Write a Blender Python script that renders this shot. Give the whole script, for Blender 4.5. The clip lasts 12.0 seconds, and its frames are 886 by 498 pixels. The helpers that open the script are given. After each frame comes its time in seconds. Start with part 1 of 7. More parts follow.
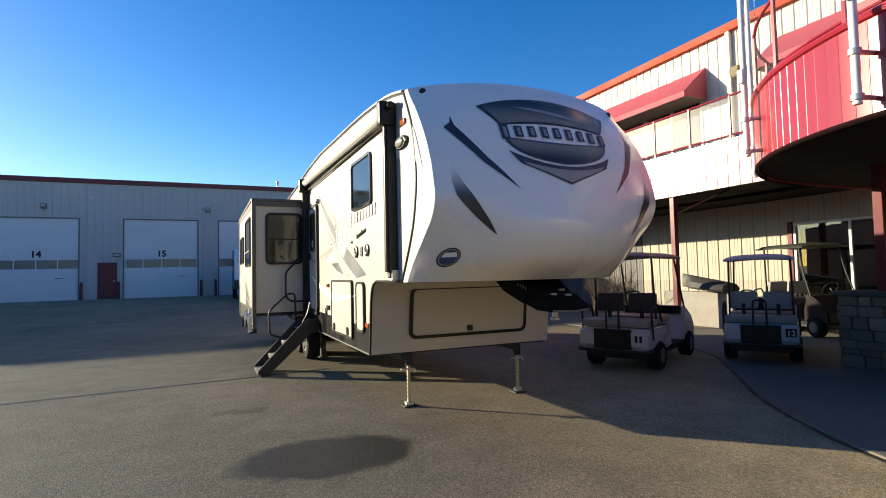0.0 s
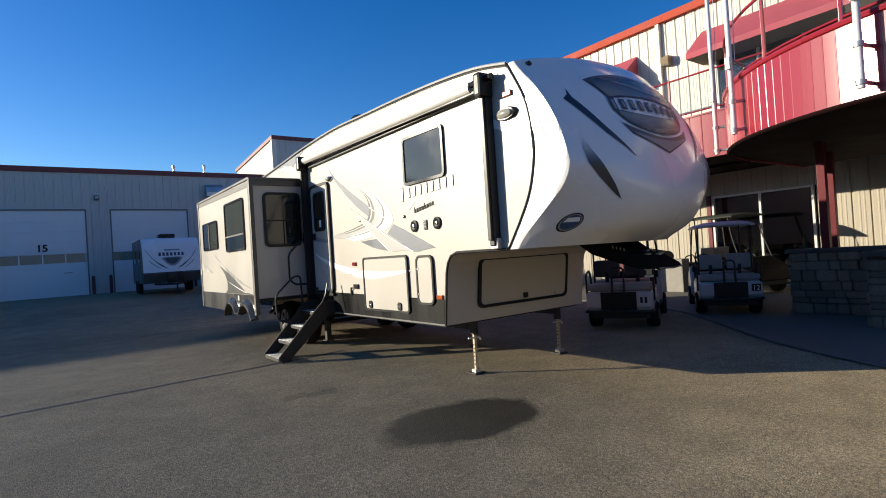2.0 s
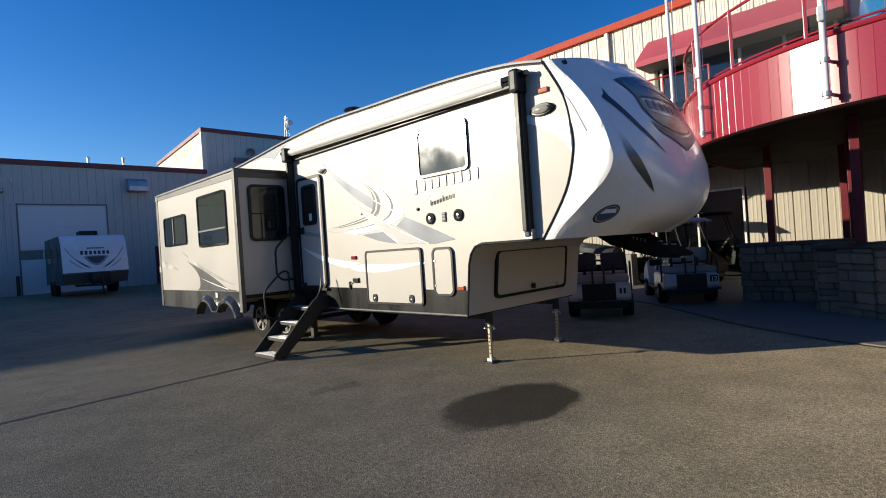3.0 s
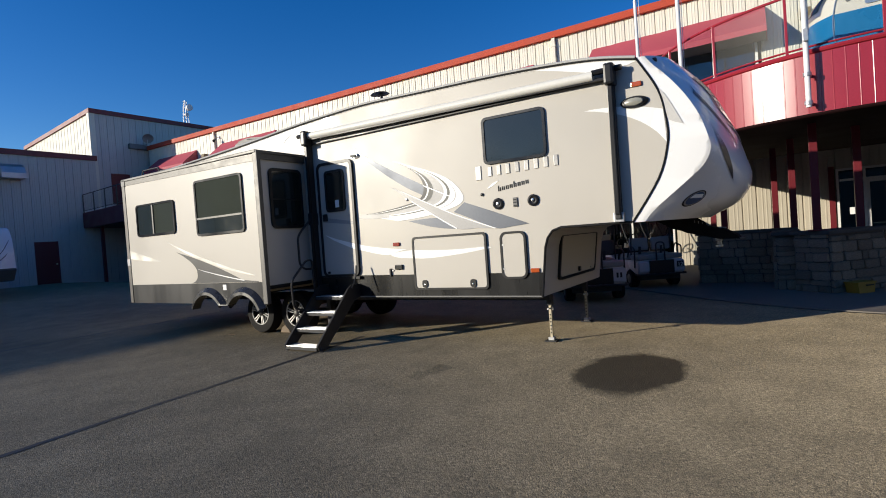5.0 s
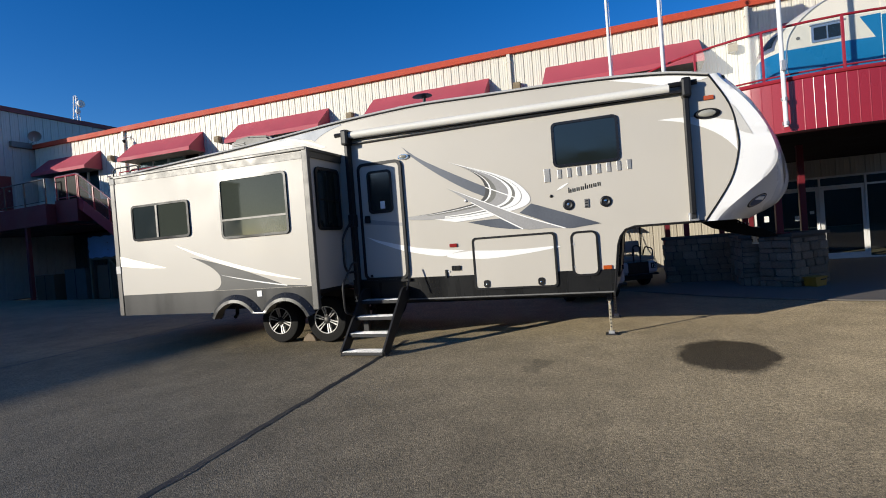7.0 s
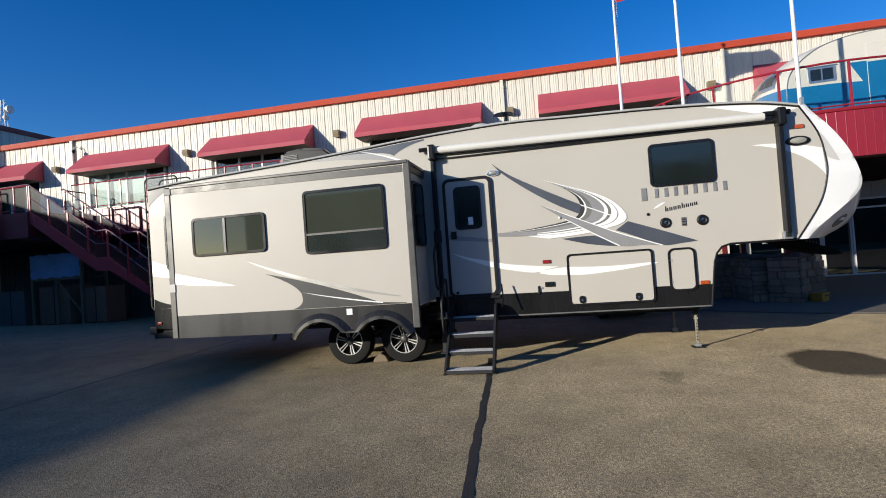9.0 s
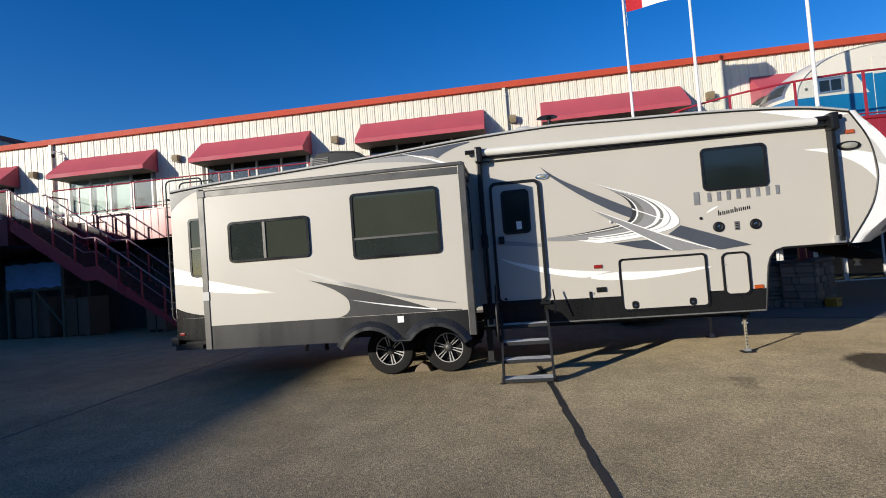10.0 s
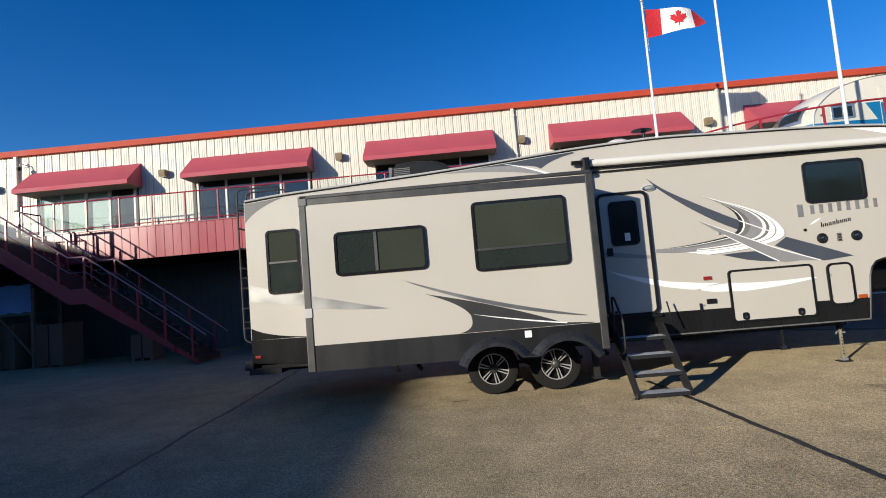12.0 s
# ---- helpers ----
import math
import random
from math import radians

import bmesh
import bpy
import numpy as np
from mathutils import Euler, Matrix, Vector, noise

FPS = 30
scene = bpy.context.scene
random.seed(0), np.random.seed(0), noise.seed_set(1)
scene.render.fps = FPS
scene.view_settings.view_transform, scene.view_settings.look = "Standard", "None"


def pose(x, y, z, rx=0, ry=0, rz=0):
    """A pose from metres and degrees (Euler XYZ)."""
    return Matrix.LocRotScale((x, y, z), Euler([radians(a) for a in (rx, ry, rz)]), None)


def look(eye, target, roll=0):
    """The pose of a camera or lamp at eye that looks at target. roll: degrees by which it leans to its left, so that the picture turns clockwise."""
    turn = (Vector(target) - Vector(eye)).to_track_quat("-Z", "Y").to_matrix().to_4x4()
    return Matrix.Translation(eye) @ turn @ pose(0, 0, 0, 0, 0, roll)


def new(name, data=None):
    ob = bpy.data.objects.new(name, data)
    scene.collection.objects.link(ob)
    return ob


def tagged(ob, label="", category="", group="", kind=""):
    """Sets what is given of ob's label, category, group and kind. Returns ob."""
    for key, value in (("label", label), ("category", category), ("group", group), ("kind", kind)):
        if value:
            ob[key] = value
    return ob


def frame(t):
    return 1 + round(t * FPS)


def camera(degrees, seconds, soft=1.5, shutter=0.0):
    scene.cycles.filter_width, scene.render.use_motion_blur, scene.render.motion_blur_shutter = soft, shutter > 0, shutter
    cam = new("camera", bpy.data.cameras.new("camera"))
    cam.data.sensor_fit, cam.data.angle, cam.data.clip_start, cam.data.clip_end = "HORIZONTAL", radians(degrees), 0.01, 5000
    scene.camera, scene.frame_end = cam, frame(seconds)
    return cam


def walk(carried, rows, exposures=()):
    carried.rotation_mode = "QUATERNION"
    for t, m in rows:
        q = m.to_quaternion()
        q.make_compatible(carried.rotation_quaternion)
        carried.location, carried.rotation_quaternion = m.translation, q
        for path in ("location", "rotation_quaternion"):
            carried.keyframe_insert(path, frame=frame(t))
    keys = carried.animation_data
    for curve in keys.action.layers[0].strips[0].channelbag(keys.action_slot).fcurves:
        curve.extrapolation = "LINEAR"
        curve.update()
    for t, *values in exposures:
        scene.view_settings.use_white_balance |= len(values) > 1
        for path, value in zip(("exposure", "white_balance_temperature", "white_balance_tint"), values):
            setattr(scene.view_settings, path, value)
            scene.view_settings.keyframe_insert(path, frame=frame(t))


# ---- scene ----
cam = camera(79.9, 12.0, soft=1.0)
PATH = [
    (0, (0.94, -0.415, 1.635), (1.758, 1.407, 1.727), -1.3),
    (0.5, (0.481, -0.177, 1.599), (1.335, 1.631, 1.656), -2.0),
    (1, (-0.069, 0.043, 1.581), (0.854, 1.816, 1.639), -2.7),
    (1.5, (-0.573, 0.317, 1.547), (0.456, 2.031, 1.598), -3.2),
    (2, (-1.061, 0.574, 1.552), (0.127, 2.182, 1.571), -3.7),
    (2.5, (-1.587, 0.88, 1.537), (-0.272, 2.386, 1.547), -3.6),
    (2.7, (-1.772, 1.045, 1.536), (-0.416, 2.515, 1.541), -3.7),
    (4.5, (-3.367, 2.57, 1.533), (-1.739, 3.731, 1.501), -4.2),
    (5, (-3.676, 3.113, 1.533), (-1.991, 4.189, 1.491), -4.1),
    (5.5, (-4.01, 3.658, 1.529), (-2.284, 4.667, 1.501), -4.1),
    (6, (-4.308, 4.226, 1.517), (-2.531, 5.144, 1.49), -4.1),
    (6.5, (-4.614, 4.781, 1.537), (-2.786, 5.591, 1.508), -4.2),
    (7, (-4.885, 5.363, 1.551), (-3.011, 6.061, 1.524), -4.4),
    (9, (-5.557, 7.879, 1.642), (-3.601, 8.292, 1.68), -4.2),
    (9.5, (-5.547, 8.511, 1.644), (-3.58, 8.868, 1.692), -4.3),
    (10, (-5.527, 9.107, 1.658), (-3.55, 9.406, 1.726), -4.4),
    (10.5, (-5.47, 9.735, 1.655), (-3.484, 9.952, 1.753), -4.5),
    (11, (-5.443, 10.379, 1.659), (-3.454, 10.554, 1.781), -4.5),
    (11.5, (-5.426, 10.998, 1.684), (-3.435, 11.131, 1.819), -4.8),
    (12, (-5.413, 11.652, 1.692), (-3.419, 11.724, 1.835), -4.9),
]
walk(cam, [(t, look(eye, target, roll)) for t, eye, target, roll in PATH], exposures=[(0.0, 0.92, 8300, 5), (1.0, 0.68, 7800, 6), (2.5, 0.37, 7200, 7), (5.0, 0.12, 6850, 8), (8.0, 0.11, 6600, 8), (12.0, 0.17, 6800, 8)])

# ---- light: low clear winter sun and blue sky ----
SUN_EL, SUN_AZ = 13.0, -46.2          # degrees; azimuth from +y towards +x
SUN_DIR = Vector((math.sin(radians(SUN_AZ)) * math.cos(radians(SUN_EL)), math.cos(radians(SUN_AZ)) * math.cos(radians(SUN_EL)), math.sin(radians(SUN_EL))))
world = bpy.data.worlds.new("sky")
scene.world = world
world.use_nodes = True
wn = world.node_tree.nodes
sky = wn.new("ShaderNodeTexSky")
sky.sky_type, sky.sun_disc = "NISHITA", False
sky.sun_elevation, sky.sun_rotation = radians(SUN_EL), radians(SUN_AZ % 360)
sky.altitude, sky.air_density, sky.dust_density, sky.ozone_density = 1000, 1.0, 0.6, 3.5
deep = wn.new("ShaderNodeHueSaturation")
deep.inputs["Hue"].default_value, deep.inputs["Saturation"].default_value = 0.515, 1.3
world.node_tree.links.new(sky.outputs[0], deep.inputs["Color"])
world.node_tree.links.new(deep.outputs[0], wn["Background"].inputs[0])
wn["Background"].inputs[1].default_value = 0.149
sun_data = bpy.data.lights.new("sun", "SUN")
sun_data.energy, sun_data.angle, sun_data.color = 5.0, radians(0.55), (1.0, 0.945, 0.85)
sun = new("sun", sun_data)
sun.matrix_world = look(SUN_DIR * 60, (0, 0, 0))


# ---- materials ----
def mat(name, col, rough=0.5, metal=0.0, var=0.1, coarse=1.5, fine=40.0, bump=0.0, coat=0.0, spec=0.5, streak=False, each=0.0):
    """A painted, cast or woven surface with large stains, fine grain and a little relief."""
    m = bpy.data.materials.new(name)
    m.use_nodes = True
    nt = m.node_tree
    n, l = nt.nodes, nt.links
    b = n["Principled BSDF"]
    b.inputs["Roughness"].default_value = rough
    b.inputs["Metallic"].default_value = metal
    b.inputs["Coat Weight"].default_value = coat
    b.inputs["Specular IOR Level"].default_value = spec
    tc = n.new("ShaderNodeTexCoord")
    mp = n.new("ShaderNodeMapping")
    l.new(tc.outputs["Object"], mp.inputs[0])
    if streak:
        mp.inputs["Scale"].default_value = (1, 1, 0.12)
    big, small = n.new("ShaderNodeTexNoise"), n.new("ShaderNodeTexNoise")
    big.inputs["Scale"].default_value, big.inputs["Detail"].default_value = coarse, 5
    small.inputs["Scale"].default_value, small.inputs["Detail"].default_value = fine, 3
    l.new(mp.outputs[0], big.inputs["Vector"])
    l.new(tc.outputs["Object"], small.inputs["Vector"])
    add = n.new("ShaderNodeMath")
    add.operation = "ADD"
    l.new(big.outputs[0], add.inputs[0])
    l.new(small.outputs[0], add.inputs[1])
    ramp = n.new("ShaderNodeMapRange")
    ramp.inputs[1].default_value, ramp.inputs[2].default_value = 0.65, 1.35
    ramp.inputs[3].default_value, ramp.inputs[4].default_value = 1 - var, 1 + var
    l.new(add.outputs[0], ramp.inputs[0])
    mix = n.new("ShaderNodeMix")
    mix.data_type, mix.blend_type = "RGBA", "MULTIPLY"
    mix.inputs[0].default_value = 1
    mix.inputs["A"].default_value = (*col, 1)
    l.new(ramp.outputs[0], mix.inputs["B"])
    tone = mix.outputs["Result"]
    if each:
        oi, er, em = n.new("ShaderNodeObjectInfo"), n.new("ShaderNodeMapRange"), n.new("ShaderNodeMix")
        er.inputs[3].default_value, er.inputs[4].default_value = 1 - each, 1 + each
        l.new(oi.outputs["Random"], er.inputs[0])
        em.data_type, em.blend_type = "RGBA", "MULTIPLY"
        em.inputs[0].default_value = 1
        l.new(tone, em.inputs["A"])
        l.new(er.outputs[0], em.inputs["B"])
        tone = em.outputs["Result"]
    l.new(tone, b.inputs["Base Color"])
    rr = n.new("ShaderNodeMapRange")
    rr.inputs[1].default_value, rr.inputs[2].default_value = 0.3, 0.7
    rr.inputs[3].default_value, rr.inputs[4].default_value = max(0.02, rough - 0.08), min(1, rough + 0.1)
    l.new(big.outputs[0], rr.inputs[0])
    l.new(rr.outputs[0], b.inputs["Roughness"])
    if bump:
        bp = n.new("ShaderNodeBump")
        bp.inputs["Strength"].default_value, bp.inputs["Distance"].default_value = 0.6, bump
        l.new(small.outputs[0], bp.inputs["Height"])
        l.new(bp.outputs[0], b.inputs["Normal"])
    return m


def glass_mat(name, tint, alpha, ior, gloss=1.0, rough=0.0):
    """Window glass: tinted, clear, with more gloss towards grazing angles."""
    m = bpy.data.materials.new(name)
    m.use_nodes = True
    n, l = m.node_tree.nodes, m.node_tree.links
    out, old = n["Material Output"], n["Principled BSDF"]
    n.remove(old)
    tr, gl, lw, mx = n.new("ShaderNodeBsdfTransparent"), n.new("ShaderNodeBsdfGlossy"), n.new("ShaderNodeLayerWeight"), n.new("ShaderNodeMixShader")
    tr.inputs[0].default_value = (*[c * alpha for c in tint], 1)
    gl.inputs["Roughness"].default_value = rough
    r0 = ((ior - 1) / (ior + 1)) ** 2
    power, scale = n.new("ShaderNodeMath"), n.new("ShaderNodeMapRange")
    power.operation, power.inputs[1].default_value = "POWER", 5.0
    scale.inputs[3].default_value, scale.inputs[4].default_value = r0 * gloss, gloss
    l.new(lw.outputs["Facing"], power.inputs[0])
    l.new(power.outputs[0], scale.inputs[0])
    l.new(scale.outputs[0], mx.inputs[0])
    l.new(tr.outputs[0], mx.inputs[1])
    l.new(gl.outputs[0], mx.inputs[2])
    l.new(mx.outputs[0], out.inputs[0])
    return m


def fade_mat(name, low, high, z0, z1, rough=0.3):
    """Vinyl printed with a fade from one colour at height z0 to another at z1."""
    m = mat(name, low, rough, var=0.06)
    n, l = m.node_tree.nodes, m.node_tree.links
    b = n["Principled BSDF"]
    tone = b.inputs["Base Color"].links[0].from_node
    tc, sp, mr, mx = n.new("ShaderNodeTexCoord"), n.new("ShaderNodeSeparateXYZ"), n.new("ShaderNodeMapRange"), n.new("ShaderNodeMix")
    mr.interpolation_type = "SMOOTHSTEP"
    mr.inputs[1].default_value, mr.inputs[2].default_value = z0, z1
    mx.data_type = "RGBA"
    mx.inputs["A"].default_value, mx.inputs["B"].default_value = (*low, 1), (*high, 1)
    l.new(tc.outputs["Object"], sp.inputs[0])
    l.new(sp.outputs["Z"], mr.inputs[0])
    l.new(mr.outputs[0], mx.inputs[0])
    l.new(mx.outputs["Result"], tone.inputs["A"])
    return m


def asphalt_mat():
    m = bpy.data.materials.new("asphalt")
    m.use_nodes = True
    n, l = m.node_tree.nodes, m.node_tree.links
    b = n["Principled BSDF"]
    tc = n.new("ShaderNodeTexCoord")
    def tex(kind, scale, detail=4):
        t = n.new(kind)
        t.inputs["Scale"].default_value = scale
        if kind == "ShaderNodeTexNoise":
            t.inputs["Detail"].default_value = detail
        l.new(tc.outputs["Object"], t.inputs["Vector"])
        return t
    def rng(src, a, c, lo, hi):
        r = n.new("ShaderNodeMapRange")
        for i, v in enumerate((a, c, lo, hi)):
            r.inputs[i + 1].default_value = v
        l.new(src, r.inputs[0])
        return r.outputs[0]
    def mul(a, c):
        k = n.new("ShaderNodeMath")
        k.operation = "MULTIPLY"
        l.new(a, k.inputs[0])
        l.new(c, k.inputs[1])
        return k.outputs[0]
    stones = tex("ShaderNodeTexVoronoi", 95)
    grit = tex("ShaderNodeTexNoise", 130, 4)
    patch = tex("ShaderNodeTexNoise", 0.35, 6)
    mid = tex("ShaderNodeTexNoise", 2.2, 6)
    v = mul(rng(patch.outputs[0], 0.3, 0.7, 0.8, 1.2), rng(mid.outputs[0], 0.3, 0.7, 0.84, 1.16))
    v = mul(v, rng(grit.outputs[0], 0.3, 0.7, 0.38, 1.62))
    lumps = tex("ShaderNodeTexNoise", 26, 5)
    v = mul(v, rng(lumps.outputs[0], 0.3, 0.7, 0.75, 1.25))
    v = mul(v, rng(stones.outputs["Color"], 0.0, 1.0, 0.45, 1.58))
    # an irregular oil-dark wet patch, and a fainter dried one
    def stain(cx, cy, rx, ry, depth, ragged):
        mp = n.new("ShaderNodeMapping")
        mp.vector_type = "TEXTURE"
        mp.inputs["Location"].default_value, mp.inputs["Scale"].default_value = (cx, cy, 0), (rx, ry, 1)
        l.new(tc.outputs["Object"], mp.inputs[0])
        ln = n.new("ShaderNodeVectorMath")
        ln.operation = "LENGTH"
        l.new(mp.outputs[0], ln.inputs[0])
        wob = tex("ShaderNodeTexNoise", 3.5, 8)
        k = n.new("ShaderNodeMath")
        k.operation = "MULTIPLY_ADD"
        l.new(wob.outputs[0], k.inputs[0])
        k.inputs[1].default_value = ragged
        l.new(ln.outputs["Value"], k.inputs[2])
        return rng(k.outputs[0], 0.86 + ragged * 0.5, 1.05 + ragged * 0.5, depth, 1.0)
    wet = stain(1.95, 4.5, 0.86, 0.56, 0.19, 0.55)
    v = mul(v, wet)
    v = mul(v, stain(1.31, 6.62, 0.3, 0.16, 0.7, 3.8))
    mix = n.new("ShaderNodeMix")
    mix.data_type, mix.blend_type = "RGBA", "MULTIPLY"
    mix.inputs[0].default_value = 1
    mix.inputs["A"].default_value = (0.229, 0.182, 0.111, 1)
    l.new(v, mix.inputs["B"])
    l.new(mix.outputs["Result"], b.inputs["Base Color"])
    l.new(rng(wet, 0.3, 1.0, 0.62, 0.84), b.inputs["Roughness"])
    b.inputs["Specular IOR Level"].default_value = 0.4
    bp = n.new("ShaderNodeBump")
    b.inputs["Diffuse Roughness"].default_value = 0.9
    bp.inputs["Strength"].default_value, bp.inputs["Distance"].default_value = 0.85, -0.0035
    l.new(stones.outputs["Distance"], bp.inputs["Height"])
    l.new(bp.outputs[0], b.inputs["Normal"])
    return m


ASPHALT = asphalt_mat()
TAR = mat("crack_sealant", (0.022, 0.02, 0.019), 0.6, var=0.3, fine=60, bump=0.004)
CONCRETE = mat("concrete", (0.16, 0.14, 0.115), 0.85, var=0.18, coarse=0.8, fine=70, bump=0.003)
BEIGE = mat("beige_fibreglass", (0.49, 0.455, 0.395), 0.43, var=0.035, coarse=0.8, fine=200, coat=0.1, spec=0.4)
WHITE = mat("white_gelcoat", (0.8, 0.79, 0.77), 0.25, var=0.03, coarse=0.8, fine=160, coat=0.4)
ROOF_WHITE = mat("roof_membrane", (0.62, 0.59, 0.54), 0.7, var=0.12, bump=0.002)
CHARCOAL = mat("charcoal_vinyl", (0.012, 0.012, 0.012), 0.26, var=0.25, coarse=3, streak=True, spec=0.35)
SLATE = mat("slate_vinyl", (0.085, 0.095, 0.115), 0.42, metal=0.3, var=0.1)
MIDGREY = mat("grey_vinyl", (0.28, 0.275, 0.27), 0.45, metal=0.15, var=0.12)
PALEGREY = mat("pale_grey_vinyl", (0.46, 0.45, 0.43), 0.35, var=0.08)
CAPSHADE = mat("shaded_vinyl", (0.55, 0.53, 0.49), 0.3, var=0.06)
FADE_BLADE = fade_mat("blade_print", (0.03, 0.034, 0.045), (0.78, 0.77, 0.75), 2.27, 2.57)
FADE_UPPER = fade_mat("upper_shield_print", (0.19, 0.19, 0.165), (0.03, 0.036, 0.042), 3.04, 3.27, 0.22)
FADE_LOWER = fade_mat("lower_shield_print", (0.03, 0.034, 0.038), (0.2, 0.195, 0.17), 2.65, 2.82, 0.22)
BRONZE = mat("bronze_vinyl", (0.16, 0.158, 0.142), 0.5, metal=0.0, var=0.25, spec=0.3)
GRAPHITE = mat("graphite_flake_vinyl", (0.04, 0.04, 0.04), 0.45, metal=0.2, var=0.12)
FLAKE = mat("bright_flake_vinyl", (0.54, 0.525, 0.49), 0.29, metal=0.85, var=0.05)
GREYFLAKE = mat("grey_flake_vinyl", (0.36, 0.355, 0.34), 0.34, metal=0.85, var=0.06)
CAPSLATE = mat("dark_cap_vinyl", (0.035, 0.04, 0.055), 0.35, var=0.25, coarse=2.0)
WINFRAME = mat("black_window_frame", (0.012, 0.012, 0.013), 0.22, var=0.15, spec=0.45)
SCREEN = mat("screened_glass", (0.024, 0.03, 0.026), 0.1, var=0.15, coat=0.8)
DECALWHITE = mat("white_vinyl", (0.84, 0.83, 0.8), 0.3, var=0.02)
BLACK = mat("black_plastic", (0.01, 0.01, 0.011), 0.4, var=0.25, spec=0.3)
BLACKMETAL = mat("black_powder_coat", (0.012, 0.012, 0.013), 0.6, var=0.25, bump=0.001)
RUBBER = mat("tyre_rubber", (0.013, 0.0125, 0.012), 0.85, var=0.3, bump=0.003, spec=0.25)
ALU = mat("brushed_aluminium", (0.6, 0.6, 0.6), 0.35, metal=0.9, var=0.15, fine=120)
STEEL = mat("galvanised_steel", (0.5, 0.5, 0.5), 0.45, metal=0.7, var=0.2)
STAIRDARK = mat("dark_stair_steel", (0.045, 0.03, 0.032), 0.7, var=0.2, spec=0.3)
RAILSTEEL = mat("worn_rail_steel", (0.26, 0.15, 0.16), 0.32, metal=0.5, var=0.2)
LEGSTEEL = mat("yellowed_zinc_tube", (0.42, 0.37, 0.27), 0.5, metal=0.6, var=0.2)
CHROME = mat("chrome", (0.7, 0.7, 0.7), 0.15, metal=1.0, var=0.05)
PINBLACK = mat("black_pin_box", (0.008, 0.008, 0.008), 0.9, var=0.3, spec=0.08, bump=0.002)
RIMDARK = mat("black_rim", (0.006, 0.006, 0.006), 0.5, var=0.2, spec=0.2)
RIMSILVER = mat("machined_rim_face", (0.52, 0.51, 0.5), 0.33, metal=0.5, var=0.1, fine=90)
SLIDETRIM = mat("dark_slide_trim", (0.085, 0.083, 0.08), 0.45, metal=0.65, var=0.2, coarse=4)
SKIRT = mat("charcoal_skirt", (0.036, 0.036, 0.037), 0.38, metal=0.6, var=0.14, coarse=2.5, streak=True)
GREYTRIM = mat("grey_trim", (0.13, 0.128, 0.122), 0.45, var=0.15)
FENDER = mat("charcoal_fender", (0.04, 0.04, 0.04), 0.3, metal=0.4, var=0.25, coarse=5)
AWNING_WHITE = mat("white_awning_vinyl", (0.68, 0.66, 0.6), 0.5, var=0.05)
RED_LENS = mat("red_lens", (0.26, 0.02, 0.018), 0.2, var=0.1, coat=0.5)
AMBER_LENS = mat("amber_lens", (0.42, 0.075, 0.014), 0.2, var=0.1, coat=0.5)
LAMP_LENS = mat("frosted_lens", (0.33, 0.32, 0.27), 0.3, var=0.1, coat=0.5)
TINTED = mat("tinted_glass", (0.012, 0.016, 0.015), 0.03, var=0.2, spec=0.7)
BLIND = mat("window_shade", (0.04, 0.046, 0.034), 0.8, var=0.15, coarse=1.2, coat=0.8, spec=0.03)
SILVERMARK = mat("dull_brightwork", (0.34, 0.33, 0.31), 0.35, metal=0.5, var=0.2, fine=60)
BADGE_BLUE = mat("blue_badge", (0.03, 0.07, 0.16), 0.3, var=0.1)
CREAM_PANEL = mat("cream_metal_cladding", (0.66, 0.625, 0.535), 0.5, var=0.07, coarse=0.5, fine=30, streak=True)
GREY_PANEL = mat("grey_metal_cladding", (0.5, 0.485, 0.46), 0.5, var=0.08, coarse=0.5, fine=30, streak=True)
# cream cladding in a darker tone for the ground storey
LOWER_PANEL = mat("darker_cream_cladding", (0.45, 0.4, 0.315), 0.55, var=0.1, coarse=0.6, fine=30, streak=True, spec=0.3)
# cream cladding taken down to dark grey: balcony shade put into the colour
SHADE_PANEL = mat("shade_darkened_cladding", (0.11, 0.1, 0.095), 0.6, var=0.12, coarse=0.5, streak=True)
RED_TRIM = mat("red_painted_trim", (0.43, 0.06, 0.03), 0.65, var=0.14, fine=30, spec=0.25)
DARKRED_TRIM = mat("dark_red_trim", (0.16, 0.02, 0.025), 0.5, var=0.15)
CRIMSON = mat("crimson_metal_panel", (0.3, 0.02, 0.032), 0.3, spec=0.6, var=0.1, coarse=0.7, streak=True)
AWNING_RED = mat("red_awning_canvas", (0.42, 0.065, 0.09), 0.7, var=0.14, coarse=1.0, fine=90, bump=0.002)
AWNING_LINING = mat("dusty_awning_lining", (0.2, 0.15, 0.13), 0.8, var=0.2)
# maroon lowered to near black: shade of the undersides put into it
MAROON = mat("shade_darkened_maroon", (0.014, 0.005, 0.005), 0.85, var=0.25, spec=0.06)
# crimson taken darker, so the shade under the terrace lies in the colour
SHADE_RED = mat("shade_darkened_red", (0.13, 0.011, 0.017), 0.42, var=0.15, fine=30, spec=0.3)
# likewise near black, holding the shade under balcony and upper floor
SOFFIT = mat("shade_darkened_soffit", (0.016, 0.009, 0.008), 0.85, var=0.2, spec=0.08)
DOOR_WHITE = mat("white_overhead_door", (0.72, 0.72, 0.72), 0.5, var=0.05, coarse=0.7, fine=40)
FRAME_WHITE = mat("white_window_frame", (0.72, 0.7, 0.66), 0.45, var=0.06)
POLE_WHITE = mat("white_painted_pole", (0.74, 0.73, 0.71), 0.3, var=0.06, coat=0.3)
# surface of the added, unseen light-blocking walls
SKY_BLOCK = mat("sky_block_plaster", (0.16, 0.15, 0.13), 0.9, var=0.25, coarse=0.6)
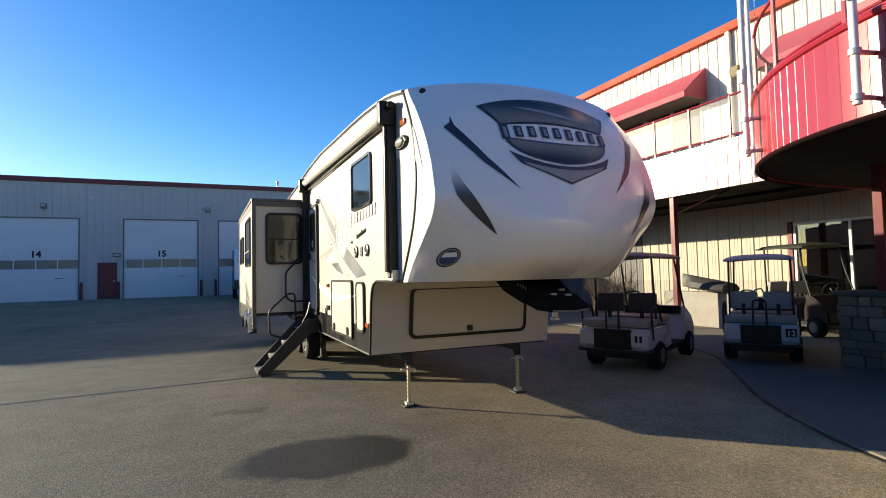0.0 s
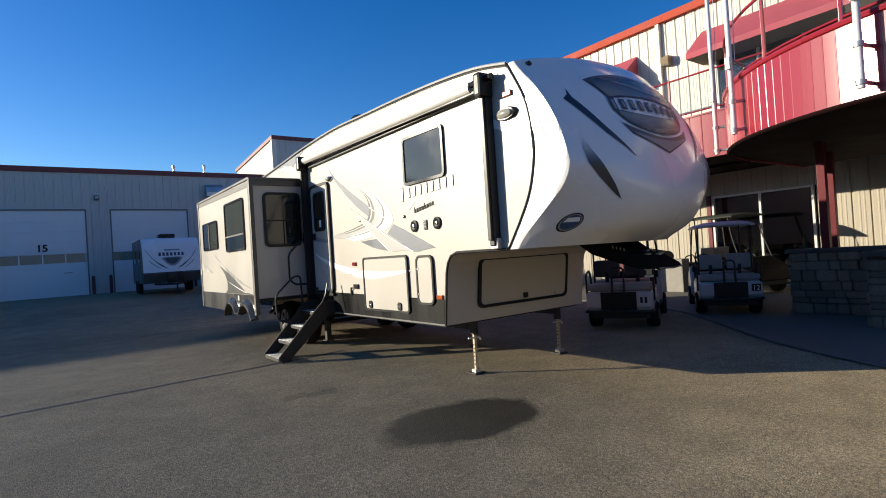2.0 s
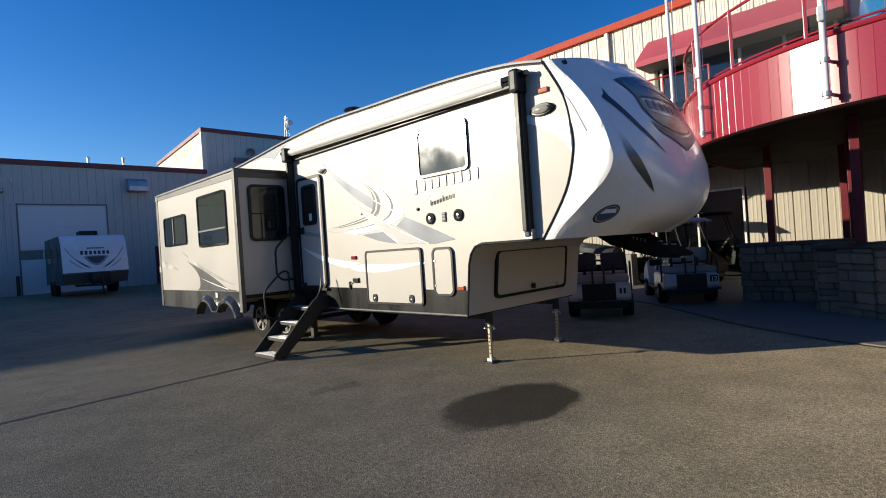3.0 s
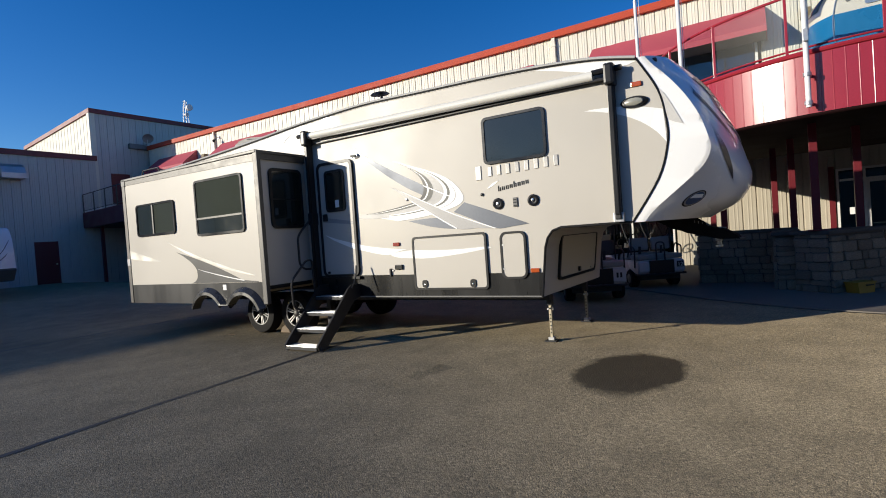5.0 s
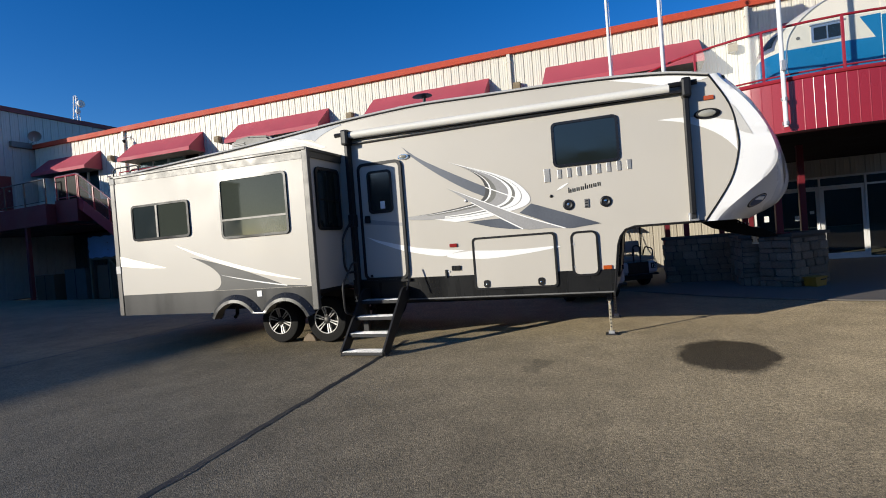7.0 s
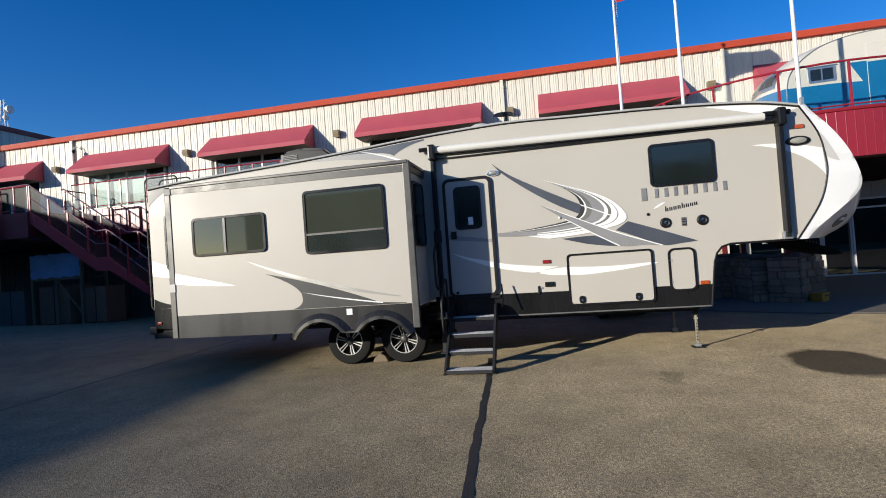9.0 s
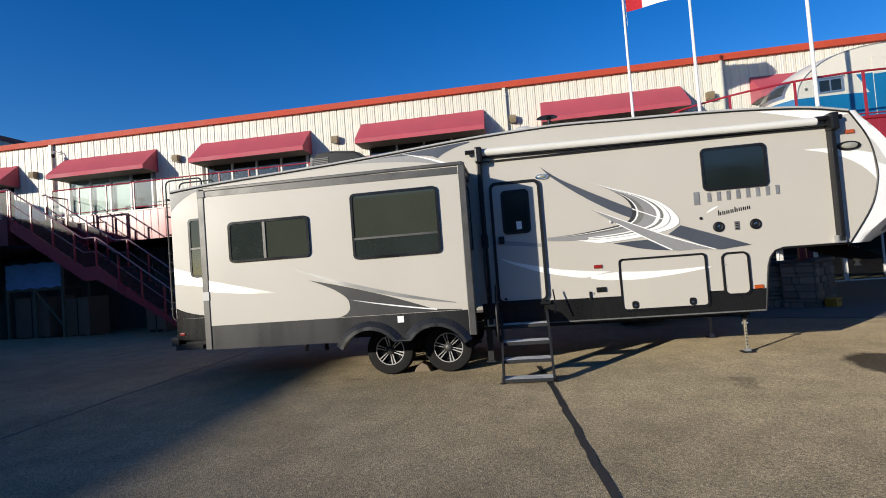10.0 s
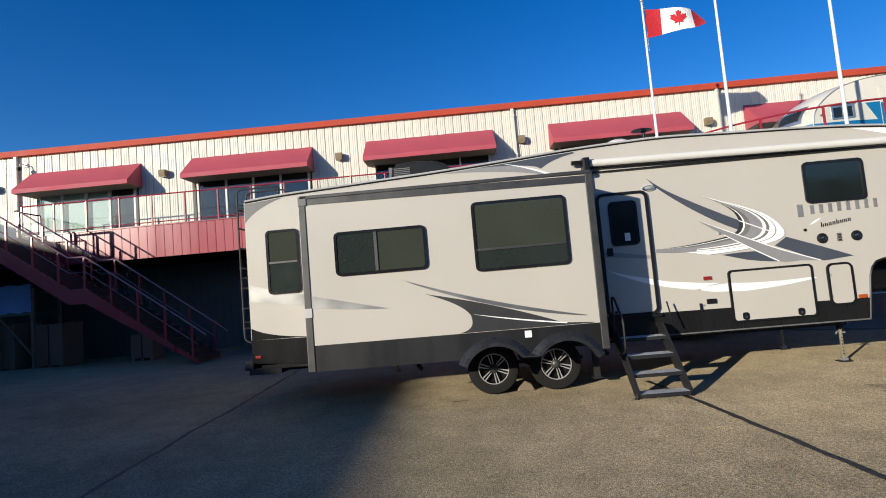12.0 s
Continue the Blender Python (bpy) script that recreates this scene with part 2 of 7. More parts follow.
STONE = mat("brown_cut_stone", (0.27, 0.205, 0.145), 0.9, var=0.35, coarse=6, fine=26, bump=0.035, each=0.22, spec=0.2)
MORTAR = mat("mortar", (0.1, 0.085, 0.07), 0.9, var=0.2)
CAPSTONE = mat("dark_capstone", (0.075, 0.068, 0.06), 0.8, var=0.2, bump=0.004)
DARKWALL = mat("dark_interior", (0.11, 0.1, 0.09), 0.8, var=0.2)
PANE = glass_mat("window_glass", (0.86, 0.95, 0.93), 0.93, 1.75)
DOORPANE = mat("obscured_door_glass", (0.2, 0.215, 0.18), 0.18, var=0.2, coarse=3, coat=0.3)
PANE_DARK = glass_mat("storefront_glass", (0.6, 0.65, 0.65), 0.75, 2.0)
RAILGLASS = glass_mat("balcony_glass", (0.95, 0.97, 0.97), 0.97, 1.5, 0.13, rough=0.3)
CURTAIN = mat("pale_blind", (0.58, 0.6, 0.56), 0.8, var=0.1)
CART_WHITE = mat("white_cart_body", (0.5, 0.49, 0.5), 0.3, var=0.08, coat=0.4)
CART_SEAT = mat("cream_vinyl_seat", (0.3, 0.28, 0.26), 0.55, var=0.08, bump=0.001)
CART_DARK = mat("dark_vinyl_backrest", (0.035, 0.03, 0.03), 0.5, var=0.1, bump=0.001)
CART_ROOF = mat("grey_cart_canopy", (0.42, 0.44, 0.5), 0.5, var=0.1)
CART_ROOF_DARK = mat("brown_cart_canopy", (0.13, 0.105, 0.105), 0.55, var=0.15)
CART_RED = mat("maroon_cart_body", (0.012, 0.005, 0.005), 0.6, var=0.2, spec=0.25)
OLIVE_CANOPY = mat("olive_cart_canopy", (0.035, 0.04, 0.032), 0.6, var=0.15)
CREAM_ALU = mat("cream_painted_aluminium", (0.62, 0.58, 0.5), 0.35, var=0.05, coat=0.2)
TEAL = mat("teal_paint", (0.004, 0.14, 0.32), 0.35, var=0.08, coat=0.3)
YELLOW = mat("yellow_plastic", (0.34, 0.19, 0.02), 0.5, var=0.1)
WOOD = mat("weathered_timber", (0.2, 0.15, 0.1), 0.8, var=0.25, coarse=3, fine=60, bump=0.003)
CARDBOARD = mat("brown_crate", (0.24, 0.13, 0.085), 0.85, var=0.15)
TARP = mat("blue_tarpaulin", (0.24, 0.38, 0.62), 0.5, var=0.2, bump=0.004)
FLAG_RED = mat("red_flag_cloth", (0.55, 0.02, 0.03), 0.8, var=0.08)
FLAG_WHITE = mat("white_flag_cloth", (0.78, 0.77, 0.75), 0.8, var=0.05)
TWIG = mat("bare_twigs", (0.09, 0.065, 0.045), 0.9, var=0.3)
BRONZELAMP = mat("faded_bronze_lamp", (0.2, 0.15, 0.085), 0.6, var=0.2)
BARRIER = mat("weathered_white_barrier", (0.29, 0.27, 0.235), 0.8, var=0.25, coarse=3, bump=0.003)
# dark grey of the shape that stands in for a shadow
SHADOW_SHAPE = mat("dark_shadow_shape", (0.06, 0.058, 0.055), 0.6, var=0.2, bump=0.004)
DULLWRAP = mat("dull_grey_wrap", (0.17, 0.145, 0.13), 0.7, var=0.2, bump=0.006)


# ---- building blocks ----
def part(name, bm, material, parent=None, label="", smooth=False, flat_angle=0.6):
    """Links a bmesh as one mesh object."""
    me = bpy.data.meshes.new(name)
    bmesh.ops.recalc_face_normals(bm, faces=bm.faces[:])
    if smooth:
        for fc in bm.faces:
            fc.smooth = True
        for e in bm.edges:
            if len(e.link_faces) == 2 and e.calc_face_angle(0) > flat_angle:
                e.smooth = False
    bm.to_mesh(me)
    bm.free()
    me.materials.append(material)
    ob = new(name, me)
    if parent:
        ob.parent = parent
    if label:
        tagged(ob, label)
    return ob


def thing(name, label, category, group="", kind="", at=(0, 0, 0)):
    ob = new(name)
    ob.empty_display_size = 0.2
    ob.location = at
    return tagged(ob, label, category, group, kind)


def box(bm, x0, x1, y0, y1, z0, z1, bevel=0.0, m=None):
    before = set(bm.verts)
    r = bmesh.ops.create_cube(bm, size=1)
    vs = r["verts"]
    for v in vs:
        v.co = Vector(((x0 + x1) / 2 + v.co.x * (x1 - x0), (y0 + y1) / 2 + v.co.y * (y1 - y0), (z0 + z1) / 2 + v.co.z * (z1 - z0)))
    if bevel:
        es = list({e for v in vs for e in v.link_edges})
        bmesh.ops.bevel(bm, geom=es, offset=bevel, segments=2, affect="EDGES", profile=0.6)
    if m is not None:
        for v in bm.verts:
            if v not in before:
                v.co = m @ v.co
    return bm


def boxed(*a, **k):
    return box(bmesh.new(), *a, **k)


def prism(bm, pts, lo, hi, axis="x"):
    """Extrudes a polygon given in the two other axes, in order, from lo to hi along axis."""
    def at(p, w):
        return {"x": (w, p[0], p[1]), "y": (p[0], w, p[1]), "z": (p[0], p[1], w)}[axis]
    a = [bm.verts.new(at(p, lo)) for p in pts]
    b = [bm.verts.new(at(p, hi)) for p in pts]
    bm.faces.new(a)
    bm.faces.new(b[::-1])
    for i in range(len(pts)):
        j = (i + 1) % len(pts)
        bm.faces.new((a[i], b[i], b[j], a[j]))
    return bm


def ring(bm, outer, inner, lo, hi, axis="x"):
    """A flat frame between two outlines of as many points."""
    def at(p, w):
        return {"x": (w, p[0], p[1]), "y": (p[0], w, p[1]), "z": (p[0], p[1], w)}[axis]
    n = len(outer)
    v = [[bm.verts.new(at(p, w)) for p in o] for o, w in ((outer, lo), (inner, lo), (inner, hi), (outer, hi))]
    for k in range(4):
        for i in range(n):
            j = (i + 1) % n
            bm.faces.new((v[k][i], v[k][j], v[(k + 1) % 4][j], v[(k + 1) % 4][i]))
    return bm


def rrect(a0, a1, b0, b1, r, n=4):
    pts = []
    for cx, cy, s in ((a1 - r, b1 - r, 0), (a0 + r, b1 - r, 90), (a0 + r, b0 + r, 180), (a1 - r, b0 + r, 270)):
        for i in range(n + 1):
            w = radians(s + 90 * i / n)
            pts.append((cx + r * math.cos(w), cy + r * math.sin(w)))
    return pts


def tube(bm, pts, r, n=8, loop=False):
    pts = [Vector(p) for p in pts]
    rows, side = [], None
    for i, p in enumerate(pts):
        if loop:
            d = pts[(i + 1) % len(pts)] - pts[i - 1]
        else:
            d = pts[min(i + 1, len(pts) - 1)] - pts[max(i - 1, 0)]
        d.normalize()
        if side is None:
            side = d.orthogonal().normalized()
        side = (side - d * side.dot(d)).normalized()
        up = d.cross(side)
        rr = r[i] if isinstance(r, (list, tuple)) else r
        rows.append([bm.verts.new(p + rr * (math.cos(2 * math.pi * k / n) * side + math.sin(2 * math.pi * k / n) * up)) for k in range(n)])
    for i in range(len(rows) - (0 if loop else 1)):
        a, b = rows[i], rows[(i + 1) % len(rows)]
        for k in range(n):
            bm.faces.new((a[k], a[(k + 1) % n], b[(k + 1) % n], b[k]))
    if not loop:
        bm.faces.new(rows[0][::-1])
        bm.faces.new(rows[-1])
    return bm


def rounded(pts, r, n=4):
    """A path with its inner corners rounded."""
    pts = [Vector(p) for p in pts]
    out = [pts[0]]
    for a, b, c in zip(pts, pts[1:], pts[2:]):
        u, v = (a - b), (c - b)
        k = min(r, u.length * 0.45, v.length * 0.45)
        p, q = b + u.normalized() * k, b + v.normalized() * k
        for i in range(n + 1):
            t = i / n
            out.append(p * (1 - t) ** 2 + b * 2 * t * (1 - t) + q * t ** 2)
    return out + [pts[-1]]


def lathe(bm, profile, centre, axis="x", n=24):
    """Turns (radius, along) pairs round an axis through centre."""
    c = Vector(centre)
    rows = []
    for r, w in profile:
        row = []
        for k in range(n):
            a = 2 * math.pi * k / n
            p = {"x": (w, r * math.cos(a), r * math.sin(a)), "y": (r * math.cos(a), w, r * math.sin(a)), "z": (r * math.cos(a), r * math.sin(a), w)}[axis]
            row.append(bm.verts.new(c + Vector(p)))
        rows.append(row)
    for a, b in zip(rows, rows[1:]):
        for k in range(n):
            bm.faces.new((a[k], a[(k + 1) % n], b[(k + 1) % n], b[k]))
    bm.faces.new(rows[0][::-1])
    bm.faces.new(rows[-1])
    return bm


def bez(p0, p1, p2, n=14):
    return [tuple(p0[k] * (1 - t) ** 2 + p1[k] * 2 * t * (1 - t) + p2[k] * t * t for k in range(2)) for t in (i / n for i in range(n + 1))]


def blade(p0, top, p2, bottom, n=16):
    """A pointed swoosh between two curves that share their ends."""
    a, b = bez(p0, top, p2, n), bez(p0, bottom, p2, n)
    return a + b[-2:0:-1]


from mathutils.geometry import tessellate_polygon


def fill(bm, pts, lo, hi, axis="x"):
    """A flat plate of any outline, also a hollow one, cut into triangles."""
    def at(p, w):
        a, b = p
        return {"x": (w, a, b), "y": (a, w, b), "z": (a, b, w)}[axis]

    low = [bm.verts.new(at(p, lo)) for p in pts]
    top = [bm.verts.new(at(p, hi)) for p in pts]
    made = []
    for t in tessellate_polygon([[Vector((a, b, 0)) for a, b in pts]]):
        if len(set(t)) == 3:
            made.append(bm.faces.new([low[i] for i in t]))
            made.append(bm.faces.new([top[i] for i in t]))
    for i in range(len(pts)):
        j = (i + 1) % len(pts)
        made.append(bm.faces.new((low[i], low[j], top[j], top[i])))
    bmesh.ops.recalc_face_normals(bm, faces=made)
    return bm


# ---- ground ----
def ground_z(x, y):
    """The yard is level round the trailer and rises gently to the workshop."""
    t = min(1.0, max(0.0, (y - 15.0) / 20.2))
    rise = 0.60 * t * t * (3 - 2 * t)
    return rise * min(1.0, max(0.0, (13.5 - x) / 4.0)) if x > 9.5 else rise


bm = bmesh.new()
xs = sorted({-900, -300, -100, -50, *range(-30, 19, 1), 30, 60, 120, 300, 900})
ys = sorted({-900, -300, -100, -40, -20, *range(-10, 41, 1), 60, 120, 300, 900})
grid = [[bm.verts.new((x, y, ground_z(x, y))) for y in ys] for x in xs]
for i in range(len(xs) - 1):
    for j in range(len(ys) - 1):
        bm.faces.new((grid[i][j], grid[i + 1][j], grid[i + 1][j + 1], grid[i][j + 1]))
tagged(part("ground", bm, ASPHALT, smooth=True), "worn brown-grey asphalt yard with a wet patch", "ground", kind="structure")


def crack(name, a, b, width, seed, bend=0.25):
    """A sealed crack that wanders over the asphalt."""
    rnd = random.Random(seed)
    bm = bmesh.new()
    a, b = Vector((*a, 0)), Vector((*b, 0))
    n = max(8, int((b - a).length / 0.15))
    side = Vector((-(b - a).y, (b - a).x, 0)).normalized()
    w, rows = 0.0, []
    for i in range(n + 1):
        t = i / n
        w = w * 0.92 + rnd.uniform(-0.014, 0.014)
        p = a.lerp(b, t) + side * (w + bend * math.sin(3.1 * t + seed) * 0.3)
        hw = width * (0.7 + 0.3 * rnd.random())
        z = ground_z(p.x, p.y) + 0.004
        rows.append((bm.verts.new((p.x + side.x * hw, p.y + side.y * hw, z)), bm.verts.new((p.x - side.x * hw, p.y - side.y * hw, z))))
    for (p, q), (r, s) in zip(rows, rows[1:]):
        bm.faces.new((p, q, s, r))
    return tagged(part(name, bm, TAR), "dark tar sealant along a crack in asphalt", "crack sealant", "cracks in the yard", "structure")


crack("crack_sealant", (-9.0, 8.15), (2.9, 9.02), 0.043, 3)
crack("crack_sealant", (-7.0, 15.1), (11.5, 16.0), 0.035, 7)
crack("crack_sealant", (-6.0, 15.0), (-1.0, 30.0), 0.02, 5)

# raised concrete apron in front of the entrance, with a curved edge
EDGE_Y = [-30.0, 1.0, 2.3, 3.1, 4.0, 5.3, 6.6, 9.0, 13.0, 20.0]
EDGE_X = [5.6, 5.75, 6.1, 6.55, 7.15, 8.4, 9.6, 10.6, 11.0, 11.0]
bm = bmesh.new()
rows = []
for i in range(121):
    y = -30.0 + 50.0 * i / 120 if i < 60 else -5.0 + 25.0 * (i - 60) / 60
    if 30 <= i < 60:
        y = -17.5 + 12.5 * (i - 30) / 30
    x = sum(float(np.interp(y + d, EDGE_Y, EDGE_X)) for d in (-0.4, -0.2, 0, 0.2, 0.4)) / 5
    rows.append([bm.verts.new(p) for p in ((x, y, -0.01), (x + 0.01, y, 0.018), (x + 0.02, y, 0.022), (14.2, y, 0.022), (17.0, y, 0.022))])
for r, s in zip(rows, rows[1:]):
    for k in range(4):
        bm.faces.new((r[k], r[k + 1], s[k + 1], s[k]))
tagged(part("pavement", bm, CONCRETE), "grey concrete apron with a curved edge", "pavement", kind="structure")
bm = bmesh.new()
rnd = random.Random(11)
strip_rows = []
for i in range(90):
    y = -1.0 + 0.1 * i
    x = sum(float(np.interp(y + d, EDGE_Y, EDGE_X)) for d in (-0.4, -0.2, 0, 0.2, 0.4)) / 5
    hw = rnd.uniform(0.02, 0.045)
    strip_rows.append((bm.verts.new((x - 0.03 - hw, y, 0.005)), bm.verts.new((x - 0.03 + hw, y, 0.005))))
for a, b in zip(strip_rows, strip_rows[1:]):
    bm.faces.new((a[0], a[1], b[1], b[0]))
tagged(part("edge_sealant", bm, TAR), "dark tar joint along the curved apron edge", "crack sealant", "cracks in the yard", "structure")


# ---- ribbed cladding walls ----
def clad(name, material, u0, u1, z0, z1, plane, face, openings=(), pitch=0.305, depth=0.022, thick=0.18, z1b=None):
    """A wall of ribbed sheet with a backing. face '-x' or '-y': which way it looks; openings are (u0, u1, z0, z1)."""
    out = -1 if face[0] == "-" else 1
    def at(u, w, z):
        return (plane + out * w, u, z) if face[1] == "x" else (u, plane + out * w, z)
    bm = bmesh.new()
    n = max(1, round((u1 - u0) / pitch))
    step = (u1 - u0) / n
    prof = [(0, 0), (0.06, 0), (0.09, 1.2), (0.32, 1.2), (0.35, 1.5), (0.41, 1.5), (0.44, 1.2), (0.58, 1.2), (0.61, 1.5), (0.67, 1.5), (0.7, 1.2), (0.94, 1.2), (0.97, 0), (1, 0)]
    for i in range(n):
        a, b = u0 + i * step, u0 + (i + 1) * step
        mid = (a + b) / 2
        top = z1 if z1b is None else z1 + (z1b - z1) * (mid - u0) / (u1 - u0)
        spans, cur = [], z0
        for o in sorted((o for o in openings if o[0] < mid < o[1]), key=lambda o: o[2]):
            if o[2] > cur + 0.01:
                spans.append((cur, o[2]))
            cur = max(cur, o[3])
        if cur < top - 0.01:
            spans.append((cur, top))
        for lo, hi in spans:
            vl = [bm.verts.new(at(a + step * p, depth * q, lo)) for p, q in prof]
            vh = [bm.verts.new(at(a + step * p, depth * q, hi)) for p, q in prof]
            for k in range(len(prof) - 1):
                bm.faces.new((vl[k], vl[k + 1], vh[k + 1], vh[k]))
            # backing and returns
            bl = [bm.verts.new(at(w, -thick, lo)) for w in (a, b)]
            bh = [bm.verts.new(at(w, -thick, hi)) for w in (a, b)]
            bm.faces.new((bl[0], bh[0], bh[1], bl[1]))
            for e in (0, 1):
                k = 0 if e == 0 else len(prof) - 1
                bm.faces.new((vl[k], vh[k], bh[e], bl[e]))
            bm.faces.new((*vl, bl[1], bl[0]))
            bm.faces.new((*vh, bh[1], bh[0]))
    me = bpy.data.meshes.new(name)
    bm.to_mesh(me)
    bm.free()
    me.materials.append(material)
    return new(name, me)


def slab(name, x0, x1, y0, y1, z0, z1, material, label, category, kind="structure", bevel=0.0):
    return tagged(part(name, boxed(x0, x1, y0, y1, z0, z1, bevel), material), label, category, kind=kind)


def room(name, x0, x1, y0, y1, z0, z1, open_side, material=None):
    """A plain dark room behind an opening: the walls round it but for its open side."""
    bm = bmesh.new()
    t = 0.05
    sides = {"-x": (x0 - t, x0, y0, y1, z0, z1), "+x": (x1, x1 + t, y0, y1, z0, z1), "-y": (x0, x1, y0 - t, y0, z0, z1), "+y": (x0, x1, y1, y1 + t, z0, z1),
             "-z": (x0, x1, y0, y1, z0 - t, z0), "+z": (x0, x1, y0, y1, z1, z1 + t)}
    for k, s in sides.items():
        if k != open_side:
            box(bm, *s)
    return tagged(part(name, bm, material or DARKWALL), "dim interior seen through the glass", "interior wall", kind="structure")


# ---- workshop with numbered overhead doors (beyond the trailer) ----
GY, GZ = 35.2, 0.60
bays = [(-9.55, -5.60), (-3.41, 0.49), (1.67, 5.56), (-14.8, -10.9)]
openings = [(a, b, 0.4, 5.19) for a, b in bays] + [(-4.70, -3.75, 0.4, 2.69), (7.9, 8.97, 0.4, 2.8)]
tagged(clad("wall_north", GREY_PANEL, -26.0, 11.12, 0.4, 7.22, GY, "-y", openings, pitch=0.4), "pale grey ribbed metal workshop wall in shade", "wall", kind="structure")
slab("roof_trim_north", -26.0, 11.18, GY - 0.12, GY + 0.3, 7.22, 7.49, DARKRED_TRIM, "dark red metal eave trim", "roof trim")
slab("roof_north", -26.0, 11.0, GY + 0.1, GY + 26, 6.95, 7.35, GREYTRIM, "flat workshop roof", "roof")
room("workshop_interior", -26.0, 11.0, GY + 0.19, GY + 8.0, 0.55, 6.8, "-y")


def overhead_door(x0, x1, number, label):
    d = thing("overhead_door", label, "garage door", "overhead workshop doors", at=((x0 + x1) / 2, GY, GZ))
    w, h = x1 - x0, 5.19 - GZ
    rows = 8
    for r in range(rows):
        z0, z1 = h * r / rows, h * (r + 1) / rows - 0.002
        if r == 3:
            for k in range(4):
                a, b = -w / 2 + w * k / 4, -w / 2 + w * (k + 1) / 4
                part("pane", boxed(a + 0.02, b - 0.02, -0.012, -0.004, z0 + 0.05, z1 - 0.04), DOORPANE, d, "window light in the door")
                bm = bmesh.new()
                ring(bm, rrect(a, b, z0, z1, 0.01, 1), rrect(a + 0.025, b - 0.025, z0 + 0.05, z1 - 0.04, 0.01, 1), -0.03, 0.02, "y")
                part("window_frame", bm, DOOR_WHITE, d)
        else:
            bm = boxed(-w / 2, w / 2, -0.03, 0.02, z0, z1, 0.003)
            part("panel", bm, DOOR_WHITE, d)
    bm = bmesh.new()
    ring(bm, [(-w / 2 - 0.24, -0.05), (w / 2 + 0.24, -0.05), (w / 2 + 0.24, h + 0.09), (-w / 2 - 0.24, h + 0.09)],
         [(-w / 2, -0.05), (w / 2, -0.05), (w / 2, h), (-w / 2, h)], -0.07, 0.05, "y")
    part("door_frame", bm, GREY_PANEL, d)
    bm = bmesh.new()
    ring(bm, [(-w / 2 - 0.05, 0.0), (w / 2 + 0.05, 0.0), (w / 2 + 0.05, h + 0.05), (-w / 2 - 0.05, h + 0.05)], [(-w / 2 + 0.02, 0.0), (w / 2 - 0.02, 0.0), (w / 2 - 0.02, h - 0.02), (-w / 2 + 0.02, h - 0.02)], -0.085, -0.06, "y")
    part("seal", bm, GREYTRIM, d, "dark weather seal")
    part("handle", boxed(w * 0.22, w * 0.32, -0.06, -0.03, 1.22, 1.25), BLACK, d)
    if number:
        txt = bpy.data.curves.new("number", "FONT")
        txt.body, txt.size, txt.align_x, txt.extrude, txt.offset = number, 0.5, "CENTER", 0.004, 0.018
        o = new("number", txt)
        me = bpy.data.meshes.new_from_object(o.evaluated_get(bpy.context.evaluated_depsgraph_get()))
        bpy.data.objects.remove(o)
        me.materials.clear()
        me.materials.append(BLACK)
        n = new("number", me)
        n.parent, n.matrix_basis = d, pose(0, -0.042, 2.42, 90, 0, 0)
        tagged(n, "black painted bay number " + number)
    return d


overhead_door(*bays[0], "14", "closed white overhead door, bay fourteen")
overhead_door(*bays[1], "15", "closed white overhead door, bay fifteen")
overhead_door(*bays[2], "", "closed white overhead door behind a parked trailer")
overhead_door(*bays[3], "", "closed white overhead door at the yard's far end")


def man_door(name, x0, x1, z0, z1, y, material, label):
    d = thing(name, label, "door", kind="structure", at=((x0 + x1) / 2, y, z0))
    w, h = (x1 - x0) / 2, z1 - z0
    part("leaf", boxed(-w + 0.05, w - 0.05, -0.02, 0.03, 0.01, h - 0.05, 0.004), material, d)
    bm = bmesh.new()
    ring(bm, [(-w, 0), (w, 0), (w, h), (-w, h)], [(-w + 0.05, -0.0), (w - 0.05, -0.0), (w - 0.05, h - 0.05), (-w + 0.05, h - 0.05)], -0.05, 0.06, "y")
    part("frame", bm, material, d)
    bm = bmesh.new()
    ring(bm, [(-w - 0.3, 0), (w + 0.3, 0), (w + 0.3, h + 0.2), (-w - 0.3, h + 0.2)], [(-w, 0), (w, 0), (w, h), (-w, h)], 0.004, 0.06, "y")
    part("jamb", bm, GREY_PANEL, d, "grey metal jamb")
    part("handle", boxed(w - 0.16, w - 0.1, -0.07, -0.02, 0.98, 1.06, 0.01), STEEL, d)
    return d


man_door("door_1", -4.70, -3.75, GZ, 2.69, GY, DARKRED_TRIM, "closed dark red steel door in the workshop wall")
man_door("door_2", 7.9, 8.97, GZ, 2.8, GY, DARKRED_TRIM, "closed dark red steel door beside the corner")


def bollard(x, y):
    z = ground_z(x, y)
    b = thing("bollard", "red painted steel bollard beside an overhead door", "bollard", "door bollards", at=(x, y, z))
    bm = bmesh.new()
    lathe(bm, [(0.08, -0.02), (0.08, 0.9), (0.068, 0.97), (0.03, 1.0)], (0, 0, 0), "z", 12)
    part("post", bm, DARKRED_TRIM, b, smooth=True)


for x in (-5.4, -3.61, 0.68, 1.48, 5.75, -9.73):
    bollard(x, GY - 0.45)


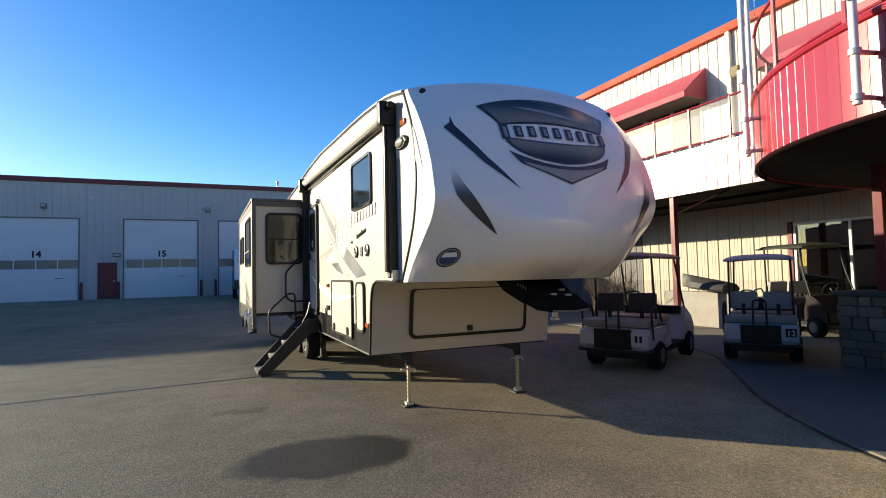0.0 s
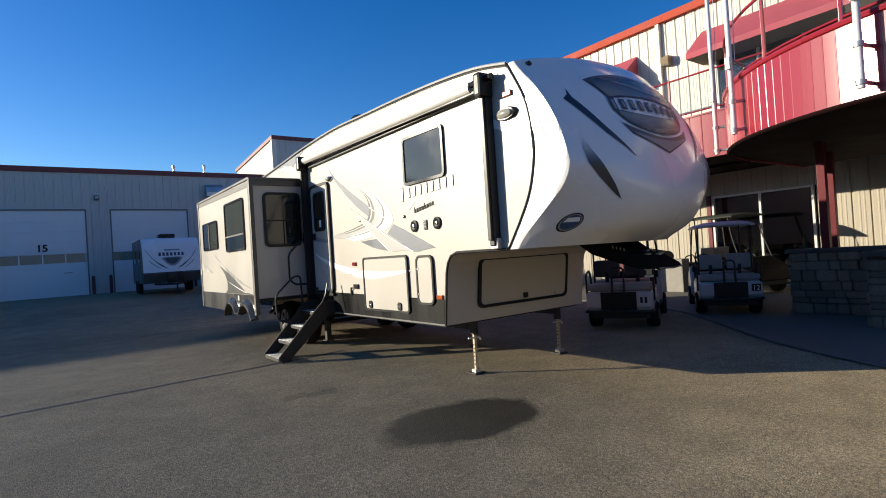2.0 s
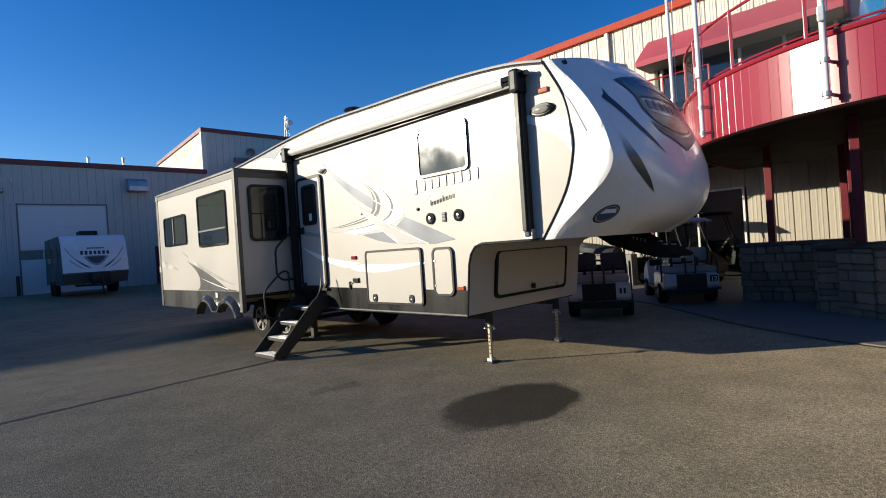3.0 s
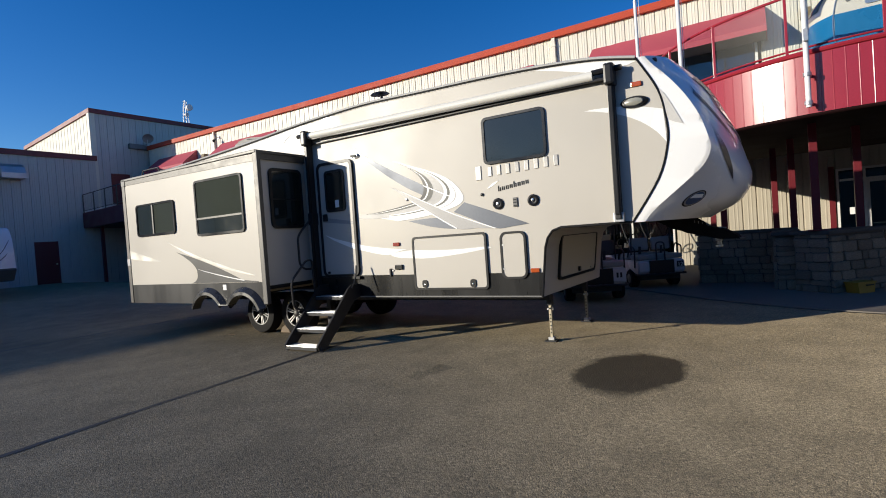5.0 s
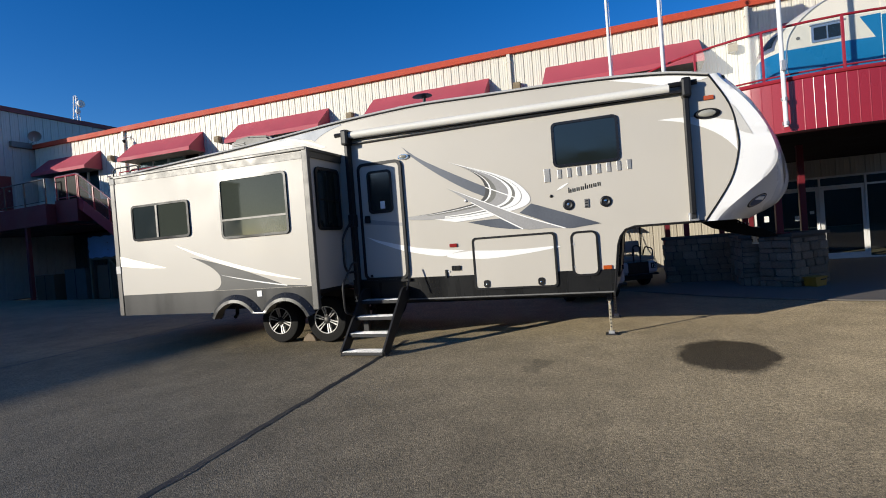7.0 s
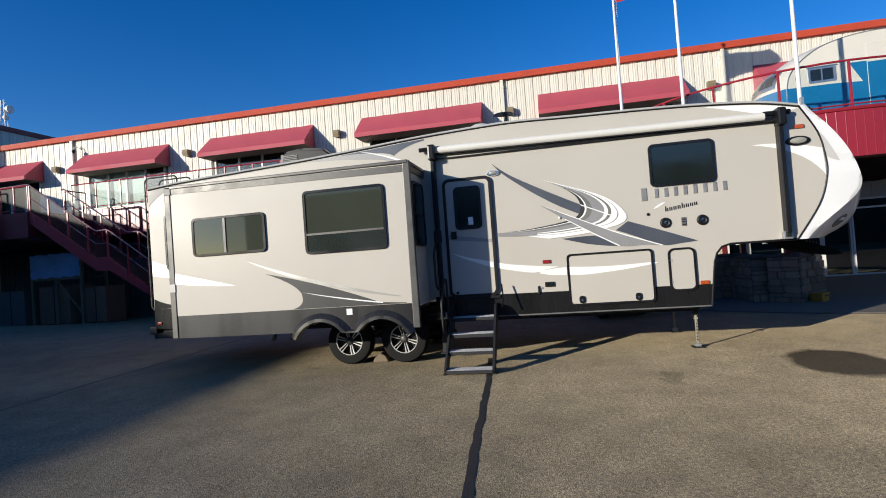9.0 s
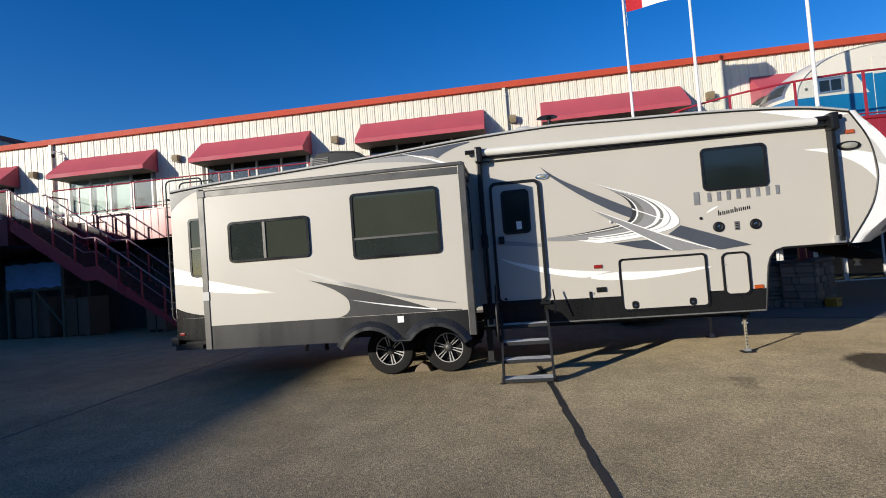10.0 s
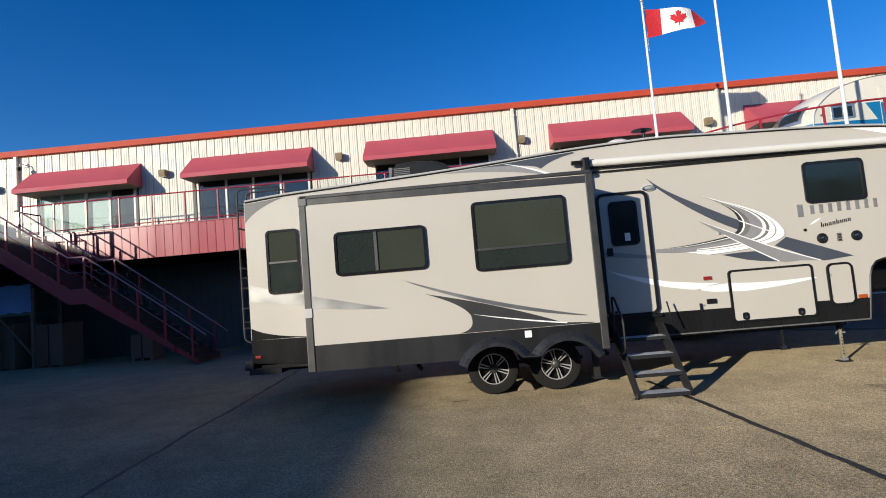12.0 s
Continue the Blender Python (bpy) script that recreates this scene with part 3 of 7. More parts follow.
def wall_pack(x, y, z, face):
    """A small box lamp on a wall."""
    w = thing("wall_lamp", "dark bronze box lamp on the wall", "wall lamp", "outdoor wall lamps", at=(x, y, z))
    s = {"-x": 90, "-y": 0}[face]
    w.rotation_euler = (0, 0, -radians(s))
    bm = bmesh.new()
    prism(bm, [(0, -0.13), (0, 0.13), (-0.22, 0.12), (-0.25, 0.0), (-0.22, -0.13)], -0.12, 0.12, "x")
    part("housing", bm, BRONZELAMP if face == "-x" else GREYTRIM, w)
    if face == "-y":
        part("glass_front", boxed(-0.085, 0.085, -0.262, -0.235, -0.06, 0.075, 0.01), GREY_PANEL, w, "pale lamp glass")
    part("lens", boxed(-0.09, 0.09, -0.2, -0.05, -0.14, -0.125), LAMP_LENS, w)
    return w


for x in (-7.22, 1.05, -16.5):
    wall_pack(x, GY - 0.03, 5.87, "-y")

ctl = thing("control_box", "grey door control box on the workshop wall", "control box", at=(-3.75, GY - 0.04, 3.12))
part("box", boxed(-0.2, 0.2, -0.14, 0.0, -0.11, 0.11, 0.02), GREYTRIM, ctl)
part("face", boxed(-0.14, 0.14, -0.155, -0.135, -0.06, 0.06, 0.01), GREY_PANEL, ctl)
for x in (-4.95, 1.45):
    cm = thing("security_camera", "small pale camera high on the workshop wall", "camera", at=(x, GY - 0.04, 6.42))
    part("base", boxed(-0.06, 0.06, -0.05, 0.02, -0.05, 0.05, 0.01), FRAME_WHITE, cm)
    part("body", tube(bmesh.new(), [(0, -0.04, 0), (0.05, -0.28, -0.06)], 0.05, 10), FRAME_WHITE, cm, smooth=True)

hood = thing("vent_hood", "bare metal ventilation hood on the workshop wall", "vent hood", at=(7.12, GY, 5.98))
bm = bmesh.new()
prism(bm, [(0, 0), (0, 0.75), (-0.25, 0.72), (-0.5, 0.55), (-0.62, 0.25), (-0.62, 0)], -0.5, 0.5, "x")
part("hood", bm, STEEL, hood)

for x, h in ((5.7, 0.75), (7.6, 0.85), (8.55, 0.4)):
    p = thing("roof_flue", "galvanised roof flue with a cap", "flue", "roof flues", at=(x, GY + 4.0, 7.33))
    part("pipe", lathe(bmesh.new(), [(0.075, 0), (0.075, h + 0.4)], (0, 0, 0), "z", 10), STEEL, p, smooth=True)
    part("cap", lathe(bmesh.new(), [(0.11, h + 0.38), (0.11, h + 0.48), (0.05, h + 0.51)], (0, 0, 0), "z", 10), STEEL, p, smooth=True)

# ---- taller block behind the corner ----
TY = 35.3
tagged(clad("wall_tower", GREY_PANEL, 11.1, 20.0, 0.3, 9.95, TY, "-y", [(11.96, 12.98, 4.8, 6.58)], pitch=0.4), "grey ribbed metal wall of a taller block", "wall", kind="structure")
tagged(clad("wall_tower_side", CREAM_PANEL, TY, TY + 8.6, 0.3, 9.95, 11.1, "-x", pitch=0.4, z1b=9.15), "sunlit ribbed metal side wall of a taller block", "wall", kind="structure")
tagged(part("corner_trim_tower", boxed(11.0, 11.3, TY - 0.045, TY + 0.2, 0.3, 9.93), CREAM_PANEL), "cream metal corner trim", "trim", kind="structure")
tagged(part("roof_trim_tower", fill(bmesh.new(), [(TY - 0.12, 9.93), (TY + 8.7, 9.13), (TY + 8.7, 9.35), (TY - 0.12, 10.17)], 10.98, 20.0), DARKRED_TRIM), "dark red metal roof with eave trim", "roof trim", kind="structure")
man_door("door_3", 11.96, 12.98, 4.8, 6.58, TY + 0.02, DARKRED_TRIM, "closed dark red door onto the upper deck")
room("tower_interior", 11.3, 19.5, TY + 0.19, TY + 6, 0.3, 9.5, "-y")
tagged(part("deck_north", fill(bmesh.new(), [(9.45, 27.44), (10.25, 35.16), (14.08, 35.16), (14.08, 27.44)], 3.45, 4.28, "z"), DARKRED_TRIM), "dark red walkway deck between the blocks", "deck", kind="structure")

# ---- unseen plain walls added behind the camera to close the yard and cut sky light ----
tagged(part("sky_block_west", boxed(-34.4, -34.0, -30.0, 35.0, -0.1, 8.0), SKY_BLOCK), "unseen plain dark wall added to cut sky light, far side of the yard", "wall", kind="structure")
tagged(part("sky_block_south", boxed(-34.0, 13.9, -30.4, -30.0, -0.1, 9.0), SKY_BLOCK), "unseen plain dark wall added to cut sky light, end of the yard", "wall", kind="structure")

# ---- main two-storey building along the yard ----
WX = 14.15
awnings = [(23.62, 28.0), (16.95, 21.65), (10.12, 14.92), (3.15, 8.08), (30.2, 34.1), (-3.9, 0.9), (-11.0, -6.2)]
wins = [(23.9, 27.85), (17.15, 21.5), (10.3, 14.7), (3.4, 7.75), (30.4, 33.8), (-3.6, 0.7), (-10.7, -6.4)]
up_open = [(a, b, 4.86, 6.62) for a, b in wins]
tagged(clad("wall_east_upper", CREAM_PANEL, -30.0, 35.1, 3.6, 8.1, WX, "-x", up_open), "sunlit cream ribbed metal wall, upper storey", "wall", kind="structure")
LX = 15.8
low_open = [(6.1, 8.92, 0.0, 2.8), (-7.5, 1.68, 0.0, 2.72)]
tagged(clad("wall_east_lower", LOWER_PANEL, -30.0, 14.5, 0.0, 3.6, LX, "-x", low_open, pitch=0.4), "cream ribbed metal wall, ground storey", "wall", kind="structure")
# same wall carried on northwards, painted darker to hold the balcony's shade
tagged(clad("wall_east_stores", SHADE_PANEL, 14.5, 35.1, 0.0, 3.6, LX, "-x"), "ribbed metal wall under the long balcony, shade put into its grey", "wall", kind="structure")
slab("roof_trim_east", WX - 0.16, WX + 0.4, -30.0, 35.2, 8.1, 8.32, RED_TRIM, "bright red metal eave trim", "roof trim")
slab("roof_east", WX + 0.1, WX + 20, -30.0, 35.2, 7.7, 8.15, GREYTRIM, "flat roof of the main building", "roof")
room("upper_rooms", WX + 0.19, WX + 4.0, -30.0, 35.0, 4.2, 7.6, "-x")
room("ground_rooms", LX + 0.21, LX + 5.0, -30.0, 35.0, -0.1, 3.5, "-x")


def downspout(y, z0, z1):
    d = thing("downspout", "cream metal downspout on the cladding", "downspout", "downspouts on the long wall", at=(WX - 0.09, y, z0))
    part("pipe", boxed(-0.05, 0.05, -0.06, 0.06, 0, z1 - z0, 0.012), CREAM_PANEL, d)
    for z in (0.3, (z1 - z0) / 2, z1 - z0 - 0.3):
        part("strap", boxed(-0.06, 0.09, -0.075, 0.075, z, z + 0.05), CREAM_PANEL, d)


for y in (28.55, 9.35, 1.8, -10.0):
    downspout(y, 4.6, 8.1)


def window_row(name, y0, y1, z0, z1, panes, label, blind):
    """A band of panes set in the cladding, white frames, a dim room and pale blinds behind."""
    w = thing(name, label, "window", "upper windows", "structure", at=(WX, (y0 + y1) / 2, z0))
    n, h, wd = panes, z1 - z0, (y1 - y0)
    bm = bmesh.new()
    a, b = -wd / 2, wd / 2
    ring(bm, [(a, 0), (b, 0), (b, h), (a, h)], [(a + 0.07, 0.07), (b - 0.07, 0.07), (b - 0.07, h - 0.07), (a + 0.07, h - 0.07)], -0.06, 0.1, "x")
    part("window_frame", bm, FRAME_WHITE, w)
    for k in range(n):
        p, q = a + 0.07 + (wd - 0.14) * k / n, a + 0.07 + (wd - 0.14) * (k + 1) / n
        part("pane", boxed(0.0, 0.008, p + 0.03, q - 0.03, 0.07, h - 0.07), PANE, w).visible_shadow = False
        if k:
            part("mullion", boxed(-0.05, 0.06, p - 0.035, p + 0.035, 0.07, h - 0.07), FRAME_WHITE, w)
    if blind:
        part("blind", boxed(0.1, 0.11, a + wd * 0.26, b - 0.1, 0.08, h - 0.1), CURTAIN, w)
    return w


def awning(y0, y1):
    """A sloped canvas awning with closed ends over a window row."""
    wd = y1 - y0
    a = thing("window_awning", "faded red canvas awning over a window row", "awning", "window awnings", at=(WX, (y0 + y1) / 2, 6.45))
    d, h, vz = 0.95, 0.95, 0.16
    sect = [(-0.03, h), (-d * 0.5, h * 0.5 + vz * 0.5 + 0.02), (-d, vz), (-d, 0.0)]
    inset = [0.02, 0.01, 0.0, 0.0]
    n = 24
    bm = bmesh.new()
    rows = []
    for i in range(n + 1):
        rows.append([bm.verts.new((x, (-0.5 + i / n) * (wd - 2 * g), z + 0.006 * math.sin(i * 1.7 + j))) for j, ((x, z), g) in enumerate(zip(sect, inset))])
    for r, s in zip(rows, rows[1:]):
        for j in range(3):
            bm.faces.new((r[j], r[j + 1], s[j + 1], s[j]))
    part("canopy", bm, AWNING_RED, a, smooth=True, flat_angle=0.4)
    for s in (-1, 1):
        bm = bmesh.new()
        ends = [(x, s * (wd / 2 - g), z) for (x, z), g in zip(sect, inset)] + [(-0.03, s * wd / 2, 0.0)]
        f1 = [bm.verts.new(p) for p in ends]
        f2 = [bm.verts.new((p[0], p[1] - s * 0.012, p[2] - 0.004)) for p in ends]
        bm.faces.new(f1)
        bm.faces.new(f2[::-1])
        for i in range(5):
            bm.faces.new((f1[i], f1[(i + 1) % 5], f2[(i + 1) % 5], f2[i]))
        part("end_panel", bm, AWNING_RED, a)
    part("valance", boxed(-d - 0.008, -d + 0.004, -wd / 2, wd / 2, 0.0, 0.15), AWNING_RED, a)
    part("soffit", boxed(-d, -0.02, -wd / 2, wd / 2, 0.0, 0.02), AWNING_LINING, a)
    for s in (-1, 1):
        bm = bmesh.new()
        tube(bm, [(-0.02, s * (wd / 2 - 0.05), 0.02), (-d + 0.02, s * (wd / 2 - 0.05), 0.02)], 0.015, 6)
        part("bracket", bm, STEEL, a)


for i, ((a, b), (c, d)) in enumerate(zip(awnings, wins)):
    awning(a, b)
    window_row("window_%d" % (i + 1), c, d, 4.86, 6.62, 4, "four-pane white-framed window row under a red awning", i == 0)
for y in (22.72, 15.95, 9.1, 2.25, 29.4, -5.0):
    wall_pack(WX - 0.04, y, 6.9, "-x")

# camera dome on a stalk beside the downspout
for y in (28.2,):
    c = thing("security_camera", "small white camera on a wall stalk", "camera", at=(WX - 0.04, y, 7.75))
    part("stalk", tube(bmesh.new(), rounded([(0, 0, 0), (-0.25, 0, 0.02), (-0.3, 0, -0.12)], 0.08), 0.02, 6), FRAME_WHITE, c)
    part("dome", lathe(bmesh.new(), [(0.02, -0.12), (0.08, -0.16), (0.08, -0.22), (0.03, -0.29)], (-0.3, 0, 0), "z", 10), BLACK, c, smooth=True)
    part("base", boxed(-0.02, 0.04, -0.08, 0.08, -0.08, 0.08), FRAME_WHITE, c)

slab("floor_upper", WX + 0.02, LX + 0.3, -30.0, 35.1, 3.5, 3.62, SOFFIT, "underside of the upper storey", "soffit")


# ---- the fifth-wheel trailer ----
XL, XR = 2.72, 5.24
XC, HW = (XL + XR) / 2, (XR - XL) / 2
rv = thing("fifth_wheel_trailer", "beige and white fifth-wheel travel trailer with its slide-out extended", "travel trailer", at=(XC, 9.5, 0))


def rvpart(name, bm, material, label="", parent=None, smooth=False, flat_angle=0.6):
    """A part of the trailer, built in yard coordinates."""
    top = parent or rv
    shift = Vector((0, 0, 0))
    o = top
    while o is not None:
        shift += o.location
        o = o.parent
    bmesh.ops.translate(bm, verts=bm.verts[:], vec=-shift)
    return part(name, bm, material, top, label, smooth, flat_angle)


ROOF_Y = [4.41, 4.9, 5.6, 6.4, 7.5, 8.3, 8.9, 9.9, 11.0, 12.1, 13.5, 14.4, 15.0]
ROOF_Z = [3.43, 3.53, 3.595, 3.635, 3.665, 3.69, 3.68, 3.63, 3.545, 3.47, 3.395, 3.345, 3.29]
SEAM = [(4.55, 1.555), (4.24, 2.03), (4.125, 2.4), (4.12, 2.66), (4.19, 3.02), (4.41, 3.43)]


def curve(pts, n=6):
    """A smooth curve through points of a plane."""
    out = []
    for i in range(len(pts) - 1):
        p0, p1, p2, p3 = pts[max(i - 1, 0)], pts[i], pts[i + 1], pts[min(i + 2, len(pts) - 1)]
        for k in range(n):
            t = k / n
            out.append(tuple(0.5 * (2 * p1[j] + (p2[j] - p0[j]) * t + (2 * p0[j] - 5 * p1[j] + 4 * p2[j] - p3[j]) * t * t + (3 * p1[j] - p0[j] - 3 * p2[j] + p3[j]) * t ** 3) for j in (0, 1)))
    return out + [pts[-1]]


roofline = curve(list(zip(ROOF_Y, ROOF_Z)), 4)
seam = curve(SEAM, 5)
bottom = [(15.02, 3.27), (15.02, 0.78), (13.9, 0.69), (11.95, 0.69), (11.95, 1.0), (9.8, 1.0), (9.8, 0.69), (5.72, 0.685), (5.64, 1.32), (5.6, 1.44), (5.53, 1.52), (5.42, 1.555)]
outline = seam + roofline[1:] + bottom
bm = bmesh.new()
fill(bm, outline, XL, XR)
rvpart("body", bm, BEIGE, "beige fibreglass side walls")

# roof with a slight crown and a drip rail along the side
bm = bmesh.new()
rows = []
for y, z in roofline:
    rows.append([bm.verts.new((XC + HW * 1.004 * u, y, z + 0.012 + 0.07 * (1 - u * u))) for u in (-1, -0.8, -0.5, 0, 0.5, 0.8, 1)])
under = [[bm.verts.new((v.co.x, v.co.y, v.co.z - 0.05)) for v in r] for r in rows]
for g in (rows, under):
    for r, s in zip(g, g[1:]):
        for j in range(6):
            bm.faces.new((r[j], r[j + 1], s[j + 1], s[j]))
for j in (0, 6):
    for r, s, r2, s2 in zip(rows, under, rows[1:], under[1:]):
        bm.faces.new((r[j], r2[j], s2[j], s[j]))
for k in (0, -1):
    for j in range(6):
        bm.faces.new((rows[k][j], rows[k][j + 1], under[k][j + 1], under[k][j]))
rvpart("roof", bm, ROOF_WHITE, "weathered pale rubber roof", smooth=True)
for s, x in ((-1, XL), (1, XR)):
    bm = bmesh.new()
    tube(bm, [(x + s * 0.012, y, z + 0.006) for y, z in roofline], 0.017, 6)
    rvpart("drip_rail", bm, PALEGREY, "pale grey drip rail along the roof edge", smooth=True)
    rvpart("rail_seal", tube(bmesh.new(), [(x + s * 0.006, y, z - 0.02) for y, z in roofline], 0.011, 6), BLACK, "dark seal under the drip rail", smooth=True)

# front cap
CZ = [1.555, 1.73, 1.985, 2.2, 2.42, 2.74, 3.08, 3.38, 3.43]
CC = [4.47, 4.25, 3.93, 3.675, 3.705, 3.81, 4.02, 4.29, 4.36]
FZ = [1.555, 1.6, 1.72, 1.9, 2.07, 2.55, 3.1, 3.36, 3.53]
FF = [3.92, 3.78, 3.53, 3.395, 3.365, 3.50, 3.74, 3.93, 4.12]


def ease(z, zs, vs):
    return sum(float(np.interp(z + d, zs, vs)) for d in (-0.05, -0.025, 0, 0.025, 0.05)) / 5


def cap_point(u, z):
    """The front skin at u = -1..1 across and height z."""
    yc = sum(float(np.interp(z + d * 0.03, CZ, CC)) for d in range(-5, 6)) / 11
    yf = ease(z, FZ, FF)
    yf = min(yf, yc - 0.02)
    low = max(0.0, min(1.0, (2.2 - z) / 0.5))
    p = 2.3 + 0.5 * low
    return XC + HW * u, yf + (yc - yf) * abs(u) ** p


NU, NV = 40, 44
bm = bmesh.new()
skin = []
for j in range(NV + 1):
    row = []
    for i in range(NU + 1):
        u = math.sin((i / NU - 0.5) * math.pi)
        top = 3.43 + 0.1 * (1 - u * u)
        z = 1.555 + (top - 1.555) * j / NV
        x, y = cap_point(u, z - (top - 3.43) * (j / NV) * 0.0)
        row.append(bm.verts.new((x, y, z)))
    skin.append(row)
for r, s in zip(skin, skin[1:]):
    for i in range(NU):
        bm.faces.new((r[i], r[i + 1], s[i + 1], s[i]))
# sides back to the seam, top and underside
for i, x in ((0, XL), (NU, XR)):
    back = []
    for j in range(NV + 1):
        z = skin[j][i].co.z
        y = float(np.interp(z, [p[1] for p in seam], [p[0] for p in seam]))
        back.append(bm.verts.new((x, max(y, skin[j][i].co.y + 0.004), z)))
    for j in range(NV):
        bm.faces.new((skin[j][i], skin[j + 1][i], back[j + 1], back[j]))
    if i == 0:
        left = back
    else:
        right = back
back_top = [bm.verts.new((v.co.x, 4.45, 3.43 + 0.085 * (1 - ((v.co.x - XC) / HW) ** 2))) for v in skin[-1][1:-1]]
back_top = [left[-1]] + back_top + [right[-1]]
for i in range(NU):
    bm.faces.new((skin[-1][i], skin[-1][i + 1], back_top[i + 1], back_top[i]))
back_bot = [bm.verts.new((v.co.x, 5.0, 1.556)) for v in skin[0][1:-1]]
back_bot = [left[0]] + back_bot + [right[0]]
for i in range(NU):
    bm.faces.new((skin[0][i], skin[0][i + 1], back_bot[i + 1], back_bot[i]))
corner = [e for r, q in zip(skin, skin[1:]) for k in (0, NU) for e in r[k].link_edges if e.other_vert(r[k]) is q[k]]
bmesh.ops.bevel(bm, geom=corner, offset=0.05, segments=4, profile=0.5, affect="EDGES")
rvpart("front_cap", bm, WHITE, "glossy white moulded front cap", smooth=True, flat_angle=0.45)
# dark seam bead between the cap and the walls
for s, x in ((-1, XL), (1, XR)):
    rvpart("cap_seam", tube(bmesh.new(), [(x + s * 0.004, y, z) for y, z in seam], 0.012, 6), BLACK, "black bead along the cap seam", smooth=True)


def on_cap(name, outline_uz, material, lift, label, parent=None, n=10):
    """A sticker that follows the front cap; its outline is in (u, z)."""
    bm = bmesh.new()
    fill(bm, [(p[0], p[1]) for p in outline_uz], 0.0, 1.0, "y")
    bmesh.ops.delete(bm, geom=[v for v in bm.verts if v.co.y > 0.5], context="VERTS")
    for _ in range(3):
        long = [e for e in bm.edges if e.calc_length() > 0.07]
        if long:
            bmesh.ops.subdivide_edges(bm, edges=long, cuts=1)
            bmesh.ops.triangulate(bm, faces=[fc for fc in bm.faces if len(fc.verts) > 3])
    for v in bm.verts:
        x, y = cap_point(max(-0.999, min(0.999, v.co.x)), v.co.z)
        v.co = Vector((x, y - lift, v.co.z))
    return rvpart(name, bm, material, label, parent, smooth=True)


# cap graphics: blades on both shoulders, and the shield with its name strip
for s in (-1, 1):
    on_cap("cap_decal", [(s * a, z) for a, z in ((0.865, 2.95), (0.815, 3.0), (0.8, 3.07), (0.79, 2.97), (0.62, 2.65), (0.415, 2.345), (0.645, 2.59), (0.79, 2.82))], CAPSLATE, 0.006, "dark slate blade decal")
    on_cap("cap_decal", [(s * a, z) for a, z in [(0.865, 2.55), (0.81, 2.4), (0.73, 2.24), (0.593, 1.952)] + bez((0.593, 1.952), (0.75, 2.1), (0.865, 2.3), 6)[1:] + [(0.885, 2.42)]], FADE_BLADE, 0.006, "slate blade decal that fades into the white")
up = bez((-0.59, 3.19), (-0.35, 3.31), (0, 3.325), 8) + bez((0, 3.325), (0.35, 3.31), (0.59, 3.19), 8)[1:]
on_cap("cap_shield", up + bez((0.46, 2.98), (0, 3.07), (-0.46, 2.98), 8), CAPSLATE, 0.005, "dark slate rim of the upper shield")
up = bez((-0.55, 3.18), (-0.33, 3.285), (0, 3.3), 8) + bez((0, 3.3), (0.33, 3.285), (0.55, 3.18), 8)[1:]
on_cap("cap_shield", up + bez((0.45, 3.0), (0, 3.09), (-0.45, 3.0), 8), FADE_UPPER, 0.009, "shaded upper shield panel")
# the shield's sheen is drawn in as a grey blade
on_cap("cap_shield", blade((-0.3, 3.2), (0.0, 3.22), (0.38, 3.07), (0.02, 3.13)), MIDGREY, 0.012, "soft grey sheen drawn into the shield")
low = bez((0.46, 2.86), (0.42, 2.64), (0, 2.61), 8) + bez((0, 2.61), (-0.42, 2.64), (-0.46, 2.86), 8)[1:]
on_cap("cap_shield", bez((-0.46, 2.86), (0, 2.8), (0.46, 2.86), 8) + low[1:-1], CAPSLATE, 0.008, "dark slate rim of the lower shield")
low = bez((0.43, 2.84), (0.39, 2.66), (0, 2.635), 8) + bez((0, 2.635), (-0.39, 2.66), (-0.43, 2.84), 8)[1:]
on_cap("cap_shield", bez((-0.43, 2.84), (0, 2.785), (0.43, 2.84), 8) + low[1:-1], FADE_LOWER, 0.011, "shaded lower shield panel")
on_cap("cap_shield", [(-0.45, 2.72)] + bez((-0.45, 2.72), (0, 2.46), (0.45, 2.72), 10)[1:] + [(0.38, 2.6), (0.0, 2.415), (-0.38, 2.6)], CAPSLATE, 0.008, "slate chevron under the shield")
on_cap("cap_shield", bez((-0.36, 2.62), (0, 2.49), (0.36, 2.62), 8) + [(0.33, 2.585), (0.0, 2.435), (-0.33, 2.585)], MIDGREY, 0.011, "pale grey chevron under the shield")
for k in range(9):
    a = -0.44 + 0.11 * k
    h = 0.08 if k == 0 else 0.058
    zc = 2.935 - 0.02 * (a / 0.44) ** 2
    on_cap("name_bar", [(a - 0.034, zc - h), (a + 0.03, zc - h), (a + 0.03, zc + h), (a - 0.034, zc + h)], CAPSLATE, 0.013, "plain slate bar of the maker's mark")
    on_cap("name_bar", [(a - 0.012, zc - h * 0.7), (a + 0.014, zc - h * 0.7), (a + 0.014, zc + h * 0.62), (a - 0.012, zc + h * 0.62)], MIDGREY, 0.016, "pale core of the maker's mark")
for s in (-1, 1):
    for ru, rz, m, lift, nm in ((0.062, 0.085, BLACK, 0.006, "dark rim of the badge"), (0.055, 0.075, MIDGREY, 0.009, "grey ring of the badge"), (0.048, 0.065, BADGE_BLUE, 0.012, "blue face of the badge")):
        on_cap("cap_badge", [(s * (0.83 + ru * math.cos(k * math.pi / 12)), 1.775 + rz * math.sin(k * math.pi / 12)) for k in range(24)], m, lift, nm)
    on_cap("cap_badge", [(s * (0.83 + e), 1.775 + z) for e, z in ((-0.042, 0.004), (0.042, 0.004), (0.03, 0.044), (-0.03, 0.044))], DECALWHITE, 0.014, "white field of the badge")
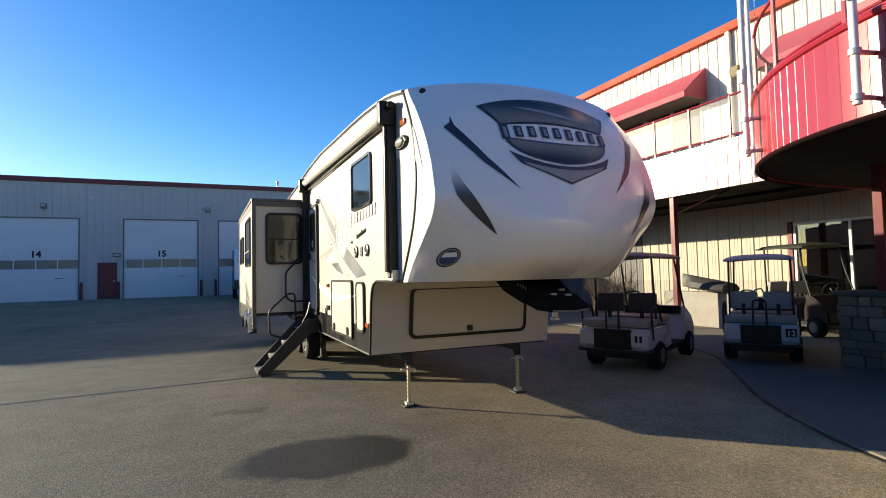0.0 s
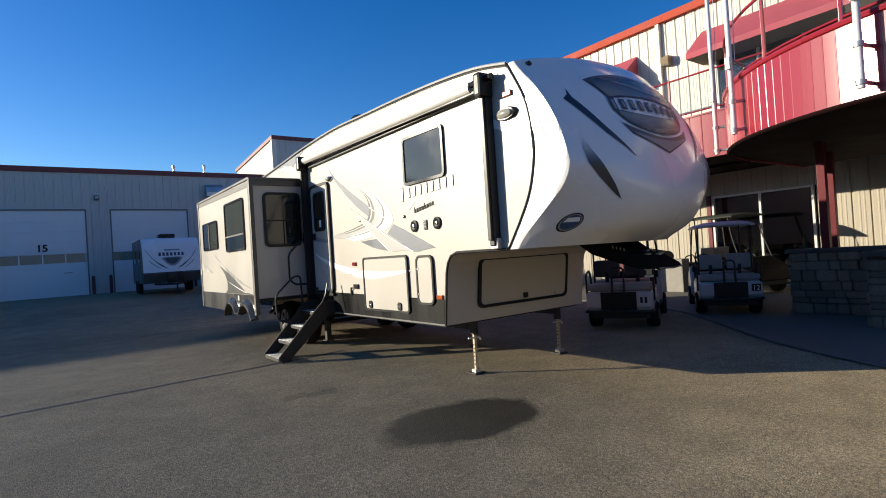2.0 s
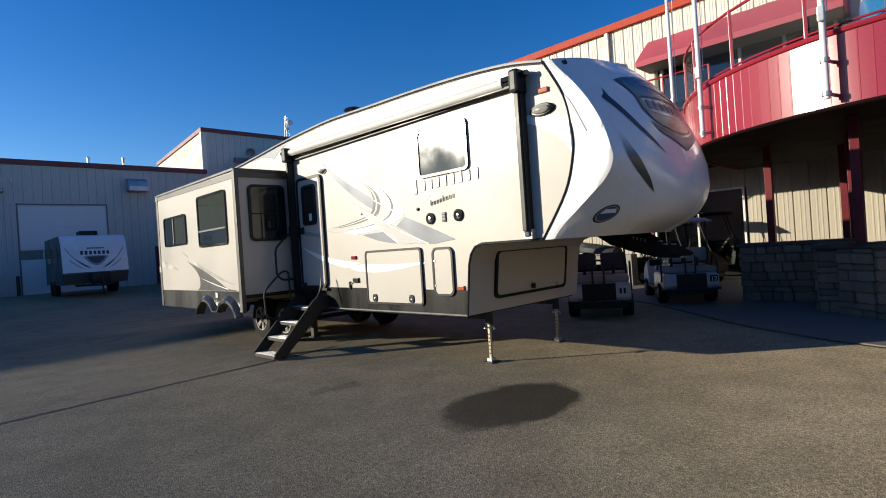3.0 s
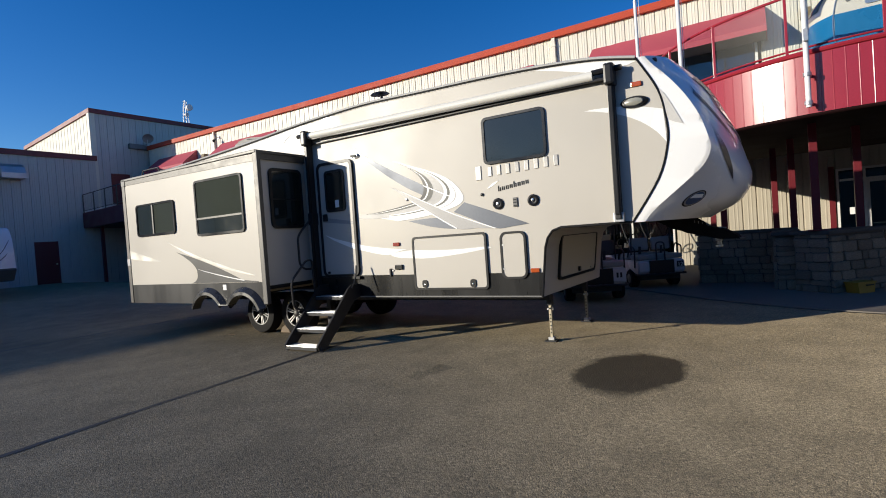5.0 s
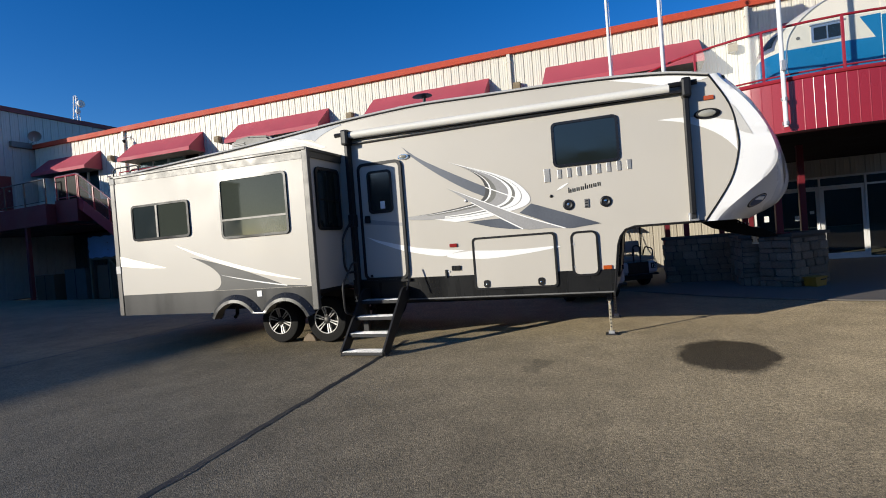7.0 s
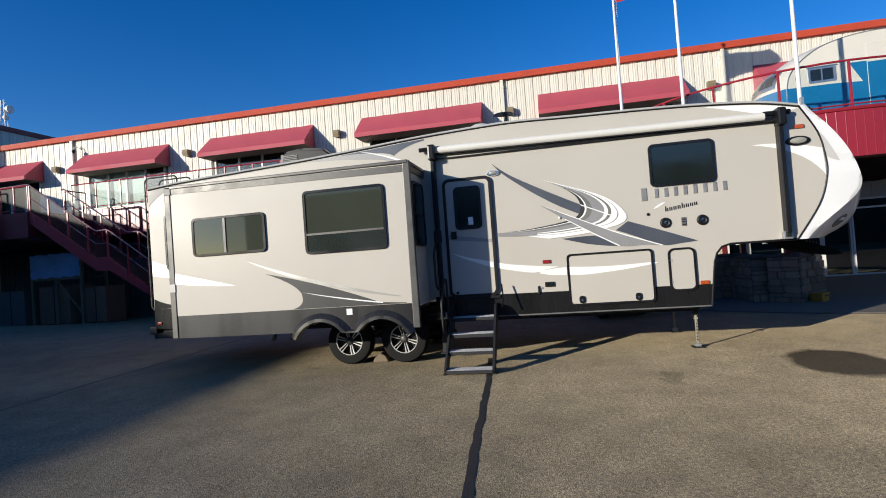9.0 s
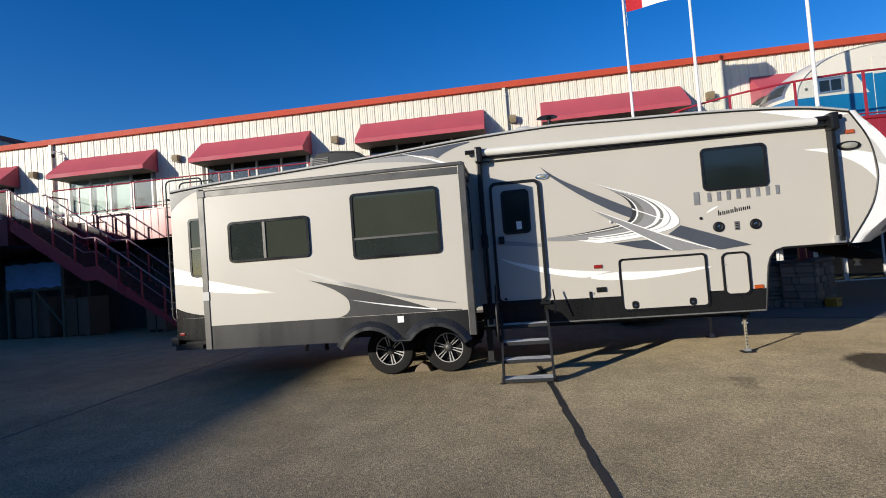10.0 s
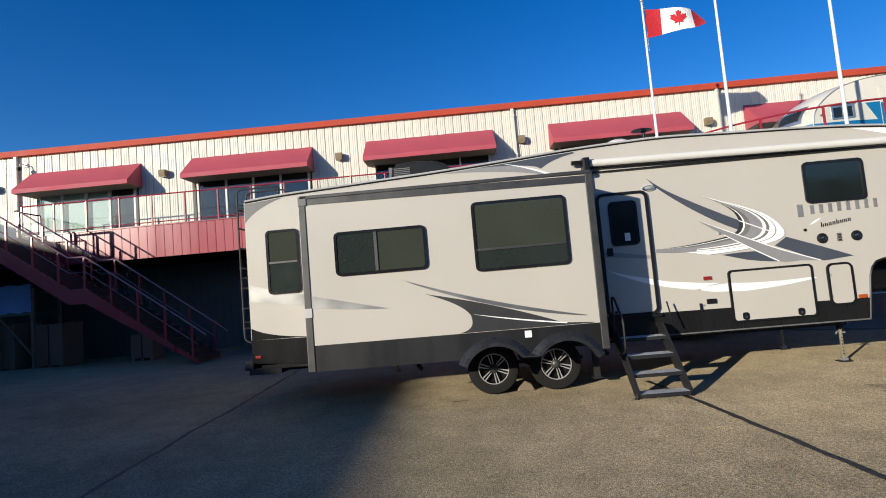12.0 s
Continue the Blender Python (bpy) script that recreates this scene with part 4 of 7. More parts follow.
for u in (-0.9, 0.9):
    x, y = cap_point(u, 3.4)
    bm = bmesh.new()
    lathe(bm, [(0.035, 0.03), (0.035, -0.012), (0.02, -0.025)], (x, y, 3.385), "y", 12)
    rvpart("clearance_light", bm, BLACK, "small dark round clearance light", smooth=True)


# ---- flat parts on the near side ----
def side_decal(name, pts, material, label, x=XL, lift=0.003, parent=None):
    bm = bmesh.new()
    fill(bm, pts, x - lift, x - lift + 0.002)
    return rvpart(name, bm, material, label, parent)


def side_window(y0, y1, z0, z1, x, label, parent=None, split="", shade=False, r=0.07, fr=0.036, cut=0.31):
    """A black-framed tinted window on a wall that looks to -x."""
    bm = bmesh.new()
    ring(bm, rrect(y0, y1, z0, z1, r), rrect(y0 + fr, y1 - fr, z0 + fr, z1 - fr, r * 0.6), x - 0.028, x - 0.002)
    w = rvpart("window", bm, WINFRAME, label, parent)
    bm = bmesh.new()
    fill(bm, rrect(y0 + fr * 0.9, y1 - fr * 0.9, z0 + fr * 0.9, z1 - fr * 0.9, r * 0.6), x - 0.014, x - 0.006)
    rvpart("pane", bm, BLIND if shade else TINTED, "", w)
    if split == "v":
        m = (y0 + y1) / 2 + 0.06
        rvpart("mullion", boxed(x - 0.03, x - 0.004, m - 0.02, m + 0.02, z0 + fr, z1 - fr), SLIDETRIM, "", w)
        bm = bmesh.new()
        fill(bm, rrect(m + 0.02, y1 - fr, z0 + fr, z1 - fr, 0.03), x - 0.017, x - 0.0145)
        rvpart("insect_screen", bm, SCREEN, "", w)
    if split == "h":
        m = z0 + (z1 - z0) * cut
        rvpart("mullion", boxed(x - 0.03, x - 0.004, y0 + fr, y1 - fr, m - 0.015, m + 0.015), SLIDETRIM, "", w)
        bm = bmesh.new()
        fill(bm, rrect(y0 + fr, y1 - fr, z0 + fr, m - 0.015, 0.03), x - 0.017, x - 0.0145)
        rvpart("insect_screen", bm, SCREEN, "", w)
    return w


# skirt bands
for a, b in ((5.72, 9.8), (11.95, 13.9)):
    side_decal("skirt", [(a - 0.0, 0.69), (b, 0.69), (b, 1.04), (a - 0.045, 1.0)], CHARCOAL, "charcoal lower skirt panel", lift=0.005)
side_decal("skirt", [(13.9, 0.68), (15.022, 0.765), (15.022, 1.12), (13.9, 1.1)], CHARCOAL, "charcoal lower skirt panel at the tail", lift=0.005)
rvpart("skirt_trim", boxed(XL - 0.008, XL, 5.72, 9.8, 0.68, 0.70), GREYTRIM, "thin metal trim under the skirt")

side_window(5.537, 6.435, 2.47, 3.10, XL, "tinted bedroom window with a black frame")
side_window(14.18, 14.70, 1.80, 2.80, XL, "tinted narrow rear window with a black frame", split="h", shade=True, cut=0.49)

# swooshes amidships, from the door to the front
D = "vinyl swoosh decal on the side wall"
def flow(*pts):
    """A smooth edge through a few points."""
    return curve(list(pts), 4)


side_decal("side_decal", flow((8.755, 3.08), (8.49, 2.874), (8.08, 2.64), (7.67, 2.425), (7.44, 2.31)) + flow((7.475, 2.172), (7.76, 2.315), (8.09, 2.52), (8.38, 2.728), (8.63, 2.93)), SLATE, "dark slate " + D)


def strip(rim, core, f0, f1, material, label, lift):
    """A band between two curves of the wall, from the fraction f0 to f1 of the way inwards."""
    bm = bmesh.new()
    a, b = curve(rim, 5), curve(core, 5)
    rows = []
    for p, q in zip(a, b):
        rows.append([bm.verts.new((XL - lift, p[0] + (q[0] - p[0]) * f, p[1] + (q[1] - p[1]) * f)) for f in (f0, f1)])
    for r, s in zip(rows, rows[1:]):
        bm.faces.new((r[0], r[1], s[1], s[0]))
    rvpart("side_decal", bm, material, label)


# the crescent, in bands from its bright rim to its dark core
RIM = [(7.36, 2.52), (7.18, 2.445), (7.01, 2.35), (6.86, 2.21), (6.79, 2.07), (6.87, 1.98), (7.12, 1.915), (7.46, 1.86), (7.92, 1.828)]
WEB = [(8.02, 2.755), (7.66, 2.61), (7.29, 2.462), (7.065, 2.295), (7.02, 2.14), (7.165, 2.01), (7.62, 1.935), (8.13, 1.92), (8.6, 1.965)]
CORE = [(8.02, 2.755), (7.74, 2.618), (7.54, 2.472), (7.46, 2.335), (7.47, 2.206), (7.57, 2.112), (7.87, 2.051), (8.3, 2.001), (8.6, 1.985)]
for f0, f1, m, nm in ((0.0, 0.05, MIDGREY, "grey rim of the "), (0.05, 0.55, DECALWHITE, "white "), (0.55, 0.62, MIDGREY, "grey line of the "), (0.62, 1.0, DECALWHITE, "white inner band of the ")):
    strip(RIM, WEB, f0, f1, m, nm + "crescent decal on the side wall", 0.0035)
for f0, f1, m, nm in ((0.0, 0.1, BRONZE, "bronze rim of the "), (0.1, 0.22, DECALWHITE, "white line of the "), (0.22, 0.62, MIDGREY, "grey shaded "), (0.62, 0.8, BRONZE, "bronze shaded "), (0.8, 0.86, DECALWHITE, "white line of the "), (0.86, 1.0, GRAPHITE, "dark core of the ")):
    strip(WEB, CORE, f0, f1, m, nm + "crescent decal on the side wall", 0.005)
side_decal("side_decal", bez((7.46, 2.32), (7.3, 2.25), (7.02, 2.12), 6) + [(7.02, 2.105), (7.45, 2.3)], DECALWHITE, "thin white line across the crescent", lift=0.008)
side_decal("side_decal", flow((6.79, 2.005), (6.35, 1.84), (5.842, 1.64)) + flow((6.1, 1.618), (6.337, 1.612), (6.66, 1.754), (6.97, 1.885)), SLATE, "dark slate " + D, lift=0.006)
side_decal("side_decal", flow((8.06, 2.358), (7.69, 2.185), (7.288, 1.995), (6.894, 1.818), (6.337, 1.612)) + flow((6.6, 1.635), (6.931, 1.645), (7.219, 1.812), (7.695, 2.108)), MIDGREY, "grey " + D, lift=0.009)
side_decal("side_decal", flow((8.06, 2.365), (7.69, 2.195), (7.288, 2.008), (6.894, 1.832), (6.32, 1.616)) + flow((6.34, 1.609), (6.894, 1.816), (7.288, 1.993), (7.69, 2.182)), DECALWHITE, "white edge of a " + D, lift=0.011)
side_decal("side_decal", flow((7.695, 2.118), (7.219, 1.825), (6.931, 1.658)) + flow((6.94, 1.642), (7.219, 1.806), (7.695, 2.104)), DECALWHITE, "white edge of a " + D, lift=0.011)
side_decal("side_decal", flow((7.77, 1.817), (7.5, 1.828), (7.27, 1.83)) + flow((6.935, 1.645), (7.15, 1.668), (7.4, 1.712)), SLATE, "dark slate " + D, lift=0.007)
side_decal("side_decal", flow((8.73, 1.985), (8.45, 1.975), (8.12, 1.955)) + flow((8.13, 1.905), (8.42, 1.905), (8.73, 1.93)), MIDGREY, "grey tail of a " + D, lift=0.007)
side_decal("side_decal", flow((8.775, 1.53), (8.6, 1.487), (8.17, 1.431), (7.84, 1.4)) + flow((8.01, 1.372), (8.22, 1.33), (8.6, 1.398), (8.775, 1.44)), DECALWHITE, "white " + D, lift=0.006)
side_decal("side_decal", flow((8.14, 1.345), (7.95, 1.372), (7.725, 1.385)) + flow((7.725, 1.262), (7.95, 1.275), (8.13, 1.312)), DECALWHITE, "white " + D, lift=0.007)
side_decal("side_decal", [(6.478, 1.375), (6.41, 1.362), (6.478, 1.34)], DECALWHITE, "white tip of a " + D, lift=0.007)
side_decal("side_decal", bez((5.04, 2.935), (4.6, 2.95), (4.15, 2.8), 8) + [(4.135, 2.6), (4.13, 2.42)] + bez((4.16, 2.47), (4.4, 2.82), (5.04, 2.935), 8)[:-1], DECALWHITE, "white " + D, lift=0.004)
side_decal("cap_decal", [(4.2, 3.05), (4.13, 2.97), (4.07, 2.86), (4.0, 2.71), (3.95, 2.6), (4.03, 2.63), (4.1, 2.67), (4.13, 2.8), (4.165, 2.93)], CAPSHADE, "soft grey shading sticker on the cap", lift=0.008)
# roof sweeps: slate and white where the slide-out begins, white behind the cap
side_decal("side_decal", [(y, float(np.interp(y, ROOF_Y, ROOF_Z)) - 0.03) for y in (11.6, 11.3, 10.85, 10.4, 10.0, 9.82)] + bez((9.8, 3.575), (10.15, 3.52), (10.33, 3.382), 8) + bez((10.4, 3.42), (10.7, 3.505), (11.6, 3.475), 6), SLATE, "slate " + D, lift=0.004)
side_decal("side_decal", bez((10.9, 3.509), (10.5, 3.44), (10.12, 3.264), 8) + [(10.2, 3.262)] + bez((10.25, 3.285), (10.55, 3.42), (10.9, 3.507), 8), DECALWHITE, "white " + D, lift=0.007)
side_decal("side_decal", bez((10.24, 3.272), (10.8, 3.42), (11.85, 3.44), 8) + [(11.3, 3.49), (10.9, 3.507)] + bez((10.6, 3.45), (10.4, 3.38), (10.24, 3.285), 6), MIDGREY, "grey " + D, lift=0.0035)
side_decal("side_decal", bez((5.72, 3.58), (5.4, 3.51), (4.98, 3.388), 8) + [(4.8, 3.366), (4.5, 3.37), (4.41, 3.39), (4.43, 3.425)] + [(y, float(np.interp(y, ROOF_Y, ROOF_Z)) - 0.03) for y in (4.6, 4.9, 5.3, 5.6)], DECALWHITE, "white " + D, lift=0.004)
# tail decals
side_decal("side_decal", [(15.01, 1.98), (15.01, 1.72)] + bez((14.9, 1.7), (14.4, 1.62), (13.9, 1.56), 6) + bez((13.9, 1.72), (14.4, 1.78), (15.01, 1.98), 6), FLAKE, "silver " + D)
side_decal("side_decal", [(15.012, 1.3)] + bez((15.012, 1.3), (14.7, 1.13), (13.95, 1.11), 8) + [(15.012, 1.12)], CHARCOAL, "charcoal " + D)
side_decal("side_decal", [(15.012, 3.25)] + bez((14.35, 3.32), (14.85, 3.18), (15.012, 2.95), 8), GREYTRIM, "grey " + D)

# plain bars where the maker's names stand on the wall
for k in range(9):
    a = 6.535 if k == 0 else 6.36 - 0.133 * (k - 1)
    h = 0.095 if k == 0 else 0.066
    zc = 2.375 + 0.0035 * k
    w = 0.042 if k == 0 else 0.028
    rvpart("name_bar", boxed(XL - 0.012, XL - 0.001, a - w, a + w, zc - h, zc + h, 0.005), SILVERMARK, "dull bright bar of the maker's mark")
for k in range(8):
    a = 6.255 - 0.057 * k
    z = 2.1 + 0.008 * k
    for e in (0.0, 0.026):
        rvpart("name_bar", boxed(XL - 0.006, XL - 0.001, a - e - 0.014, a - e, z, z + (0.075 if k in (0, 4) and e == 0 else 0.05)), CHARCOAL, "dark bar of the brand mark")
side_decal("name_bar", blade((6.42, 2.15), (6.36, 2.22), (6.24, 2.245), (6.32, 2.17)), DECALWHITE, "small white running mark", lift=0.005)

# speakers, control plate, marker lamps, inlets
for y in (6.268, 5.765):
    bm = bmesh.new()
    lathe(bm, [(0.076, 0.0), (0.076, -0.02), (0.055, -0.028), (0.03, -0.016)], (XL, y, 1.935), "x", 24)
    sp = rvpart("speaker", bm, BLACK, "round black outdoor speaker", smooth=True)
    rvpart("badge", lathe(bmesh.new(), [(0.026, -0.02), (0.022, -0.03), (0.005, -0.032)], (XL, y, 1.935), "x", 10), CHROME, "", sp, smooth=True)
cp = rvpart("control_plate", boxed(XL - 0.018, XL, 5.985, 6.05, 1.87, 1.995, 0.008), GREYTRIM, "small metal outlet plate")
for z in (1.89, 1.93, 1.965):
    rvpart("slot", boxed(XL - 0.022, XL - 0.017, 6.0, 6.04, z - 0.008, z + 0.008), BLACK, "", cp)
for y, z, m, nm in ((8.02, 1.485, RED_LENS, "red"), (5.80, 1.03, AMBER_LENS, "amber"), (4.42, 3.13, AMBER_LENS, "amber")):
    rvpart("marker_light", boxed(XL - 0.025, XL, y - 0.06, y + 0.06, z - 0.028, z + 0.028, 0.01), m, nm + " side marker lamp")
rvpart("marker_light", boxed(XL - 0.022, XL, 14.875, 14.965, 0.835, 0.88, 0.01), RED_LENS, "red tail marker lamp")
rvpart("power_inlet", boxed(XL - 0.03, XL, 7.93, 8.07, 1.1, 1.175, 0.01), CHARCOAL, "dark square power inlet hatch")
rvpart("lock_cylinder", lathe(bmesh.new(), [(0.012, 0), (0.012, -0.02)], (XL, 8.12, 1.09), "x", 8), STEEL)
rvpart("latch", boxed(XL - 0.03, XL, 8.15, 8.18, 1.0, 1.12, 0.005), BLACK, "thin black latch")
for y, z in ((7.77, 2.14), (6.5, 2.08)):
    rvpart("vent_plug", lathe(bmesh.new(), [(0.022, 0), (0.022, -0.015), (0.012, -0.02)], (XL, y, z), "x", 10), CHARCOAL if y < 7 else STEEL, "small plug on the wall", smooth=True)
# oval lamps: beside the door and at the cap
for y, z, ry, rz in ((8.735, 2.925, 0.1, 0.045), (4.45, 2.93, 0.155, 0.068)):
    bm = bmesh.new()
    lathe(bm, [(1.0, 0.0), (1.0, -0.02), (0.85, -0.035)], (0, 0, 0), "x", 24)
    for v in bm.verts:
        v.co = Vector((XL + v.co.x, y + v.co.y * ry, z + v.co.z * rz))
    lp = rvpart("porch_lamp" if ry < 0.15 else "scare_lamp", bm, CHROME if ry < 0.15 else BLACK, "oval lamp with a frosted lens", smooth=True)
    bm = bmesh.new()
    lathe(bm, [(0.7, -0.03), (0.62, -0.055), (0.3, -0.07), (0.02, -0.073)], (0, 0, 0), "x", 24)
    for v in bm.verts:
        v.co = Vector((XL + v.co.x, y + v.co.y * ry, z + v.co.z * rz))
    rvpart("lens", bm, LAMP_LENS, "", lp, smooth=True)


def hatch(y0, y1, z0, z1, r, material, label, latches=(), x=XL):
    """A baggage door: black gasket frame, raised panel, paddle latches."""
    bm = bmesh.new()
    ring(bm, rrect(y0, y1, z0, z1, r), rrect(y0 + 0.03, y1 - 0.03, z0 + 0.03, z1 - 0.03, r * 0.7), x - 0.03, x)
    h = rvpart("baggage_door", bm, BLACK, label)
    bm = bmesh.new()
    fill(bm, rrect(y0 + 0.03, y1 - 0.03, z0 + 0.03, z1 - 0.03, r * 0.7), x - 0.022, x - 0.003)
    rvpart("panel", bm, material, "", h)
    for ly, lz in latches:
        bm = bmesh.new()
        fill(bm, rrect(ly - 0.045, ly + 0.045, lz - 0.055, lz + 0.055, 0.035), x - 0.038, x - 0.02)
        lt = rvpart("latch", bm, BLACK, "black paddle latch", h)
        rvpart("lock", lathe(bmesh.new(), [(0.016, 0.0), (0.015, -0.006), (0.006, -0.009)], (x - 0.038, ly, lz - 0.012), "x", 10), CHROME, "chrome lock cylinder", lt, smooth=True)
    return h


h = hatch(6.48, 7.72, 0.79, 1.575, 0.06, BEIGE, "large beige baggage door", ((7.53, 0.88), (6.72, 0.88)))
bmw = flow((7.685, 1.384), (7.336, 1.364), (6.93, 1.36), (6.515, 1.374)) + flow((6.515, 1.34), (6.93, 1.288), (7.43, 1.252), (7.685, 1.26))
side_decal("door_stripe", bmw, DECALWHITE, "white swoosh across the baggage door", lift=0.0245, parent=h)
hatch(5.9, 6.275, 0.925, 1.555, 0.09, BEIGE, "narrow beige utility door")
rvpart("latch", boxed(XL - 0.03, XL - 0.02, 6.22, 6.26, 1.37, 1.39), STEEL, "small metal latch")
rvpart("latch", boxed(XL - 0.03, XL - 0.02, 6.23, 6.25, 1.05, 1.07), STEEL, "small metal latch")

# entry door
bm = bmesh.new()
dy0, dy1, dz0, dz1 = 8.78, 9.56, 1.02, 2.90
ring(bm, rrect(dy0, dy1, dz0, dz1, 0.1), rrect(dy0 + 0.045, dy1 - 0.045, dz0 + 0.04, dz1 - 0.045, 0.07), XL - 0.045, XL)
door = rvpart("entry_door", bm, BLACK, "closed beige entry door with a black frame")
bm = bmesh.new()
fill(bm, rrect(dy0 + 0.045, dy1 - 0.045, dz0 + 0.04, dz1 - 0.045, 0.07), XL - 0.032, XL - 0.002)
rvpart("leaf", bm, BEIGE, "", door)
bm = bmesh.new()
ring(bm, rrect(8.96, 9.39, 2.08, 2.76, 0.07), rrect(8.995, 9.355, 2.115, 2.725, 0.05), XL - 0.05, XL - 0.03)
rvpart("window_frame", bm, BLACK, "", door)
bm = bmesh.new()
fill(bm, rrect(8.99, 9.36, 2.11, 2.73, 0.05), XL - 0.042, XL - 0.034)
rvpart("pane", bm, TINTED, "dark tinted door window", door)
rvpart("notice", boxed(XL - 0.046, XL - 0.043, 9.1, 9.18, 2.15, 2.27), DECALWHITE, "small pale paper stuck inside the window", door)
rvpart("handle", boxed(XL - 0.065, XL - 0.03, 9.38, 9.47, 1.94, 2.06, 0.015), BLACK, "black door handle", door)
rvpart("handle_stay", boxed(XL - 0.06, XL - 0.03, 9.41, 9.45, 1.07, 1.11, 0.01), BLACK, "", door)
side_decal("door_stripe", flow((9.48, 1.722), (9.25, 1.645), (9.04, 1.592), (8.83, 1.54)) + flow((8.83, 1.455), (8.96, 1.495), (9.3, 1.625)), DECALWHITE, "white swoosh across the door", lift=0.034, parent=door)
side_decal("door_stripe", [(9.5, 2.01), (9.5, 1.93), (8.83, 1.85), (8.83, 1.9)], MIDGREY, "grey swoosh across the door", lift=0.034, parent=door)
rvpart("threshold", boxed(XL - 0.06, XL, dy0 - 0.02, dy1 + 0.02, 0.98, 1.02), BLACK, "black door sill")

# folded grab rail beside the door, hinged at the slide side
bm = bmesh.new()
tube(bm, rounded([(2.62, 9.68, 2.02), (2.42, 9.68, 1.86), (2.28, 9.68, 1.72), (2.28, 9.68, 1.27), (2.38, 9.68, 1.18), (2.64, 9.68, 1.18)], 0.08), 0.018, 8)
rvpart("grab_rail", bm, BLACKMETAL, "folding black tube grab rail", smooth=True)
rvpart("grab_bracket", boxed(2.58, XL, 9.63, 9.73, 1.9, 2.1, 0.01), BLACKMETAL)

# awning: white roller along the roof and two black arms
bm = bmesh.new()
axis = [(XL - 0.075, 9.7 - 4.82 * t, 3.378 - 0.072 * t) for t in [i / 10 for i in range(11)]]
tube(bm, axis, 0.061, 14)
aw = rvpart("awning_roller", bm, AWNING_WHITE, "rolled white patio awning", smooth=True)
# no cloth: the roller's shadow line laid in as a black strip
rvpart("valance", boxed(XL - 0.05, XL - 0.02, 4.72, 9.68, 3.235, 3.25), BLACK, "black strip drawn as the shadow gap under the roller", aw)
bm = bmesh.new()
prism(bm, [(4.72, 3.235), (9.66, 3.31), (9.66, 3.335), (4.72, 3.26)], XL - 0.1, XL - 0.004)
rvpart("lead_rail", bm, BLACK, "black lead rail of the awning", aw)
for y, z0, z1 in ((9.68, 0.72, 3.40), (4.69, 1.60, 3.34)):
    arm = rvpart("awning_arm", boxed(XL - 0.1, XL - 0.002, y - 0.036, y + 0.036, z0, z1, 0.012), BLACKMETAL, "folded black awning arm")
    rvpart("inner_arm", boxed(XL - 0.13, XL - 0.1, y - 0.028, y + 0.028, z0 + 0.06, z1 - 0.1, 0.008), BLACK, "", arm)
    rvpart("end_cap", boxed(XL - 0.19, XL - 0.005, y - 0.065, y + 0.05, z1 - 0.19, z1 + 0.06, 0.03), BLACK, "black awning end cap", arm)
    rvpart("motor_pin", tube(bmesh.new(), [(XL - 0.09, y - 0.14, z1 + 0.0), (XL - 0.09, y + 0.2, z1 + 0.0)], 0.035, 8), BLACK, "", arm)
    rvpart("foot_bracket", boxed(XL - 0.08, XL, y - 0.06, y + 0.06, z0 - 0.03, z0 + 0.08, 0.008), STEEL, "", arm)

# ---- slide-out room ----
SX, SY0, SY1, SZ0, SZ1 = 1.72, 9.87, 13.80, 0.70, 3.06
slide = rvpart("slide_out", boxed(SX + 0.02, XL + 0.3, SY0 + 0.02, SY1 - 0.02, 0.98, SZ1 - 0.01), BEIGE, "beige slide-out room, fully extended")
bm = bmesh.new()
fill(bm, [(SY0, 1.05), (SY1, 1.05), (SY1, SZ1 + 0.02), (SY0, SZ1 - 0.02)], SX, SX + 0.02)
rvpart("slide_wall", bm, BEIGE, "", slide)
rvpart("slide_roof", boxed(SX - 0.02, XL, SY0 - 0.03, SY1 + 0.03, SZ1 - 0.01, SZ1 + 0.04, 0.012), SLIDETRIM, "dark slide-out roof edge", slide)
for y in (SY0, SY1):
    rvpart("corner_trim", boxed(SX - 0.012, SX + 0.06, y - 0.05, y + 0.05, SZ0, SZ1 + 0.03, 0.01), SLIDETRIM, "dark corner flange", slide)
    rvpart("side_flange", boxed(SX + 0.05, XL, y - 0.012, y + 0.012, SZ1 - 0.1, SZ1), SLIDETRIM, "", slide)
bm = bmesh.new()
fill(bm, [(SY0 + 0.05, SZ1 - 0.13), (SY1 - 0.05, SZ1 - 0.09), (SY1 - 0.05, SZ1 + 0.01), (SY0 + 0.05, SZ1 - 0.03)], SX - 0.008, SX + 0.002)
rvpart("top_trim", bm, SLIDETRIM, "dark trim band under the slide-out roof", slide)
rvpart("corner_band", boxed(SX - 0.016, SX - 0.006, SY1 - 0.05, SY1 + 0.05, 1.43, 1.555), PALEGREY, "pale stripe over the corner flange", slide)
rvpart("corner_cap", boxed(SX - 0.02, SX, SY1 - 0.07, SY1 + 0.05, SZ1 - 0.1, SZ1 + 0.03, 0.008), GREYTRIM, "", slide)
side_window(12.13, 13.385, 1.955, 2.555, SX, "two-pane sliding window in the slide-out", slide, split="v", shade=True)
side_window(10.22, 11.49, 1.855, 2.795, SX, "large window in the slide-out with an awning vent", slide, split="h", shade=True)
